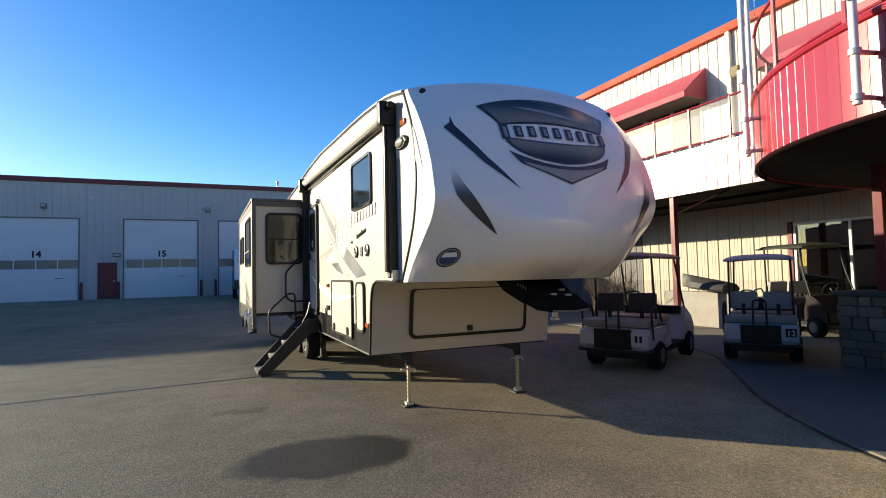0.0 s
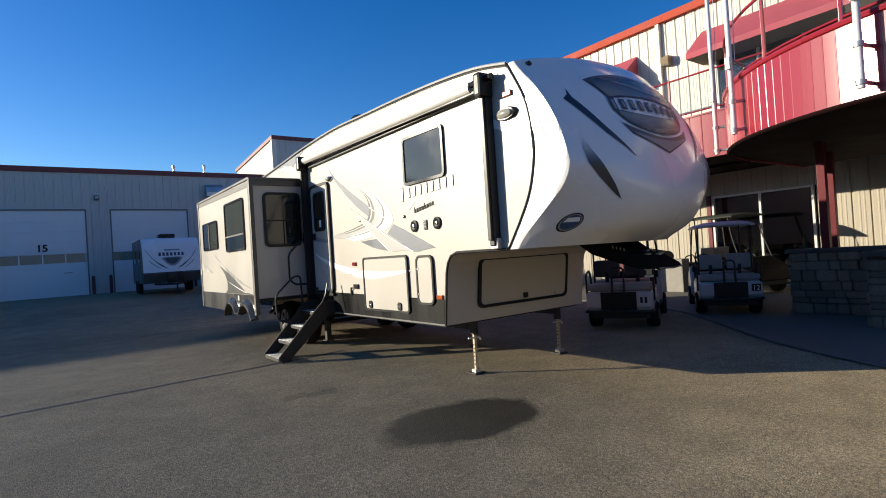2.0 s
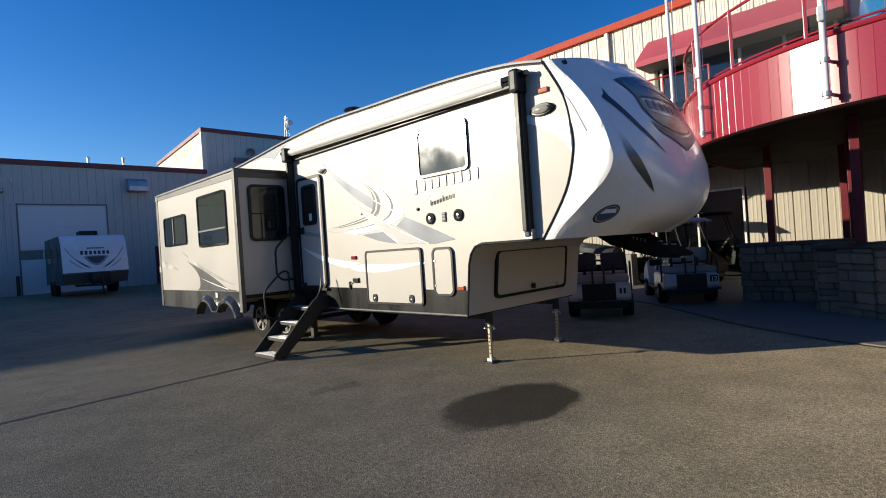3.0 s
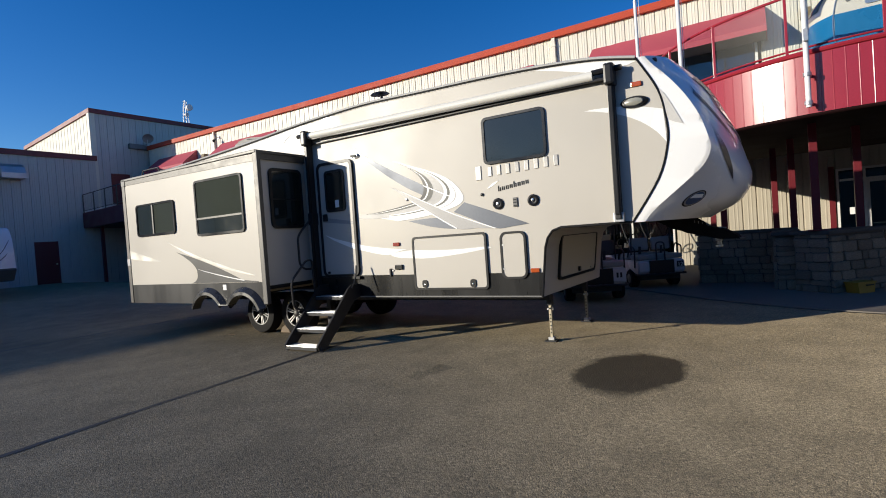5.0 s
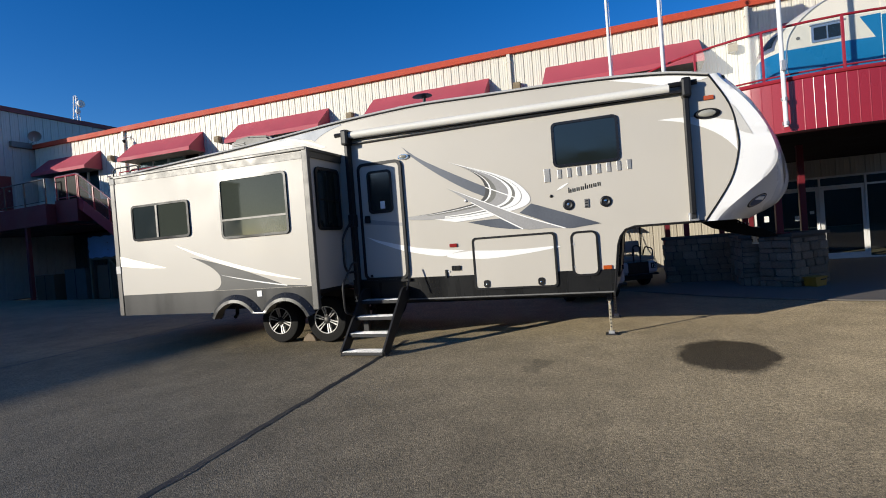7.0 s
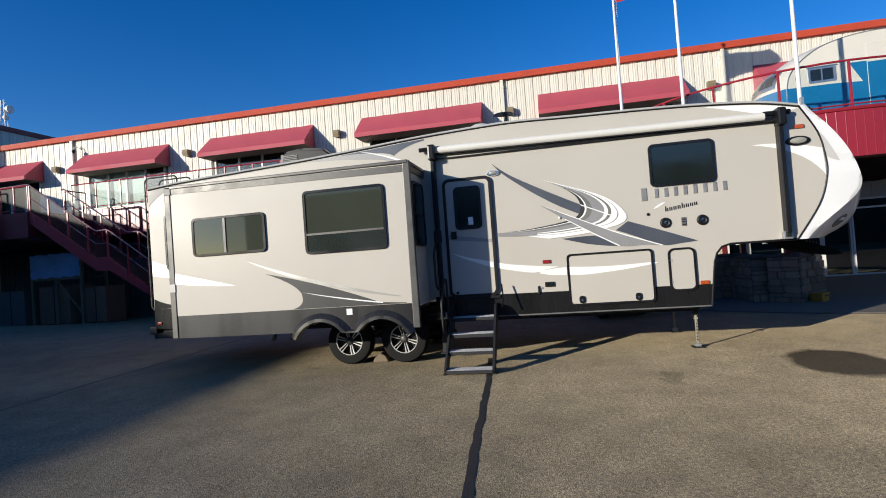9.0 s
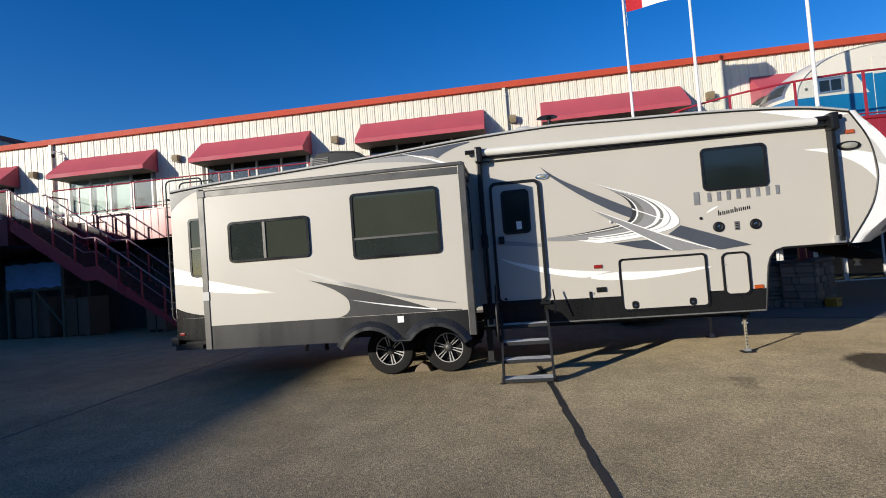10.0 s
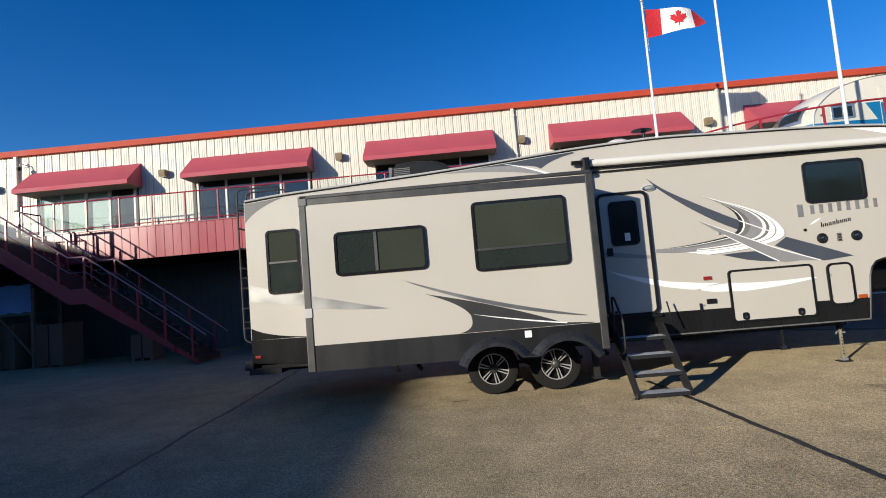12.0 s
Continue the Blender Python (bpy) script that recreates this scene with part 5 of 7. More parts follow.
# end window that looks along the trailer
bm = bmesh.new()
ring(bm, rrect(1.95, 2.62, 1.87, 2.84, 0.09), rrect(1.995, 2.575, 1.915, 2.795, 0.06), SY0 - 0.012, SY0 + 0.02, "y")
ew = rvpart("window", bm, BLACK, "black-framed end window of the slide-out", slide)
bm = bmesh.new()
fill(bm, rrect(1.99, 2.58, 1.91, 2.80, 0.06), SY0 - 0.004, SY0 + 0.015, "y")
rvpart("pane", bm, TINTED, "", ew)
rvpart("mullion", boxed(1.995, 2.575, SY0 - 0.014, SY0, 2.33, 2.35), BLACK, "", ew)
# slide skirt and fender flare over the tandem wheels
HUBS = (11.334, 10.389)
R_OUT, R_IN = 0.545, 0.455


def arch(cy, r, a0, a1, n=16):
    return [(cy + r * math.cos(radians(a0 + (a1 - a0) * i / n)), 0.43 + r * math.sin(radians(a0 + (a1 - a0) * i / n))) for i in range(n + 1)]


low = [(SY1 - 0.04, 1.05), (SY1 - 0.04, SZ0)] + [(HUBS[0] + R_IN + 0.0, SZ0)] + arch(HUBS[0], R_IN, 36, 150, 14) + arch(HUBS[1], R_IN, 30, 144, 14) + [(SY0 + 0.05, SZ0), (SY0 + 0.05, 1.05)]
low = [p for p in low if p[0] >= SY0 + 0.04]
bm = bmesh.new()
fill(bm, low, SX + 0.002, SX + 0.03)
rvpart("slide_skirt", bm, SKIRT, "charcoal skirt along the slide-out", slide)
bm = bmesh.new()
mid = (HUBS[0] + HUBS[1]) / 2
outer = arch(HUBS[0], R_OUT, 24, 148, 16) + arch(HUBS[1], R_OUT, 32, 156, 16)
inner = arch(HUBS[0], R_IN - 0.03, 24, 144, 16) + arch(HUBS[1], R_IN - 0.03, 36, 156, 16)
outer = [(max(y, SY0 - 0.02), z) for y, z in outer]
inner = [(max(y, SY0 - 0.02), z) for y, z in inner]
o = [bm.verts.new((SX - 0.002, *p)) for p in outer]
i1 = [bm.verts.new((SX - 0.07, p[0] * 0.4 + q[0] * 0.6, p[1] * 0.4 + q[1] * 0.6)) for p, q in zip(outer, inner)]
i2 = [bm.verts.new((SX - 0.075, *q)) for q in inner]
i3 = [bm.verts.new((SX + 0.08, *q)) for q in inner]
for k in range(len(o) - 1):
    for a, b in ((o, i1), (i1, i2), (i2, i3)):
        bm.faces.new((a[k], a[k + 1], b[k + 1], b[k]))
rvpart("fender_flare", bm, FENDER, "black double fender flare over the tandem wheels", slide, smooth=True)
for hub_y in HUBS:
    for ang in (38, 62, 90, 118, 142):
        sy, sz = hub_y + (R_OUT - 0.02) * math.cos(radians(ang)), 0.43 + (R_OUT - 0.02) * math.sin(radians(ang))
        if sy > SY0:
            rvpart("screw", lathe(bmesh.new(), [(0.011, 0.0), (0.009, -0.008)], (SX - 0.018, sy, sz), "x", 8), BLACK, "", slide)
rvpart("sticker", boxed(SX - 0.004, SX + 0.002, 10.83, 10.92, 0.93, 1.02), DECALWHITE, "small white sticker", slide)
# slide decals
S = "vinyl swoosh on the slide-out"
side_decal("side_decal", [(13.75, 1.72), (13.75, 1.55)] + bez((13.7, 1.55), (13.2, 1.48), (12.7, 1.47), 8), FLAKE, "silver " + S, SX, 0.003, slide)
side_decal("side_decal", bez((12.2, 1.617), (11.7, 1.44), (11.61, 1.28), 8) + bez((11.6, 1.22), (11.58, 1.09), (11.78, 1.055), 6) + [(10.0, 1.055), (10.0, 1.065)] + bez((10.4, 1.09), (11.2, 1.4), (12.2, 1.617), 10)[:-1], GRAPHITE, "charcoal " + S, SX, 0.003, slide)
side_decal("side_decal", bez((12.5, 1.835), (11.4, 1.43), (10.08, 1.165), 14) + bez((10.08, 1.155), (11.35, 1.31), (12.5, 1.83), 14)[:-1], GREYFLAKE, "grey " + S, SX, 0.004, slide)
side_decal("side_decal", bez((11.6, 1.3), (11.1, 1.2), (10.35, 1.09), 10) + bez((10.35, 1.075), (11.1, 1.175), (11.6, 1.3), 10)[:-1], DECALWHITE, "white " + S, SX, 0.006, slide)
# underside frames
rvpart("slide_floor", boxed(SX + 0.05, XL, SY0 + 0.03, SY1 - 0.05, 0.92, 0.99), BLACK, "black slide-out underside", slide)

# ---- wheels ----
def wheel(name, x, y, face):
    """Tyre and rim with six pairs of spokes; face -1 looks to -x."""
    prof = [(0.1, 0.13), (0.228, 0.12), (0.23, 0.0), (0.3, -0.012), (0.365, 0.0), (0.385, 0.03), (0.392, 0.09), (0.392, 0.14), (0.385, 0.2), (0.36, 0.23), (0.23, 0.23), (0.1, 0.2)]
    bm = bmesh.new()
    lathe(bm, [(r, -face * a) for r, a in prof], (x, y, 0.392), "x", 40)
    t = rvpart("wheel", bm, RUBBER, "black trailer tyre on an alloy rim", smooth=True)
    bm = bmesh.new()
    lathe(bm, [(0.05, -face * 0.085), (0.2, -face * 0.075), (0.215, -face * 0.02), (0.228, 0.0), (0.235, -face * 0.004), (0.236, -face * 0.03), (0.22, -face * 0.1), (0.05, -face * 0.11)], (x, y, 0.392), "x", 32)
    rvpart("rim", bm, RIMDARK, "black painted rim barrel", t, smooth=True)
    bm = bmesh.new()
    ro = [(y + 0.232 * math.cos(a * math.pi / 18), 0.392 + 0.232 * math.sin(a * math.pi / 18)) for a in range(36)]
    ri = [(y + 0.219 * math.cos(a * math.pi / 18), 0.392 + 0.219 * math.sin(a * math.pi / 18)) for a in range(36)]
    lo, hi = sorted((x + face * 0.006, x - face * 0.02))
    ring(bm, ro, ri, lo, hi)
    rvpart("rim_lip", bm, RIMSILVER, "polished rim lip", t, smooth=True)
    for k in range(6):
        for s in (-1, 1):
            a = 2 * math.pi * k / 6 + 0.3 + s * 0.22
            a2 = 2 * math.pi * k / 6 + 0.3 + s * 0.115
            u, u2 = Vector((0, math.cos(a), math.sin(a))), Vector((0, math.cos(a2), math.sin(a2)))
            v = Vector((0, -u2.z, u2.y))
            bm = bmesh.new()
            c = Vector((x, y, 0.392))
            p = [c + u * 0.07 + v * 0.005, c + u * 0.07 - v * 0.005, c + u2 * 0.222 - v * 0.0095, c + u2 * 0.222 + v * 0.0095]
            f1 = [bm.verts.new(q + Vector((face * (-0.012 if i < 2 else 0.004), 0, 0))) for i, q in enumerate(p)]
            f2 = [bm.verts.new(q + Vector((-face * 0.03, 0, 0))) for q in p]
            bm.faces.new(f1)
            bm.faces.new(f2[::-1])
            for i in range(4):
                bm.faces.new((f1[i], f1[(i + 1) % 4], f2[(i + 1) % 4], f2[i]))
            rvpart("spoke", bm, RIMSILVER, "", t)
    rvpart("hub_cap", lathe(bmesh.new(), [(0.075, -face * 0.03), (0.06, -face * 0.012), (0.045, face * 0.004), (0.02, face * 0.01)], (x, y, 0.392), "x", 16), SLIDETRIM, "", t, smooth=True)
    return t


for y in HUBS:
    wheel("wheel", XL + 0.02, y, -1)
    wheel("wheel", XR - 0.02, y, 1)
for y in HUBS:
    rvpart("axle", tube(bmesh.new(), [(XL + 0.2, y, 0.36), (XR - 0.2, y, 0.36)], 0.04, 8), BLACKMETAL, "black axle tube")
for x in (XL + 0.45, XR - 0.45):
    rvpart("frame_rail", boxed(x - 0.04, x + 0.04, 5.8, 14.9, 0.58, 0.72), BLACKMETAL, "black chassis rail")
    rvpart("spring", boxed(x - 0.03, x + 0.03, 9.9, 11.8, 0.38, 0.43), BLACKMETAL, "leaf spring")
rvpart("belly_pan", boxed(XL + 0.04, XR - 0.04, 5.78, 9.75, 0.66, 0.69), BLACK, "black belly cover")
rvpart("belly_pan", boxed(XL + 0.04, XR - 0.04, 12.0, 14.9, 0.66, 0.72), BLACK, "black belly cover")
for y in (9.62, 12.5, 12.85):
    x = XL + 0.3
    rvpart("drain_pipe", tube(bmesh.new(), rounded([(x, y, 0.72), (x, y, 0.5), (x - 0.12, y - 0.05, 0.46)], 0.06), 0.035, 8), BLACK, "black drain pipe", smooth=True)
st = rvpart("stabiliser_jack", boxed(XL + 0.2, XL + 0.29, 9.7, 9.79, 0.12, 0.7), BLACKMETAL, "black stabiliser jack")
rvpart("foot", boxed(XL + 0.17, XL + 0.32, 9.67, 9.82, 0.1, 0.12), BLACKMETAL, "", st)
rvpart("bumper", boxed(XL + 0.02, XR - 0.02, 15.02, 15.16, 0.66, 0.8, 0.015), BLACKMETAL, "black rear bumper")
rvpart("bumper_bracket", boxed(XL + 0.05, XL + 0.4, 14.6, 15.1, 0.58, 0.68), BLACKMETAL, "black bracket under the tail")

chock = thing("wheel_chock", "pale wooden chock between the trailer wheels", "wheel chock", at=(3.0, 10.86, 0.0))
bm = bmesh.new()
prism(bm, [(-0.14, 0.0), (0.14, 0.0), (0.09, 0.1), (0.0, 0.15), (-0.09, 0.1)], -0.12, 0.12)
bmesh.ops.bevel(bm, geom=bm.edges[:], offset=0.012, segments=1, affect="EDGES")
part("wedge", bm, WOOD, chock)
stick = thing("fallen_twig", "thin dark twig lying on the asphalt", "twig", at=(2.47, 11.86, 0.008))
part("stem", tube(bmesh.new(), [(0.012, 0.13, 0.0), (-0.005, 0.03, 0.004), (0.006, -0.06, 0.0), (-0.008, -0.12, 0.003)], [0.006, 0.007, 0.006, 0.003], 5), TWIG, stick)

# ---- front storage box and landing gear ----
bm = bmesh.new()
ring(bm, rrect(3.2, 4.86, 0.84, 1.48, 0.08), rrect(3.24, 4.82, 0.88, 1.44, 0.06), 0, 1, "y")
for v in bm.verts:
    v.co.y = 5.72 - (v.co.z - 0.685) * 0.126 - (0.035 if v.co.y < 0.5 else 0.0)
fb = rvpart("front_hatch", bm, BLACK, "wide front storage hatch with a black frame")
bm = bmesh.new()
fill(bm, rrect(3.24, 4.82, 0.88, 1.44, 0.06), 0, 1, "y")
for v in bm.verts:
    v.co.y = 5.72 - (v.co.z - 0.685) * 0.126 - (0.025 if v.co.y < 0.5 else 0.0)
rvpart("panel", bm, BEIGE, "", fb)
rvpart("latch", boxed(3.98, 4.05, 5.63, 5.66, 0.9, 0.97, 0.01), BLACK, "", fb)
rvpart("latch", boxed(4.6, 4.64, 5.65, 5.67, 0.9, 0.93), STEEL, "", fb)
bm = bmesh.new()
edge = [(5.725, 0.685), (5.645, 1.32), (5.605, 1.44), (5.535, 1.525), (5.42, 1.56), (4.56, 1.56)]
tube(bm, [(XL - 0.004, y, z) for y, z in edge], 0.016, 6)
rvpart("edge_trim", bm, BLACK, "black edge trim round the front corner", smooth=True)
for x, nm in ((3.24, "near"), (4.82, "far")):
    y = 5.84
    leg = rvpart("landing_leg", boxed(x - 0.038, x + 0.038, y - 0.038, y + 0.038, 0.5, 0.75, 0.01), BLACKMETAL, "landing leg with a drop tube")
    rvpart("drop_tube", boxed(x - 0.018, x + 0.018, y - 0.018, y + 0.018, 0.03, 0.6, 0.004), LEGSTEEL, "bare metal drop tube", leg)
    rvpart("foot", boxed(x - 0.085, x + 0.085, y - 0.085, y + 0.085, 0.0, 0.018, 0.005), BLACKMETAL, "dark square steel foot", leg)
    rvpart("ankle", boxed(x - 0.045, x + 0.045, y - 0.04, y + 0.04, 0.02, 0.06), STEEL, "", leg)
    rvpart("pin", tube(bmesh.new(), rounded([(x - 0.1, y, 0.46), (x + 0.08, y, 0.46), (x + 0.1, y, 0.42)], 0.02), 0.012, 6), STEEL, "", leg)
    for k in range(6):
        rvpart("hole", lathe(bmesh.new(), [(0.011, -0.001), (0.011, 0.002)], (x - 0.0195, y, 0.12 + 0.05 * k), "x", 8), BLACK, "", leg)

# king pin under the overhang
bm = bmesh.new()
fill(bm, [(4.45, 1.575), (3.72, 1.4), (3.56, 1.31), (3.53, 1.265), (3.75, 1.27), (4.12, 1.37), (4.4, 1.5)], 3.76, 4.2)
kp = rvpart("pin_box", bm, PINBLACK, "black king pin box under the overhang")
rvpart("pin", lathe(bmesh.new(), [(0.045, 0), (0.045, -0.05), (0.028, -0.06), (0.028, -0.1), (0.045, -0.11), (0.045, -0.13)], (3.98, 3.78, 1.3), "z", 14), STEEL, "steel king pin", kp, smooth=True)
rvpart("lip", tube(bmesh.new(), [(3.78, 3.535, 1.275), (3.98, 3.5, 1.265), (4.18, 3.535, 1.275)], 0.008, 6), GREYTRIM, "worn lip", kp, smooth=True)
for x in (3.745, 4.215):
    rvpart("cheek_plate", fill(bmesh.new(), [(4.5, 1.57), (4.05, 1.56), (3.85, 1.42), (3.95, 1.33), (4.3, 1.44)], x - 0.015, x + 0.015), PINBLACK, "", kp)
for x, y in ((3.8, 4.2), (3.92, 3.78), (4.06, 3.74), (4.12, 3.92)):
    z = 1.578 - (4.45 - y) * 0.24
    rvpart("label", boxed(x, x + 0.06, y - 0.04, y, z - 0.012, z + 0.006), MIDGREY, "pale stuck-on label", kp)
for k in range(4):
    y = 4.03 - 0.045 * k
    rvpart("mark_bar", boxed(3.727, 3.731, y - 0.012, y, 1.495 - 0.012 * k, 1.525 - 0.012 * k), GREYTRIM, "plain chalk-coloured bar", kp)

# ---- roof gear ----
an = rvpart("tv_antenna", lathe(bmesh.new(), [(0.06, 0), (0.028, 0.05), (0.026, 0.2), (0.05, 0.23)], (3.25, 8.52, 3.72), "z", 12), BLACK, "black folding aerial on the roof", smooth=True)
bm = bmesh.new()
lathe(bm, [(0.02, 0.0), (0.12, 0.015), (0.1, 0.045), (0.02, 0.06)], (0, 0, 0), "z", 18)
for v in bm.verts:
    v.co = Vector((3.25 + v.co.x * 1.1, 8.55 + v.co.y * 1.45, 3.95 + v.co.z * 0.7))
rvpart("head", bm, BLACK, "", an, smooth=True)
bm = bmesh.new()
lathe(bm, [(0.24, 0), (0.22, 0.06), (0.12, 0.11), (0.02, 0.12)], (3.3, 8.95, 3.74), "z", 20)
rvpart("roof_vent", bm, ROOF_WHITE, "white domed roof vent", smooth=True)
bm = bmesh.new()
prism(bm, [(11.7, 3.52), (11.7, 3.7), (11.9, 3.85), (12.35, 3.9), (12.72, 3.86), (12.78, 3.5)], 3.5, 4.3)
bmesh.ops.bevel(bm, geom=bm.edges[:], offset=0.05, segments=3, affect="EDGES")
ac = rvpart("air_conditioner", bm, BLACK, "dark rooftop air conditioner shroud", smooth=True)
for k in range(7):
    rvpart("louvre", boxed(3.485, 3.5, 12.42, 12.7, 3.58 + 0.03 * k, 3.595 + 0.03 * k), GREYTRIM, "", ac)
for k in range(9):
    rvpart("fin", boxed(3.57 + 0.075 * k, 3.585 + 0.075 * k, 12.74, 12.795, 3.55, 3.82), GREYTRIM, "", ac)
for x, y in ((4.3, 7.4), (4.2, 10.5)):
    rvpart("roof_vent", boxed(x - 0.2, x + 0.2, y - 0.2, y + 0.2, 3.68, 3.78 + 0.0 * y, 0.03), ROOF_WHITE, "white square roof vent")

# ladder at the tail
bm = bmesh.new()
lx0, lx1 = XL + 0.13, XL + 0.5
ladder = rvpart("ladder", tube(bmesh.new(), rounded([(lx0, 14.5, 3.34), (lx0, 14.5, 3.52), (lx0, 15.18, 3.52), (lx0, 15.18, 1.12), (lx0, 15.04, 1.06)], 0.1), 0.014, 8), BLACKMETAL, "black tube ladder over the tail", smooth=True)
rvpart("rail", tube(bmesh.new(), rounded([(lx1, 14.5, 3.36), (lx1, 14.5, 3.54), (lx1, 15.18, 3.54), (lx1, 15.18, 1.12), (lx1, 15.04, 1.06)], 0.1), 0.014, 8), BLACKMETAL, "", ladder, smooth=True)
for z in (1.3, 1.62, 1.94, 2.26, 2.58, 2.9, 3.2):
    rvpart("rung", tube(bmesh.new(), [(lx0 - 0.02, 15.18, z), (lx1 + 0.02, 15.18, z)], 0.016, 8), BLACKMETAL, "", ladder, smooth=True)
for z in (3.2, 2.1, 1.4):
    for x in (lx0, lx1):
        rvpart("standoff", tube(bmesh.new(), [(x, 15.18, z), (x, 15.02, z)], 0.012, 6), BLACKMETAL, "", ladder)

# ---- fold-out entry steps ----
steps = thing("entry_steps", "folding black entry steps with grey treads, standing on asphalt", "steps", at=(2.0, 9.15, 0))


def stpart(name, bm, material, label="", parent=None, smooth=False):
    top = parent or steps
    bmesh.ops.translate(bm, verts=bm.verts[:], vec=-steps.location)
    return part(name, bm, material, top, label, smooth)


SY = (8.83, 9.51)
for y in SY:
    bm = bmesh.new()
    fill(bm, [(2.74, 0.9), (2.74, 0.7), (2.58, 0.66), (1.88, 0.02), (1.74, 0.02), (1.71, 0.09), (2.44, 0.85), (2.52, 0.9)], y - 0.015, y + 0.015, "y")
    stpart("side_rail", bm, BLACKMETAL, "black steel side rail")
    stpart("foot", tube(bmesh.new(), [(1.77, y, 0.1), (1.78, y + (0.02 if y > 9 else -0.02), 0.012)], 0.02, 8), BLACKMETAL, "adjustable foot")
    stpart("foot", lathe(bmesh.new(), [(0.035, 0.0), (0.035, 0.012), (0.02, 0.02)], (1.78, y + (0.02 if y > 9 else -0.02), 0), "z", 10), BLACKMETAL)
for x, z in ((1.83, 0.075), (2.055, 0.295), (2.28, 0.51), (2.505, 0.73)):
    t = stpart("tread", boxed(x - 0.115, x + 0.115, SY[0] + 0.015, SY[1] - 0.015, z - 0.022, z, 0.004), ALU, "ribbed grey aluminium tread")
    for k in range(6):
        stpart("rib", boxed(x - 0.1 + k * 0.036, x - 0.085 + k * 0.036, SY[0] + 0.02, SY[1] - 0.02, z, z + 0.003), STEEL, "", t)
    stpart("riser_lip", boxed(x - 0.118, x - 0.112, SY[0] + 0.015, SY[1] - 0.015, z - 0.05, z - 0.002), BLACKMETAL, "", t)
bm = bmesh.new()
tube(bm, rounded([(2.34, 9.55, 0.5), (1.98, 9.55, 0.6), (1.96, 9.55, 1.02), (2.3, 9.55, 1.33), (2.42, 9.55, 1.33), (2.44, 9.55, 0.8)], 0.09), 0.017, 8)
stpart("handrail", bm, BLACKMETAL, "black bent tube handrail", smooth=True)
bm = bmesh.new()
tube(bm, rounded([(2.55, 8.72, 1.2), (2.5, 8.7, 1.0), (2.42, 8.72, 0.86)], 0.1), 0.012, 6)
stpart("cable", bm, BLACK, "black cable at the steps", smooth=True)


# ---- balcony, terrace, stair ----
def rail_run(parent, pts, base, height, spacing, glass=True, low=0.12, material=None, post=0.023):
    """Posts, top and bottom rail and glass along a path in plan."""
    material = material or CRIMSON
    path = [Vector((x, y, 0)) for x, y in pts]
    lens = [0.0]
    for a, b in zip(path, path[1:]):
        lens.append(lens[-1] + (b - a).length)
    def at(s):
        for i in range(len(path) - 1):
            if s <= lens[i + 1] + 1e-6:
                return path[i].lerp(path[i + 1], (s - lens[i]) / max(1e-6, lens[i + 1] - lens[i]))
        return path[-1]
    n = max(1, round(lens[-1] / spacing))
    stops = [at(lens[-1] * i / n) for i in range(n + 1)]
    for p in stops:
        part("post", boxed(p.x - post, p.x + post, p.y - post, p.y + post, base - 0.05, base + height, 0.006), material, parent)
    fine = [at(lens[-1] * i / (n * 3)) for i in range(n * 3 + 1)]
    for z, r in ((base + height, 0.025), (base + low, 0.018)):
        part("rail", tube(bmesh.new(), [(p.x, p.y, z) for p in fine], r, 8), material, parent, smooth=True)
    if glass:
        for a, b in zip(stops, stops[1:]):
            d = (b - a).normalized() * 0.05
            bm = bmesh.new()
            p, q = a + d, b - d
            nn = Vector((-(b - a).y, (b - a).x, 0)).normalized() * 0.005
            vs = [bm.verts.new(v) for v in ((*(p + nn).xy, base + low + 0.03), (*(q + nn).xy, base + low + 0.03), (*(q + nn).xy, base + height - 0.04), (*(p + nn).xy, base + height - 0.04))]
            ws = [bm.verts.new(v) for v in ((*(p - nn).xy, base + low + 0.03), (*(q - nn).xy, base + low + 0.03), (*(q - nn).xy, base + height - 0.04), (*(p - nn).xy, base + height - 0.04))]
            bm.faces.new(vs)
            bm.faces.new(ws[::-1])
            for i in range(4):
                bm.faces.new((vs[i], vs[(i + 1) % 4], ws[(i + 1) % 4], ws[i]))
            g = part("glass_panel", bm, RAILGLASS, parent)
            g.visible_shadow = False


BX, BY0, BY1, BZ0, BZ1 = 12.4, 5.85, 27.0, 3.56, 4.66
balcony = thing("balcony", "long crimson balcony with glass railing on the upper storey", "balcony", kind="structure", at=(0, 0, 0))
part("slab", boxed(BX + 0.03, WX - 0.04, BY0, BY1, BZ0 + 0.02, BZ1 - 0.02), SOFFIT, balcony, "deck slab, darkened for the shade beneath")
n = round((BY1 - BY0) / 0.3)
for i in range(n):
    a = BY0 + (BY1 - BY0) * i / n
    b = BY0 + (BY1 - BY0) * (i + 1) / n
    bm = bmesh.new()
    prism(bm, [(BX + 0.03, a), (BX, a + 0.001), (BX - 0.008, a + 0.013), (BX - 0.008, a + 0.025), (BX, a + 0.037), (BX, b - 0.001), (BX + 0.03, b)], BZ0, BZ1, "z")
    part("panel", bm, CRIMSON, balcony)
part("cap_trim", boxed(BX - 0.03, BX + 0.08, BY0, BY1, BZ1, BZ1 + 0.04), CRIMSON, balcony)
part("end_panel", boxed(BX, WX - 0.05, BY1, BY1 + 0.03, BZ0, BZ1), CRIMSON, balcony)
rail_run(balcony, [(BX + 0.06, BY0), (BX + 0.06, BY1)], BZ1 + 0.02, 1.08, 1.15)

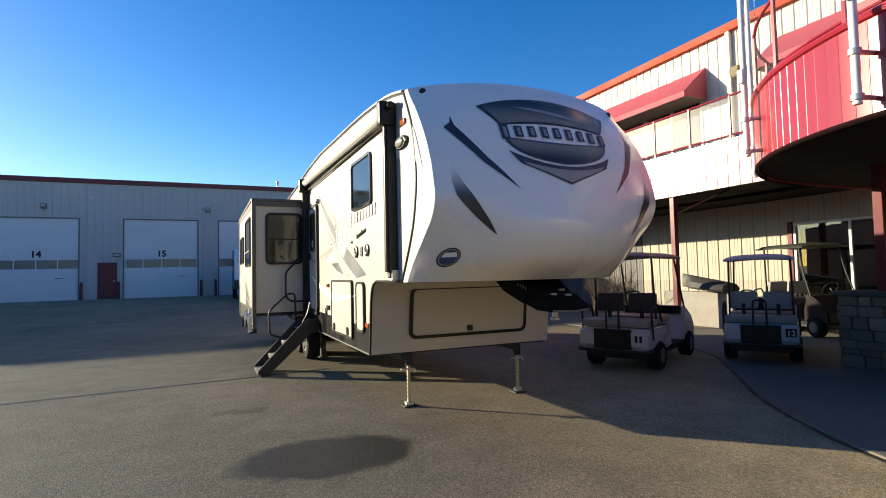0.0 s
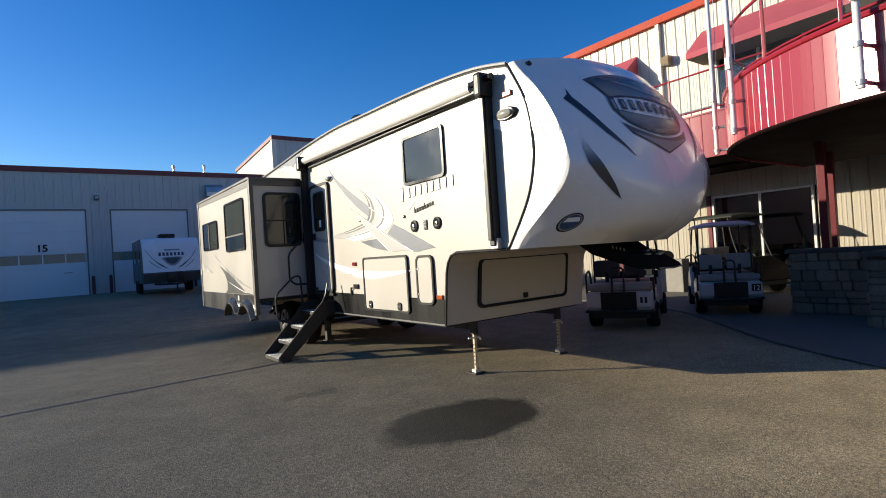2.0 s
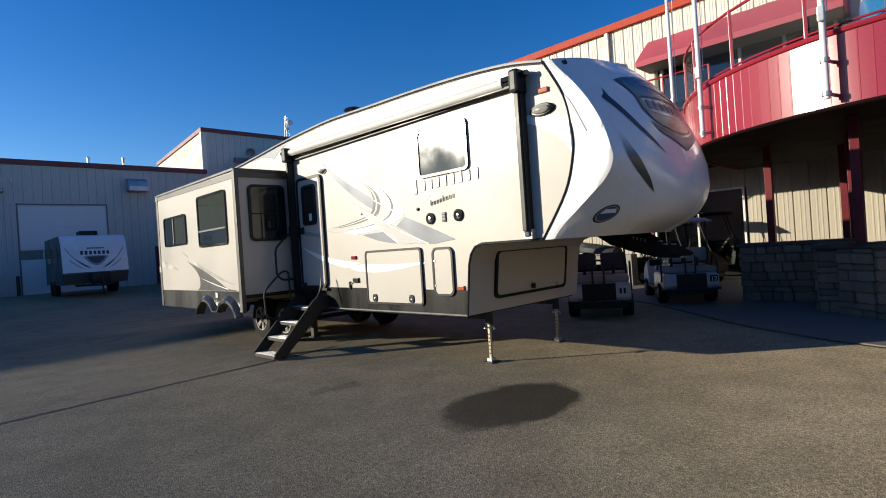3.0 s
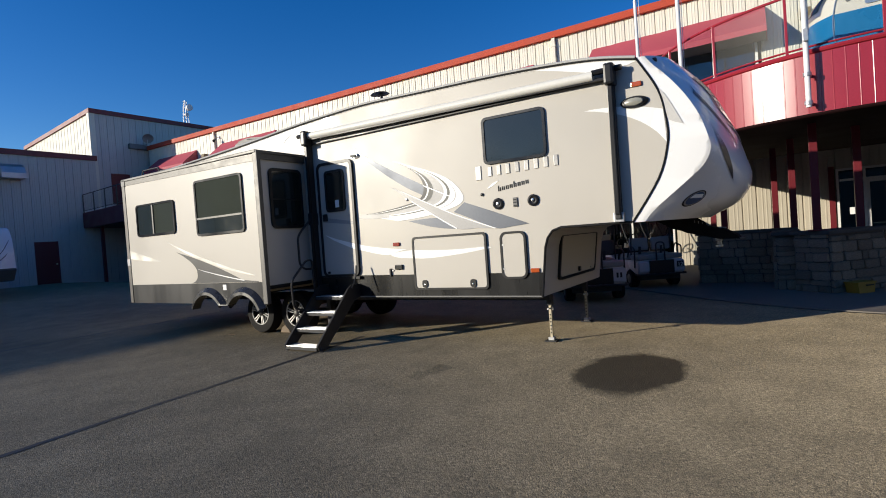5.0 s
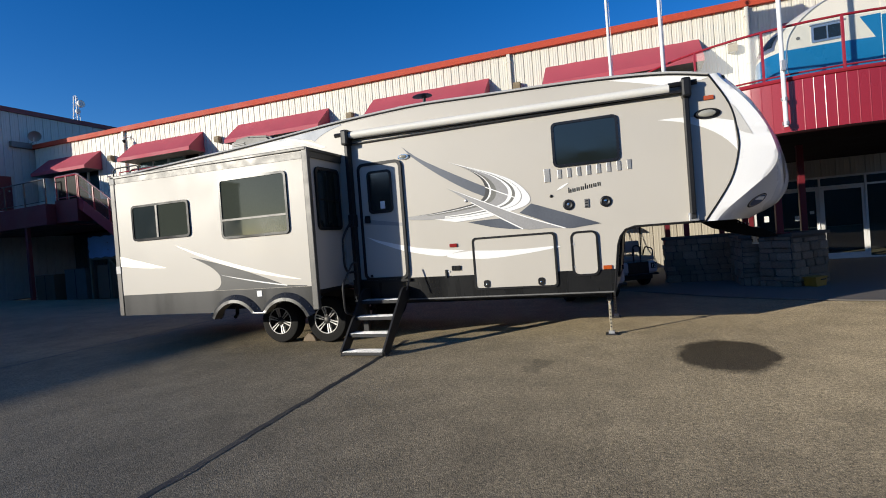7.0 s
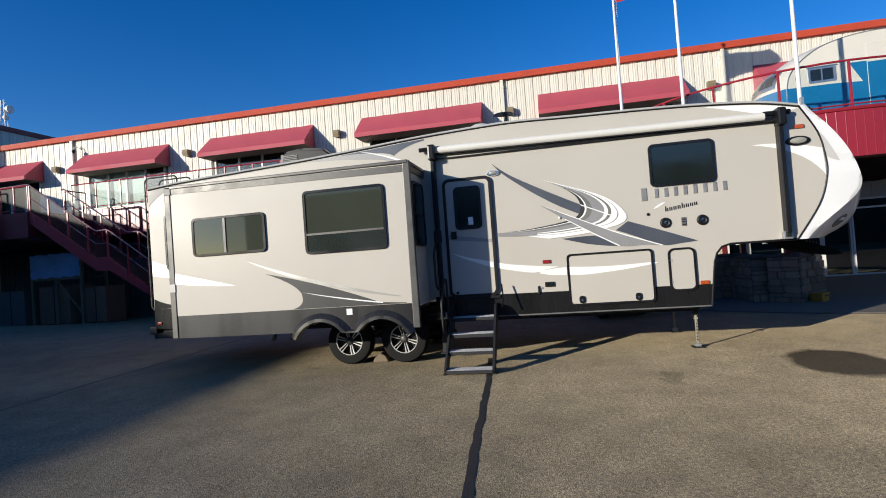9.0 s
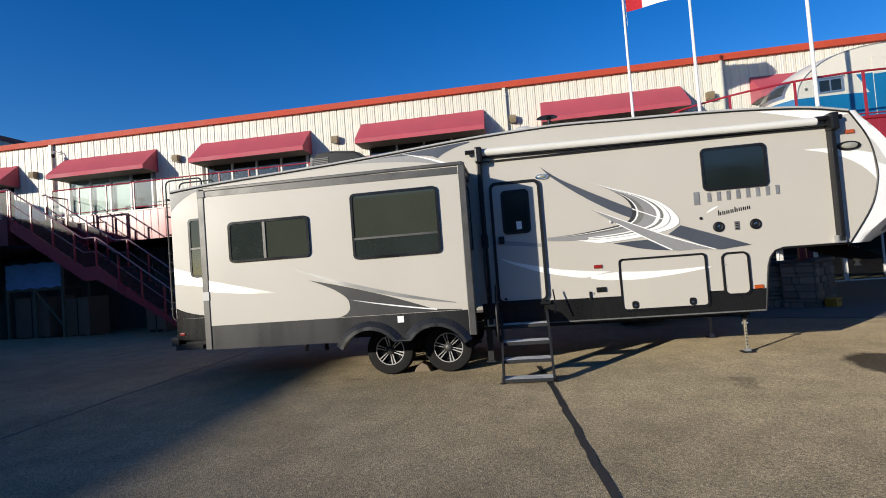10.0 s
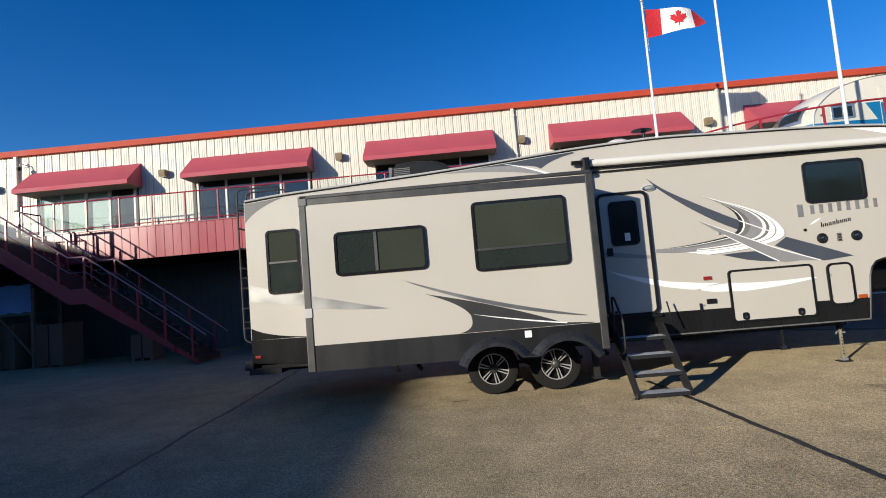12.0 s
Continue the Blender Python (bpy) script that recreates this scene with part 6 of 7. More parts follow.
# rounded terrace over the entrance
TC, TR, TZ0, TZ1 = Vector((11.1, 1.6)), 4.15, 3.12, 4.13
terrace = thing("terrace", "rounded crimson terrace over the entrance with glass railing", "terrace", kind="structure")
angs = [90 + 180 * i / 76 for i in range(77)]
rim = [(TC.x + TR * math.cos(radians(a)), TC.y + TR * math.sin(radians(a))) for a in angs]
inner_plan = [(WX - 0.05, TC.y + TR - 0.05)] + [(TC.x + (TR - 0.05) * math.cos(radians(a)), TC.y + (TR - 0.05) * math.sin(radians(a))) for a in angs] + [(WX - 0.05, TC.y - TR + 0.05)]
part("slab", fill(bmesh.new(), inner_plan, TZ0 + 0.03, TZ1 - 0.06, "z"), MAROON, terrace, "maroon terrace slab, darkened for the shade beneath")
PANS = 76
for i in range(PANS):
    a0, a1 = 90 + 180 * i / PANS, 90 + 180 * (i + 1) / PANS
    prow = [(a0, TR - 0.03), (a0, TR), (a0 + 0.09, TR + 0.003), (a0 + 0.19, TR + 0.003), (a0 + 0.28, TR)]
    prow += [(a0 + 0.28 + (a1 - a0 - 0.28) * k / 2, TR) for k in (1, 2)] + [(a1, TR - 0.03)]
    part("panel", prism(bmesh.new(), [(TC.x + q * math.cos(radians(a)), TC.y + q * math.sin(radians(a))) for a, q in prow], TZ0, TZ1, "z"), CRIMSON, terrace, smooth=True, flat_angle=0.3)
for y in (TC.y + TR,):
    for k in range(10):
        a = 11.1 + (BX + 1.7 - 11.1) * k / 10
        b = 11.1 + (BX + 1.7 - 11.1) * (k + 1) / 10
        part("panel", boxed(a + 0.006, b - 0.006, y - 0.03, y, TZ0, TZ1), CRIMSON, terrace)
part("cap_trim", tube(bmesh.new(), [(x, y, TZ1 + 0.02) for x, y in rim], 0.045, 8), CRIMSON, terrace, smooth=True)
part("edge_trim", tube(bmesh.new(), [(x, y, TZ0) for x, y in rim], 0.03, 6), MAROON, terrace, smooth=True)
ri = [(TC.x + (TR - 0.05) * math.cos(radians(a)), TC.y + (TR - 0.05) * math.sin(radians(a))) for a in angs]
rail_run(terrace, ri, TZ1, 1.04, 1.3)

# columns under the terrace
for x, y in ((10.36, 4.2), (10.36, 2.84), (11.9, 3.18), (12.03, 4.58), (8.33, 2.53), (9.58, 1.77), (9.2, -0.4)):
    foot = 1.17 if x == 8.33 else 0.02       # one column stands on the end pier
    c = thing("column", "square crimson steel column under the terrace", "column", "terrace columns", at=(x, y, foot))
    part("shaft", boxed(-0.065, 0.065, -0.065, 0.065, 0, TZ0 + 0.04 - foot, 0.006), SHADE_RED, c)
    part("base_plate", boxed(-0.15, 0.15, -0.15, 0.15, 0, 0.02), SHADE_RED, c)

c = thing("column", "square crimson steel column under the balcony edge", "column", at=(12.52, 10.05, 0.02))
part("shaft", boxed(-0.07, 0.07, -0.07, 0.07, 0, BZ0 - 0.02, 0.006), SHADE_RED, c)
part("base_plate", boxed(-0.15, 0.15, -0.15, 0.15, 0, 0.02), SHADE_RED, c)
part("brace", tube(bmesh.new(), [(0, -0.06, BZ0 - 0.5), (0.25, -1.5, BZ0 - 0.02)], 0.028, 4), MAROON, c)

# flagpoles fixed to the terrace edge
for x, y, z0, h in ((9.8, 5.78, 3.2, 6.3), (8.0, 4.62, 3.2, 6.3), (6.86, 2.62, 3.22, 6.3)):
    fp = thing("flagpole", "tall white tapered flagpole clamped to the terrace edge", "flagpole", "flagpoles", at=(x, y, z0))
    part("pole", tube(bmesh.new(), [(0, 0, 0), (0, 0, 2.5), (0, 0, h)], [0.042, 0.041, 0.026], 14), POLE_WHITE, fp, smooth=True)
    part("rope", tube(bmesh.new(), [(0.07, -0.05, 1.2), (0.13, -0.06, 3.5), (0.06, -0.05, h - 0.3)], 0.006, 5), FLAG_WHITE, fp)
    part("finial", lathe(bmesh.new(), [(0.02, h - 0.02), (0.05, h + 0.02), (0.055, h + 0.05), (0.035, h + 0.09), (0.005, h + 0.105)], (0, 0, 0), "z", 12), STEEL, fp, smooth=True)
    part("cleat", boxed(-0.09, -0.05, -0.04, 0.04, 1.05, 1.25, 0.01), STEEL, fp)
    to = (Vector((TC.x, TC.y)) - Vector((x, y))).normalized() * 0.28
    for z in (0.04, 0.5):
        part("clamp", lathe(bmesh.new(), [(0.06, z), (0.06, z + 0.06)], (0, 0, 0), "z", 14), STEEL, fp, "steel clamp", smooth=True)
        part("bracket", tube(bmesh.new(), [(0, 0, z + 0.035), (to.x, to.y, z + 0.035)], 0.025, 6), STEEL, fp)

# flag: red bars and a white field with a leaf, waving
flag = thing("flag", "red and white national flag with a maple leaf, waving", "flag", at=(9.84, 5.7, 8.42))


def flag_pt(s, t):
    """s along the fly 0..1, t up the hoist 0..1; the free end curls together."""
    curl = max(0.0, s - 0.72) / 0.28
    low = 0.3 * s + 0.06 * math.sin(6 * s) * s + 0.1 * curl
    top = 0.88 - 0.1 * s - 0.3 * curl * curl
    wave = 0.1 * math.sin(7.5 * s + 1.2 * t) * (0.25 + s)
    return Vector((0.1 * s + wave * 0.9 + 0.12 * curl * t, -1.85 * s + wave * 0.2, low + (top - low) * t))


for nm, s0, s1, m in (("red_bar", 0.0, 0.25, FLAG_RED), ("white_field", 0.25, 0.75, FLAG_WHITE), ("red_bar", 0.75, 1.0, FLAG_RED)):
    bm = bmesh.new()
    g = [[bm.verts.new(flag_pt(s0 + (s1 - s0) * i / 8, j / 8)) for j in range(9)] for i in range(9)]
    for i in range(8):
        for j in range(8):
            bm.faces.new((g[i][j], g[i + 1][j], g[i + 1][j + 1], g[i][j + 1]))
    part(nm, bm, m, flag, smooth=True)
leaf = [(0, -0.45), (0.03, -0.2), (0.22, -0.24), (0.18, -0.14), (0.42, 0.06), (0.36, 0.1), (0.4, 0.26), (0.26, 0.22), (0.22, 0.28), (0.1, 0.14), (0.14, 0.42), (0.07, 0.38), (0, 0.5)]
leaf = leaf + [(-x, y) for x, y in leaf[-2:0:-1]]
for side in (-0.012, 0.012):
    bm = bmesh.new()
    fill(bm, leaf, 0, 1, "y")
    bmesh.ops.delete(bm, geom=[v for v in bm.verts if v.co.y > 0.5], context="VERTS")
    for _ in range(3):
        bmesh.ops.subdivide_edges(bm, edges=[e for e in bm.edges if e.calc_length() > 0.08], cuts=1)
        bmesh.ops.triangulate(bm, faces=[fc for fc in bm.faces if len(fc.verts) > 3])
    for v in bm.verts:
        p = flag_pt(0.5 + v.co.x * 0.5 * 0.62, 0.5 + v.co.z * 0.8)
        v.co = p + Vector((side, side * 0.3, 0))
    part("leaf_emblem", bm, FLAG_RED, flag)
part("halyard", tube(bmesh.new(), [flag_pt(0, 0) + Vector((0.0, 0.0, -0.4)), flag_pt(0, 1) + Vector((0, 0, 0.3))], 0.008, 5), FLAG_WHITE, flag)

# stair from the upper landing to the yard
stair = thing("staircase", "dark crimson steel outdoor staircase with a half-way landing", "staircase", kind="structure")
ST_X0, ST_X1 = 9.9, 11.3
prof = [(19.6, 0.1), (22.9, 2.5), (23.4, 2.5), (26.15, 4.4)]


def stair_z(y):
    return float(np.interp(y, [p[0] for p in prof], [p[1] for p in prof]))


for x in (ST_X0, ST_X1):
    bm = bmesh.new()
    fill(bm, [(y, z + 0.06) for y, z in prof] + [(y, max(ground_z(x, y), z - 0.4)) for y, z in prof[::-1]], x - 0.03, x + 0.03)
    part("stringer", bm, CRIMSON, stair, "crimson steel stringer")
    pts = [(y, z + 1.0) for y, z in prof]
    part("top_rail", tube(bmesh.new(), rounded([(x, pts[0][0] - 0.25, pts[0][1] - 0.2)] + [(x, y, z) for y, z in pts] + [(x, 26.25 if x > 10.5 else 27.4, 5.37)], 0.1), 0.026, 8), RAILSTEEL, stair, "worn steel handrail", smooth=True)
    part("mid_rail", tube(bmesh.new(), [(x, y, z - 0.45) for y, z in pts], 0.018, 6), RAILSTEEL, stair, smooth=True)
    for (ya, za), (yb, zb) in ((prof[0], prof[1]), (prof[2], prof[3])):
        g = part("glass_panel", fill(bmesh.new(), [(ya + 0.1, za + 0.2), (yb - 0.1, zb + 0.1), (yb - 0.1, zb + 0.92), (ya + 0.1, za + 1.02)], x - 0.004, x + 0.004), RAILGLASS, stair)
        g.visible_shadow = False
    for k in range(9):
        y = 19.75 + 6.35 * k / 8
        part("post", boxed(x - 0.025, x + 0.025, y - 0.025, y + 0.025, stair_z(y), stair_z(y) + 0.97), CRIMSON, stair)
for a, b in ((prof[0], prof[1]), (prof[2], prof[3])):
    n = 13
    for k in range(n):
        y0 = a[0] + (b[0] - a[0]) * k / n
        z = a[1] + (b[1] - a[1]) * (k + 1) / n
        part("tread", boxed(ST_X0 + 0.03, ST_X1 - 0.03, y0, y0 + 0.3, z - 0.04, z), STAIRDARK, stair)
        part("riser", boxed(ST_X0 + 0.03, ST_X1 - 0.03, y0 + 0.004, y0 + 0.02, z - (b[1] - a[1]) / n, z - 0.041), STAIRDARK, stair)
part("half_landing", boxed(ST_X0 + 0.03, ST_X1 - 0.03, 22.9, 23.4, 2.42, 2.5), STAIRDARK, stair)
part("upper_landing", boxed(ST_X0 - 0.08, BX - 0.02, 26.16, 27.42, 3.5, 4.4), DARKRED_TRIM, stair, "dark crimson landing deck")
rail_run(stair, [(ST_X0, 26.18), (ST_X0, 27.4)], 4.38, 0.97, 0.75)
rail_run(stair, [(ST_X1 + 0.05, 26.2), (12.3, 26.2)], 4.38, 0.97, 0.75)
rail_run(stair, [(9.5, 27.46), (10.3, 35.1)], 4.28, 1.0, 1.6, material=SLIDETRIM)
for x, y in ((10.4, 33.5), (9.8, 29.2)):
    part("support_post", boxed(x - 0.07, x + 0.07, y - 0.07, y + 0.07, ground_z(x, y), 2.36 if y < 25 else 3.5), DARKRED_TRIM, stair)

# stored goods under the deck
def crate(x, y, sx, sy, sz, material, label, z=None):
    z = ground_z(x, y) if z is None else z
    c = thing("crate", label, "crate", "stored crates under the deck", at=(x, y, z))
    part("box", boxed(-sx / 2, sx / 2, -sy / 2, sy / 2, 0.1, sz, 0.01), material, c)
    for k in (-1, 0, 1):
        part("skid", boxed(-sx / 2, sx / 2, k * sy * 0.4 - 0.05, k * sy * 0.4 + 0.05, 0, 0.1), WOOD, c)
    part("band", boxed(-sx / 2 - 0.004, sx / 2 + 0.004, -0.02, 0.02, 0.1, sz + 0.004), BLACK, c)
    part("lid", boxed(-sx / 2 - 0.015, sx / 2 + 0.015, -sy / 2 - 0.015, sy / 2 + 0.015, sz, sz + 0.03), material, c)


crate(12.9, 28.0, 1.2, 1.5, 1.6, CARDBOARD, "tall brown crate on skids")
crate(13.0, 26.2, 1.0, 1.0, 1.5, CARDBOARD, "brown crate on skids beside a rack")
crate(12.9, 30.2, 1.2, 1.4, 1.5, DULLWRAP, "grey wrapped crate on skids")
crate(12.9, 32.4, 1.1, 1.3, 1.3, CARDBOARD, "brown crate on skids near the corner")
crate(13.0, 23.0, 0.7, 0.8, 0.9, CARDBOARD, "small brown crate behind the stair")
rack = thing("storage_rack", "timber storage rack with a blue tarpaulin", "rack", at=(12.6, 27.4, ground_z(12.6, 27.4)))
for x in (-0.5, 0.7):
    for y in (-1.0, 0.2, 1.4):
        part("upright", boxed(x - 0.045, x + 0.045, y - 0.045, y + 0.045, 0, 2.75), WOOD, rack)
for z in (1.95, 2.7):
    for x in (-0.5, 0.7):
        part("beam", boxed(x - 0.04, x + 0.04, -1.05, 1.45, z - 0.1, z), WOOD, rack)
bm = bmesh.new()
g = [[bm.verts.new((-0.56 - 0.02 * math.sin(9 * j + i), -1.0 + 2.4 * i / 12, 1.95 + 0.95 * j / 6 + 0.03 * math.sin(i * 2.1))) for j in range(7)] for i in range(13)]
for i in range(12):
    for j in range(6):
        bm.faces.new((g[i][j], g[i + 1][j], g[i + 1][j + 1], g[i][j + 1]))
part("tarpaulin", bm, TARP, rack, "blue tarpaulin hung on the rack", smooth=True)
bm = bmesh.new()
tube(bm, [(-0.5, -0.95, 0.5), (-0.5, 0.15, 1.8)], 0.04, 6)
part("brace", bm, WOOD, rack)

# dish and lattice mast
dish = thing("satellite_dish", "grey satellite dish on a wall arm", "satellite dish", at=(13.9, TY - 0.06, 8.35))
bm = bmesh.new()
lathe(bm, [(0.02, 0.0), (0.2, 0.03), (0.3, 0.08), (0.3, 0.095), (0.2, 0.045), (0.02, 0.02)], (0, 0, 0), "z", 24)
bmesh.ops.transform(bm, matrix=pose(0, -0.55, 0.4, 125, 0, -20), verts=bm.verts[:])
part("bowl", bm, MIDGREY, dish, smooth=True)
part("arm", tube(bmesh.new(), rounded([(0, 0, 0), (0, -0.45, 0.05), (0, -0.5, 0.35)], 0.1), 0.03, 8), STEEL, dish)
part("box", boxed(-0.9, 0.1, -0.2, 0, -0.25, 0.05, 0.02), GREYTRIM, dish)
mast = thing("lattice_mast", "small lattice radio mast with two drum dishes", "mast", at=(17.95, 37.0, 10.17))
for k in range(3):
    a = 2 * math.pi * k / 3
    part("leg", tube(bmesh.new(), [(0.25 * math.cos(a), 0.25 * math.sin(a), 0), (0.1 * math.cos(a), 0.1 * math.sin(a), 2.0)], 0.02, 6), STEEL, mast)
    for j in range(5):
        b = 2 * math.pi * (k + 1) / 3
        r0, r1 = 0.25 - 0.03 * j, 0.25 - 0.03 * (j + 1)
        part("lacing", tube(bmesh.new(), [(r0 * math.cos(a), r0 * math.sin(a), 0.4 * j), (r1 * math.cos(b), r1 * math.sin(b), 0.4 * j + 0.4)], 0.012, 5), STEEL, mast)
part("drum", lathe(bmesh.new(), [(0.22, 0), (0.22, 0.15), (0.1, 0.2)], (0.15, -0.3, 1.5), "y", 14), FRAME_WHITE, mast, smooth=True)
part("drum", lathe(bmesh.new(), [(0.14, 0), (0.14, 0.12), (0.05, 0.16)], (-0.05, -0.25, 1.0), "y", 12), FRAME_WHITE, mast, smooth=True)

# ---- entrance glazing ----
def storefront(name, y0, y1, z1, stops, leaves, label, x=LX - 0.04, transom=0.0):
    """Aluminium glazing between y0 and y1: posts at the stops, door leaves in the bays named."""
    s = thing(name, label, "glass door", kind="structure", at=(x, y0, 0.02))
    w = y1 - y0
    bm = bmesh.new()
    ring(bm, [(0, 0), (w, 0), (w, z1), (0, z1)], [(0.06, 0.05), (w - 0.06, 0.05), (w - 0.06, z1 - 0.06), (0.06, z1 - 0.06)], -0.05, 0.07, "x")
    part("frame", bm, FRAME_WHITE, s, "white aluminium frame")
    edges = [0.06] + [p - y0 for p in stops] + [w - 0.06]
    for p in edges[1:-1]:
        part("mullion", boxed(-0.045, 0.06, p - 0.03, p + 0.03, 0.05, z1 - 0.06), FRAME_WHITE, s)
    for k, (a, b) in enumerate(zip(edges, edges[1:])):
        a, b = a + 0.03, b - 0.03
        top = transom or z1 - 0.06
        if transom:
            part("transom", boxed(-0.04, 0.05, a, b, transom - 0.03, transom + 0.03), FRAME_WHITE, s)
            part("pane", boxed(0.0, 0.008, a, b, transom + 0.03, z1 - 0.06), PANE_DARK, s).visible_shadow = False
            top = transom - 0.03
        if k in leaves:
            bm = bmesh.new()
            ring(bm, [(a + 0.006, 0.012), (b - 0.006, 0.012), (b - 0.006, top - 0.006), (a + 0.006, top - 0.006)], [(a + 0.085, 0.19), (b - 0.085, 0.19), (b - 0.085, top - 0.08), (a + 0.085, top - 0.08)], -0.03, 0.02, "x")
            leaf = part("door_leaf", bm, FRAME_WHITE, s, "white aluminium door leaf")
            part("pane", boxed(-0.008, 0.0, a + 0.08, b - 0.08, 0.18, top - 0.07), PANE_DARK, leaf).visible_shadow = False
            part("push_bar", tube(bmesh.new(), [(0.05, a + 0.06, 1.06), (0.05, b - 0.06, 1.06)], 0.018, 6), ALU, leaf)
            hy = b - 0.045 if k % 2 else a + 0.045
            part("pull_handle", tube(bmesh.new(), rounded([(-0.03, hy, 0.98), (-0.09, hy, 0.98), (-0.09, hy, 1.32), (-0.03, hy, 1.32)], 0.03), 0.014, 6), ALU, leaf)
        else:
            part("pane", boxed(0.0, 0.008, a, b, 0.05, top), PANE_DARK, s).visible_shadow = False
    return s


front = storefront("door_4", -2.4, 1.66, 2.7, (-1.5, -0.25, 1.0), (1, 2), "white-framed glass entrance doors under the terrace", transom=2.36)
for y, z, wd, ht, material in ((2.76, 1.4, 0.24, 0.17, DECALWHITE), (2.39, 1.56, 0.12, 0.1, CURTAIN), (3.7, 1.45, 0.14, 0.2, DECALWHITE)):
    part("notice", boxed(-0.016, -0.012, y - wd / 2, y + wd / 2, z - ht / 2, z + ht / 2), material, front, "paper notice on the glass")
storefront("door_5", 6.12, 8.9, 2.78, (7.5,), (), "white-framed glazed side entrance")
storefront("door_6", -7.48, -2.42, 2.7, (-6.2, -4.95, -3.7), (), "white-framed shopfront glazing under the terrace", transom=2.36)
tagged(part("trim_entrance", boxed(LX - 0.1, LX - 0.03, 1.7, 1.84, 0.02, 2.8), SHADE_RED), "dark red jamb beside the entrance doors", "trim", kind="structure")
tagged(part("trim_side_entrance", boxed(LX - 0.1, LX - 0.03, 8.94, 9.06, 0.02, 2.84), SHADE_RED), "dark red jamb beside the side entrance", "trim", kind="structure")

# ---- stone walls at the entrance ----
cube = bpy.data.meshes.new("stone")
bm = bmesh.new()
bmesh.ops.create_cube(bm, size=1)
bmesh.ops.bevel(bm, geom=bm.edges[:], offset=0.085, segments=1, affect="EDGES")
for v in bm.verts:
    v.co += Vector((0.03 * math.sin(31 * v.co.y + 17 * v.co.z), 0.0, 0.04 * math.sin(23 * v.co.x + 5 * v.co.y)))
bm.to_mesh(cube)
bm.free()
cube.materials.append(STONE)


def stone_face(parent, a, b, h, rnd, thick=0.07):
    """Courses of cut stones on a vertical face from a to b in the thing's own plan."""
    a, b = Vector(a), Vector(b)
    d = b - a
    L = d.length
    ang = math.atan2(d.y, d.x)
    z = 0.0
    while z < h - 0.05:
        ch = min(rnd.choice((0.1, 0.13, 0.17, 0.2)), h - z)
        s = 0.0
        while s < L - 0.02:
            w = min(rnd.uniform(0.14, 0.46), L - s)
            if L - s - w < 0.12:
                w = L - s
            o = new("stone", cube)
            o.parent = parent
            m = a + d * ((s + w / 2) / L)
            o.location = (m.x, m.y, z + ch / 2)
            o.rotation_euler = (radians(rnd.uniform(-3, 3)), radians(rnd.uniform(-1, 1)), ang + radians(rnd.uniform(-2.5, 2.5)))
            o.scale = (w - 0.015, thick + rnd.uniform(-0.03, 0.06), ch - 0.012)
            s += w
        z += ch


def stone_pier(x0, x1, y0, y1, h, seed, label, turn=0.0):
    rnd = random.Random(seed)
    cx, cy = (x0 + x1) / 2, (y0 + y1) / 2
    p = thing("stone_pier", label, "stone wall", "entrance stonework", at=(cx, cy, 0.02))
    p.rotation_euler = (0, 0, radians(turn))
    hx, hy = (x1 - x0) / 2, (y1 - y0) / 2
    part("core", boxed(-hx, hx, -hy, hy, 0, h), MORTAR, p)
    for a, b in (((-hx, -hy), (-hx, hy)), ((-hx, hy), (hx, hy)), ((hx, -hy), (-hx, -hy)), ((hx, hy), (hx, -hy))):
        stone_face(p, a, b, h, rnd)
    part("capstone", boxed(-hx - 0.07, hx + 0.07, -hy - 0.07, hy + 0.07, h, h + 0.07, 0.012), CAPSTONE, p)


stone_pier(8.227, 9.527, 1.845, 2.525, 1.08, 4, "stout end pier of brown cut stone with a dark cap", -43)
stone_pier(10.2, 10.6, 2.85, 4.75, 1.12, 9, "low wall of grey cut stone with a dark cap")
stone_pier(8.8, 10.2, 2.83, 3.2, 1.08, 12, "short return wall of grey cut stone")

yb = thing("planter_box", "yellow plastic box beside the stone pier", "box", at=(8.31, 1.95, 0.022))
yb.rotation_euler = (0, 0, radians(46))
bm = bmesh.new()
prism(bm, [(-0.17, 0), (0.17, 0), (0.2, 0.18), (-0.2, 0.18)], -0.12, 0.12, "x")
part("tub", bm, YELLOW, yb)
part("rim", boxed(-0.135, 0.135, -0.215, 0.215, 0.17, 0.2, 0.006), YELLOW, yb)
part("mark_bar", boxed(-0.14, -0.118, -0.14, 0.02, 0.125, 0.15), BLACK, yb, "plain dark bar of printing on the tub")


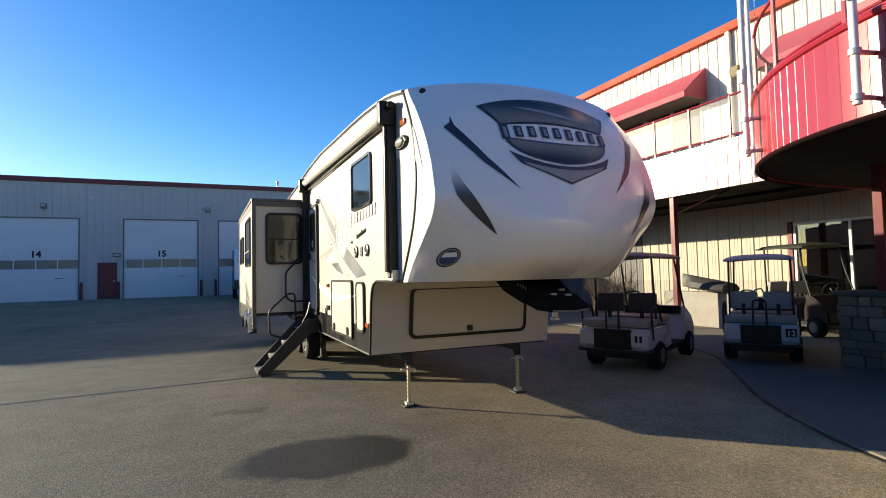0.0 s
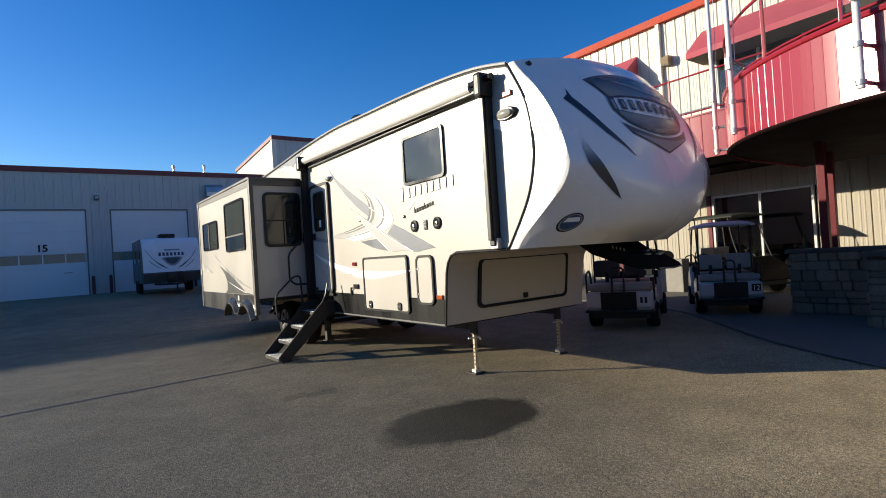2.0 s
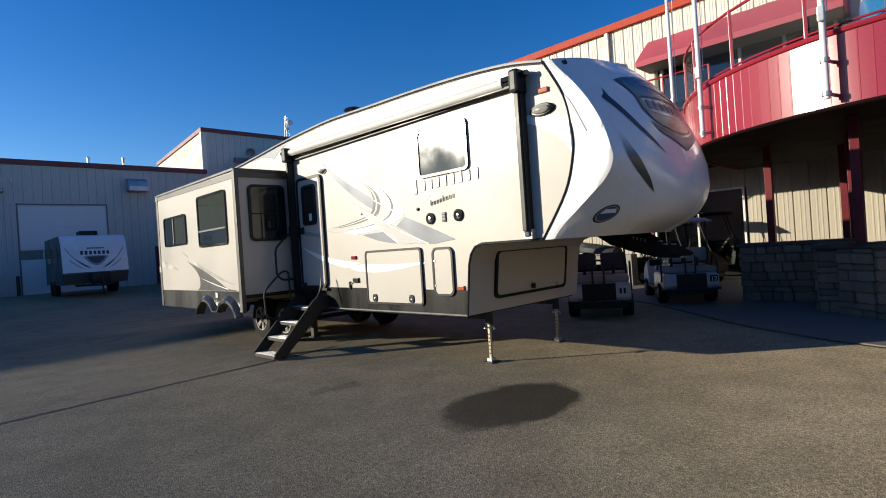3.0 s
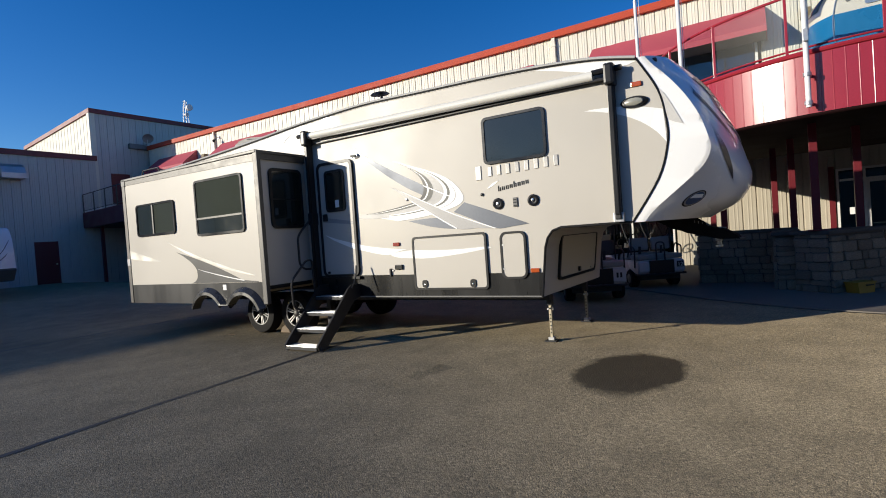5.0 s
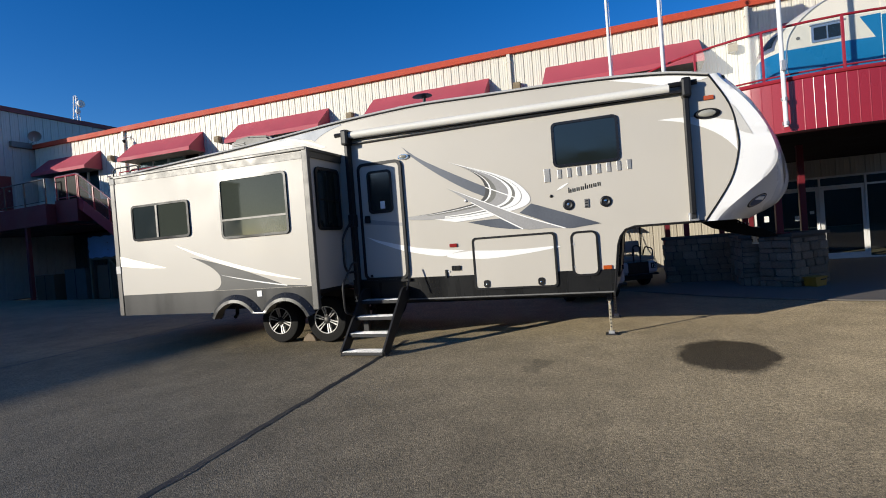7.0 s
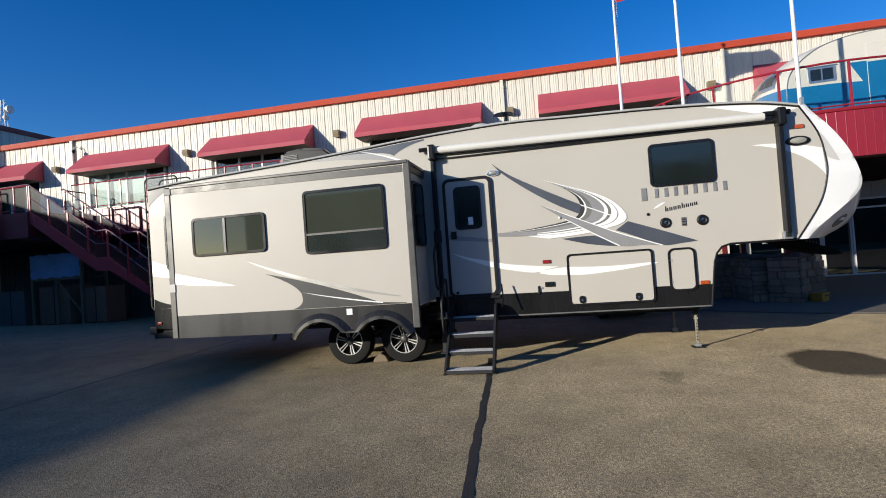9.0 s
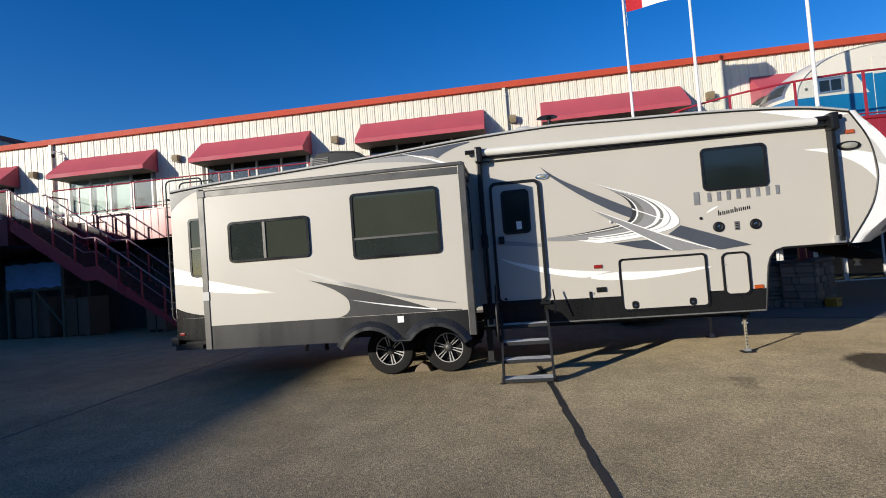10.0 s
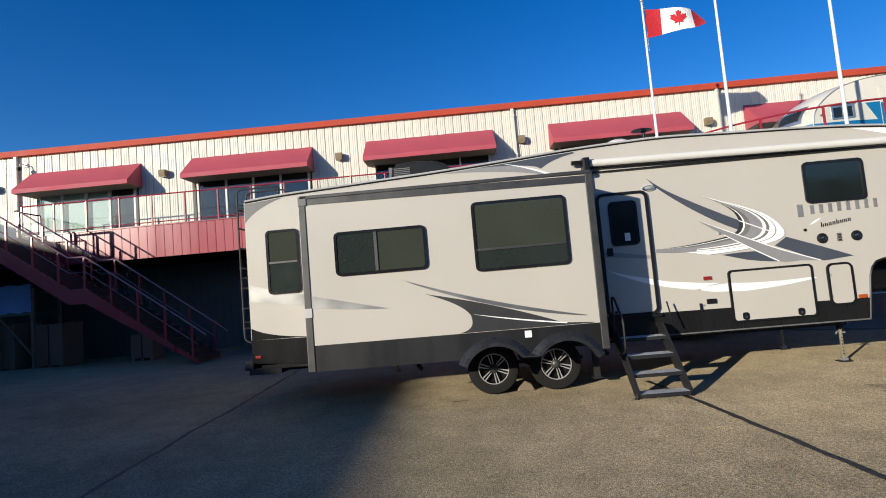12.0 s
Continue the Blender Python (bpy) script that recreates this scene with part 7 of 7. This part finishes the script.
# ---- golf carts ----
def golf_cart(base, heading, body, seat, canopy, label, number="", back=None, size=1.0, top=1.9):
    """Own axes: +y ahead from the rear axle, z up."""
    c = thing("golf_cart", label, "golf cart", "golf carts by the entrance", at=base)
    c.rotation_euler = (0, 0, radians(heading - 90))
    c.scale = (size, size, size)
    W = 0.56
    part("chassis", boxed(-W + 0.08, W - 0.08, -0.45, 2.05, 0.2, 0.3), BLACKMETAL, c)
    bm = bmesh.new()
    prism(bm, [(-0.52, 0.34), (-0.55, 0.5), (-0.5, 0.68), (0.62, 0.68), (0.66, 0.3), (0.28, 0.3), (0.2, 0.44), (0.0, 0.5), (-0.2, 0.44), (-0.28, 0.34)], -W, W)
    bmesh.ops.bevel(bm, geom=bm.edges[:], offset=0.03, segments=2, affect="EDGES")
    part("rear_body", bm, body, c, smooth=True)
    part("rear_panel", boxed(-0.3, 0.3, -0.585, -0.53, 0.36, 0.67, 0.01), BLACK, c, "black ribbed panel between the tail corners")
    part("bumper", tube(bmesh.new(), rounded([(-0.56, -0.35, 0.34), (-0.56, -0.64, 0.34), (0.56, -0.64, 0.34), (0.56, -0.35, 0.34)], 0.08), 0.025, 8), BLACKMETAL, c, smooth=True)
    part("floor", boxed(-W, W, 0.62, 1.55, 0.28, 0.33), BLACK, c)
    bm = bmesh.new()
    prism(bm, [(1.38, 0.3), (1.42, 0.62), (1.5, 0.9), (1.62, 0.92), (1.95, 0.72), (2.12, 0.58), (2.15, 0.34), (2.02, 0.3), (1.95, 0.44), (1.72, 0.5), (1.5, 0.42), (1.45, 0.3)], -W, W)
    bmesh.ops.bevel(bm, geom=bm.edges[:], offset=0.03, segments=2, affect="EDGES")
    part("front_cowl", bm, body, c, smooth=True)
    part("dash", boxed(-W + 0.05, W - 0.05, 1.4, 1.5, 0.78, 0.93, 0.02), BLACK, c)
    part("seat_cushion", boxed(-0.52, 0.52, 0.2, 0.72, 0.7, 0.83, 0.04), seat, c, smooth=True)
    part("rear_cushion", boxed(-0.54, 0.54, -0.5, 0.02, 0.69, 0.81, 0.04), seat, c, smooth=True)
    for s in (-1, 1):
        bm = box(bmesh.new(), -0.23, 0.23, -0.05, 0.05, 0, 0.32, 0.045)
        bmesh.ops.transform(bm, matrix=pose(s * 0.27, 0.1, 0.9, -8, 0, 0), verts=bm.verts[:])
        part("backrest", bm, back or seat, c, smooth=True)
        part("back_strut", boxed(s * 0.27 - 0.03, s * 0.27 + 0.03, 0.05, 0.08, 0.75, 1.0), BLACKMETAL, c)
        bm = bmesh.new()
        tube(bm, rounded([(s * 0.57, -0.35, 0.5), (s * 0.57, -0.4, 0.98), (s * 0.57, -0.05, 1.05), (s * 0.57, 0.1, 0.75)], 0.1), 0.018, 8)
        part("hip_rail", bm, BLACKMETAL, c, smooth=True)
        part("rear_post", tube(bmesh.new(), [(s * 0.5, 0.05, 0.7), (s * 0.48, -0.02, top - 0.08)], 0.018, 8), BLACKMETAL, c)
        part("front_post", tube(bmesh.new(), rounded([(s * 0.53, 1.62, 0.85), (s * 0.5, 1.35, 1.5), (s * 0.48, 1.22, top - 0.08)], 0.2), 0.018, 8), BLACKMETAL, c, smooth=True)
        part("tail_corner", boxed(s * 0.42 - 0.13, s * 0.42 + 0.13, -0.578, -0.52, 0.4, 0.64, 0.02), body, c)
    part("grab_hoop", tube(bmesh.new(), rounded([(-0.1, -0.55, 0.35), (-0.1, -0.52, 1.1), (0.1, -0.52, 1.1), (0.1, -0.55, 0.35)], 0.08), 0.018, 8), BLACKMETAL, c, smooth=True)
    bm = bmesh.new()
    g = []
    for i in range(13):
        y = -0.28 + 1.72 * i / 12
        row = []
        for j in range(13):
            u = -1 + 2 * j / 12
            e = max(abs(u), abs(-1 + 2 * i / 12)) ** 6
            row.append(bm.verts.new((0.55 * u, y, top - 0.03 * u * u - 0.06 * e)))
        g.append(row)
    under = [[bm.verts.new((v.co.x * 0.98, v.co.y, v.co.z - 0.035)) for v in r] for r in g]
    for k in (g, under):
        for i in range(12):
            for j in range(12):
                bm.faces.new((k[i][j], k[i + 1][j], k[i + 1][j + 1], k[i][j + 1]))
    for i in range(12):
        for j in (0, 12):
            bm.faces.new((g[i][j], g[i + 1][j], under[i + 1][j], under[i][j]))
            bm.faces.new((g[j][i], g[j][i + 1], under[j][i + 1], under[j][i]))
    part("canopy", bm, canopy, c, smooth=True)
    ring_pts = [(-0.27 + 0.18 * math.cos(2 * math.pi * k / 18), 1.18 + 0.1 * math.sin(2 * math.pi * k / 18), 1.05 + 0.15 * math.sin(2 * math.pi * k / 18)) for k in range(18)]
    sw = part("steering_wheel", tube(bmesh.new(), ring_pts, 0.016, 6, loop=True), BLACK, c, smooth=True)
    part("column", tube(bmesh.new(), [(-0.27, 1.18, 1.05), (-0.27, 1.5, 0.75)], 0.022, 6), BLACK, sw)
    part("windscreen", boxed(-0.46, 0.46, 1.4, 1.41, 0.98, 1.4), RAILGLASS, c)
    for y in (0.0, 1.72):
        for s in (-1, 1):
            x = s * 0.5
            t = part("tyre", lathe(bmesh.new(), [(0.12, -0.1), (0.2, -0.1), (0.225, -0.07), (0.225, 0.07), (0.2, 0.1), (0.12, 0.1)], (x, y, 0.225), "x", 22), RUBBER, c, smooth=True)
            part("hub_cap", lathe(bmesh.new(), [(0.13, s * 0.08), (0.12, s * 0.1), (0.05, s * 0.115)] if s > 0 else [(0.05, -0.115), (0.12, -0.1), (0.13, -0.08)], (x, y, 0.225), "x", 16), GREYTRIM, t, smooth=True)
    if not number:
        for k in range(2):
            part("mark_bar", boxed(0.36 + 0.07 * k, 0.4 + 0.07 * k, -0.582, -0.578, 0.48, 0.58), BLACK, c, "plain dark bar of a cart mark")
    if number:
        txt = bpy.data.curves.new("number", "FONT")
        txt.body, txt.size, txt.align_x, txt.extrude = number, 0.13, "CENTER", 0.002
        o = new("number", txt)
        me = bpy.data.meshes.new_from_object(o.evaluated_get(bpy.context.evaluated_depsgraph_get()))
        bpy.data.objects.remove(o)
        me.materials.clear()
        me.materials.append(DECALWHITE)
        nmb = new("number", me)
        nmb.parent, nmb.matrix_basis = c, pose(0.44, -0.588, 0.505, 90, 0, 0)
        tagged(nmb, "white cart number " + number)
        part("number_plate", boxed(0.36, 0.52, -0.584, -0.578, 0.485, 0.625), BLACK, c, "small black number plate")
    return c


golf_cart((7.33, 6.47, 0.02), 27, CART_WHITE, CART_SEAT, CART_ROOF_DARK, "white golf cart with cream seats, dark backrests and a brown canopy", back=CART_DARK)
golf_cart((9.71, 5.74, 0.024), 33, CART_WHITE, CART_SEAT, CART_ROOF, "white golf cart numbered twelve, cream seats, grey canopy", "12", size=0.96)
golf_cart((14.46, 8.4, 0.024), -112, CART_RED, CART_DARK, OLIVE_CANOPY, "dark maroon golf cart with tan backrests and an olive canopy", back=CART_SEAT, top=2.14)

# barrier along the wall, and a dark shape added for a wall shadow
cv = thing("shadow_stand_in", "dark covered shape standing in for a shadow on the wall", "boat", at=(13.45, 9.9, 0.022))
bm = bmesh.new()
rows = []
for i in range(13):
    t = i / 12
    y = -0.75 + 1.5 * t
    hw, top, bot = 0.42 * math.sin(math.pi * min(1, 0.15 + t)) ** 0.5 + 0.05, 1.2 + 0.26 * t, 1.02 + 0.12 * t
    rows.append([bm.verts.new((hw * math.cos(a), y, bot + (top - bot) * max(0, math.sin(a)) - (0.06 if math.sin(a) < -0.1 else 0.0))) for a in [radians(-90 + 30 * k) for k in range(12)]])
for r, s in zip(rows, rows[1:]):
    for k in range(12):
        bm.faces.new((r[k], r[(k + 1) % 12], s[(k + 1) % 12], s[k]))
bm.faces.new(rows[0])
bm.faces.new(rows[-1][::-1])
part("cover", bm, SHADOW_SHAPE, cv, smooth=True)
blk = thing("barrier_block", "long white-painted concrete barrier against the wall", "barrier", at=(13.5, 9.95, 0.022))
part("block", boxed(-0.2, 0.2, -1.3, 1.3, 0, 0.95, 0.03), BARRIER, blk)
part("lifting_eye", tube(bmesh.new(), rounded([(0, -0.08, 0.95), (0, -0.08, 1.02), (0, 0.08, 1.02), (0, 0.08, 0.95)], 0.04), 0.012, 6), STEEL, blk)


def bare_shrub(x, y, h, seed):
    rnd = random.Random(seed)
    s = thing("bare_shrub", "leafless brown shrub beside the wall", "shrub", "bare shrubs", at=(x, y, 0.02))
    bm = bmesh.new()
    def grow(p, d, l, r, depth):
        q = p + d * l
        mid = p.lerp(q, 0.5) + Vector((rnd.uniform(-1, 1), rnd.uniform(-1, 1), 0)) * l * 0.06
        tube(bm, [p, mid, q], [r, r * 0.8, r * 0.6], 4)
        if depth:
            for _ in range(3):
                e = (d + Vector((rnd.uniform(-1, 1), rnd.uniform(-1, 1), rnd.uniform(-0.2, 0.7))) * 0.65).normalized()
                grow(p.lerp(q, rnd.uniform(0.5, 1)), e, l * rnd.uniform(0.55, 0.75), r * 0.6, depth - 1)
    for _ in range(8):
        d = Vector((rnd.uniform(-0.5, 0.5), rnd.uniform(-0.5, 0.5), 1)).normalized()
        grow(Vector((rnd.uniform(-0.15, 0.15), rnd.uniform(-0.15, 0.15), 0)), d, h * 0.42, 0.016, 3)
    part("twigs", bm, TWIG, s)


bare_shrub(12.6, 12.4, 1.9, 2)
bare_shrub(12.7, 13.6, 1.7, 5)

# ---- second travel trailer, parked at the workshop ----
tt = thing("travel_trailer", "white-fronted travel trailer parked at the workshop", "travel trailer", at=(3.45, 28.0, 0.55))
bm = bmesh.new()
prof2 = [(0.0, 1.0), (0.02, 0.85), (0.3, 0.55), (0.5, 0.5), (4.6, 0.5), (4.6, 2.6), (0.75, 2.6), (0.5, 2.52), (0.2, 2.1)]
prism(bm, prof2, -1.2, 1.2)
tt.rotation_euler = (0, 0, radians(-1))
part("body", bm, CHARCOAL, tt, "dark grey side walls")
bm = bmesh.new()
fr = [(-0.012, 1.0), (0.19, 2.1), (0.49, 2.53), (0.75, 2.615)]
rows = [[bm.verts.new((x, y - 0.1 * (1 - (x / 1.2) ** 2), z)) for x in [-1.21 + 2.42 * k / 10 for k in range(11)]] for y, z in curve(fr, 4)]
for r, s in zip(rows, rows[1:]):
    for k in range(10):
        bm.faces.new((r[k], r[k + 1], s[k + 1], s[k]))
part("front_cap", bm, WHITE, tt, "white moulded front", smooth=True)
bm = bmesh.new()
prism(bm, [(-0.02, 0.98), (-0.1, 0.95), (0.25, 0.52), (0.3, 0.55)], -1.19, 1.19)
part("rock_guard", bm, GREYTRIM, tt, "dark stone guard")
nose = curve(fr, 4)


def nose_decal(name, pts, material, lift, label):
    """A sticker that follows the curved front; its outline is in (x, z)."""
    bm = bmesh.new()
    fill(bm, pts, 0, 1, "y")
    bmesh.ops.delete(bm, geom=[v for v in bm.verts if v.co.y > 0.5], context="VERTS")
    for _ in range(3):
        bmesh.ops.subdivide_edges(bm, edges=[e for e in bm.edges if e.calc_length() > 0.12], cuts=1)
        bmesh.ops.triangulate(bm, faces=[fc for fc in bm.faces if len(fc.verts) > 3])
    for v in bm.verts:
        y = float(np.interp(v.co.z, [p[1] for p in nose], [p[0] for p in nose]))
        v.co.y = y - 0.1 * (1 - (v.co.x / 1.2) ** 2) - lift
    part(name, bm, material, tt, label)


for s in (-1, 1):
    nose_decal("decal", curve([(s * 1.12, 2.12), (s * 0.86, 1.68), (s * 0.46, 1.27), (s * 0.2, 1.16)], 4) + curve([(s * 0.42, 1.33), (s * 0.78, 1.62), (s * 1.02, 1.98)], 4), SLATE, 0.012, "grey swoosh decal")
    nose_decal("decal", curve([(s * 1.0, 1.6), (s * 0.7, 1.33), (s * 0.4, 1.12)], 4) + [(s * 0.62, 1.22), (s * 0.9, 1.45)], MIDGREY, 0.012, "pale grey swoosh decal")
nose_decal("decal", curve([(-0.46, 1.66), (-0.26, 1.4), (0.0, 1.27), (0.26, 1.4), (0.46, 1.66)], 4) + [(0.3, 1.7), (-0.3, 1.7)], MIDGREY, 0.012, "grey shield decal")
nose_decal("decal", curve([(-0.34, 1.64), (-0.2, 1.45), (0.0, 1.35), (0.2, 1.45), (0.34, 1.64)], 4) + [(0.2, 1.66), (-0.2, 1.66)], CAPSLATE, 0.016, "dark heart of the shield decal")
for k in range(7):
    nose_decal("name_bar", [(-0.56 + 0.16 * k, 1.75), (-0.46 + 0.16 * k, 1.75), (-0.46 + 0.16 * k, 1.92 - 0.004 * k), (-0.56 + 0.16 * k, 1.92 - 0.004 * k)], CAPSLATE, 0.014, "plain bar of the maker's mark")
for k in range(8):
    nose_decal("name_bar", [(-0.3 + 0.08 * k, 1.99), (-0.24 + 0.08 * k, 1.99), (-0.24 + 0.08 * k, 2.06), (-0.3 + 0.08 * k, 2.06)], SLATE, 0.014, "plain bar of the brand mark")
part("ac_unit", boxed(-0.35, 0.35, 1.2, 2.0, 2.6, 2.85, 0.05), BLACK, tt, "black rooftop unit")
bm = bmesh.new()
tube(bm, [(-0.7, 0.5, 0.45), (0, -1.2, 0.45)], 0.05, 6)
tube(bm, [(0.7, 0.5, 0.45), (0, -1.2, 0.45)], 0.05, 6)
part("drawbar", bm, BLACKMETAL, tt)
part("jack", tube(bmesh.new(), [(0, -1.0, 0.0), (0, -1.0, 0.9)], 0.035, 8), BLACKMETAL, tt)
part("gas_cover", boxed(-0.35, 0.35, -0.75, -0.3, 0.5, 1.0, 0.06), BLACK, tt, smooth=True)
for x in (-1.12, 1.12):
    for y in (2.4, 3.25):
        t = part("tyre", lathe(bmesh.new(), [(0.2, -0.09), (0.33, -0.09), (0.35, -0.05), (0.35, 0.05), (0.33, 0.09), (0.2, 0.09)], (x, y, 0.35), "x", 20), RUBBER, tt, smooth=True)
for y0, y1 in ((1.2, 1.9), (2.9, 3.8)):
    part("window", boxed(-1.215, -1.2, y0, y1, 1.5, 2.1, 0.005), TINTED, tt)

# ---- vintage trailer on the terrace ----
vt = thing("vintage_trailer", "cream and teal vintage travel trailer on the terrace", "travel trailer", at=(9.80, 2.55, 3.96))
vt.rotation_euler = (0, 0, radians(175))
# own axes: x across (near side at +1.0), y along from nose to tail
VEDGE = curve([(0.62, 0.46), (0.55, 0.8), (0.56, 1.2), (0.66, 1.55), (0.97, 1.88), (1.4, 2.12), (2.05, 2.26), (2.9, 2.27), (3.8, 2.15), (4.45, 1.8), (4.75, 1.3), (4.78, 0.8), (4.7, 0.46)], 4)


def vt_point(s, u):
    """Edge point s carried inwards to the share u of the half width, with the nose and roof bulging."""
    y, z = VEDGE[s]
    k = 1 - abs(u) ** 2.6
    front = max(0.0, min(1.0, (2.0 - y) / 1.4))
    back = max(0.0, min(1.0, (y - 3.6) / 1.1))
    roof = max(0.0, min(1.0, (z - 1.6) / 0.5))
    return Vector((u, y - 0.48 * k * front + 0.3 * k * back, z + 0.07 * k * roof))


def vt_loft(sel, us, lift=0.0):
    bm = bmesh.new()
    grid = [[bm.verts.new(vt_point(s, u)) for u in us] for s in sel]
    for a, b in zip(grid, grid[1:]):
        for i in range(len(us) - 1):
            bm.faces.new((a[i], a[i + 1], b[i + 1], b[i]))
    bmesh.ops.recalc_face_normals(bm, faces=bm.faces[:])
    if lift:
        bm.normal_update()
        ref = Vector((0, 2.6, 1.2))
        for v in bm.verts:
            n = v.normal if v.normal.dot(v.co - ref) > 0 else -v.normal
            v.co += n * lift
    return bm


us = [-1 + i / 8 for i in range(17)]
bm = vt_loft(range(len(VEDGE)), us)
for x in (-1, 1):
    vs = [bm.verts.new((x, y, z)) for y, z in VEDGE]
    for t in tessellate_polygon([[Vector((x, y, z)) for y, z in VEDGE]]):
        bm.faces.new([vs[i] for i in t])
bmesh.ops.remove_doubles(bm, verts=bm.verts[:], dist=0.0005)
bmesh.ops.recalc_face_normals(bm, faces=bm.faces[:])
part("body", bm, CREAM_ALU, vt, "cream aluminium body", smooth=True)
low = [i for i, (y, z) in enumerate(VEDGE) if z < 1.21 and y < 2]
part("nose_paint", vt_loft(low, us, 0.006), TEAL, vt, "teal painted nose panel", smooth=True)
for s in (-1, 1):
    bm = bmesh.new()
    fill(bm, [(0.62, 0.5), (0.56, 0.8), (0.57, 1.19), (1.5, 1.17), (2.12, 1.13), (1.87, 1.6), (4.55, 1.57), (4.76, 1.2), (4.76, 0.8), (4.68, 0.5)], *sorted((s * 1.0, s * 1.006)))
    part("side_paint", bm, TEAL, vt, "teal painted side panel")
    for a, b in ((1.02, 1.59), (2.75, 3.5)):
        bm = bmesh.new()
        ring(bm, rrect(a, b, 1.24, 1.6, 0.03, 2), rrect(a + 0.045, b - 0.045, 1.285, 1.555, 0.02, 2), *sorted((s * 1.0, s * 1.02)))
        w = part("window", bm, ALU, vt)
        part("pane", boxed(*sorted((s * 0.995, s * 1.009)), a + 0.04, b - 0.04, 1.28, 1.56), TINTED, w)
        part("mullion", boxed(*sorted((s * 1.0, s * 1.018)), (a + b) / 2 - 0.012, (a + b) / 2 + 0.012, 1.285, 1.555), ALU, w)
        part("drip_rail", boxed(*sorted((s * 1.0, s * 1.035)), a - 0.03, b + 0.03, 1.605, 1.63, 0.004), ALU, w)
    door = part("door", boxed(*sorted((s * 1.004, s * 1.014)), 2.22, 2.66, 0.55, 1.98, 0.01), CREAM_ALU, vt, "cream entry door")
    part("door_paint", boxed(*sorted((s * 1.01, s * 1.017)), 2.23, 2.65, 0.56, 1.56), TEAL, door)
    prof = [(0.036, s * 1.0), (0.036, s * 1.012)]
    part("porthole", lathe(bmesh.new(), prof if s > 0 else prof[::-1], (0, 0.78, 1.4), "x", 14), GREYTRIM, vt)
    part("seam", tube(bmesh.new(), [(s * 1.002, y, z) for y, z in VEDGE], 0.012, 6), ALU, vt)
fw = [i for i, (y, z) in enumerate(VEDGE) if 1.24 < z < 1.75 and y < 2]
frame_w = part("front_window", vt_loft(fw, [-0.8 + 0.1 * i for i in range(17)], 0.012), ALU, vt, smooth=True)
part("pane", vt_loft(fw[1:-1], [-0.74 + 1.48 * i / 16 for i in range(17)], 0.02), TINTED, frame_w, smooth=True)
for s in (-1, 1):
    part("tyre", lathe(bmesh.new(), [(0.18, -0.08), (0.3, -0.08), (0.32, 0.0), (0.3, 0.08), (0.18, 0.08)], (s * 0.9, 2.9, 0.43), "x", 18), RUBBER, vt, smooth=True)
part("drawbar", tube(bmesh.new(), [(0, 0.4, 0.5), (0, -0.5, 0.5)], 0.04, 6), BLACKMETAL, vt)
part("jockey_stand", tube(bmesh.new(), [(0, -0.45, 0.11), (0, -0.45, 0.5)], 0.035, 6), BLACKMETAL, vt)
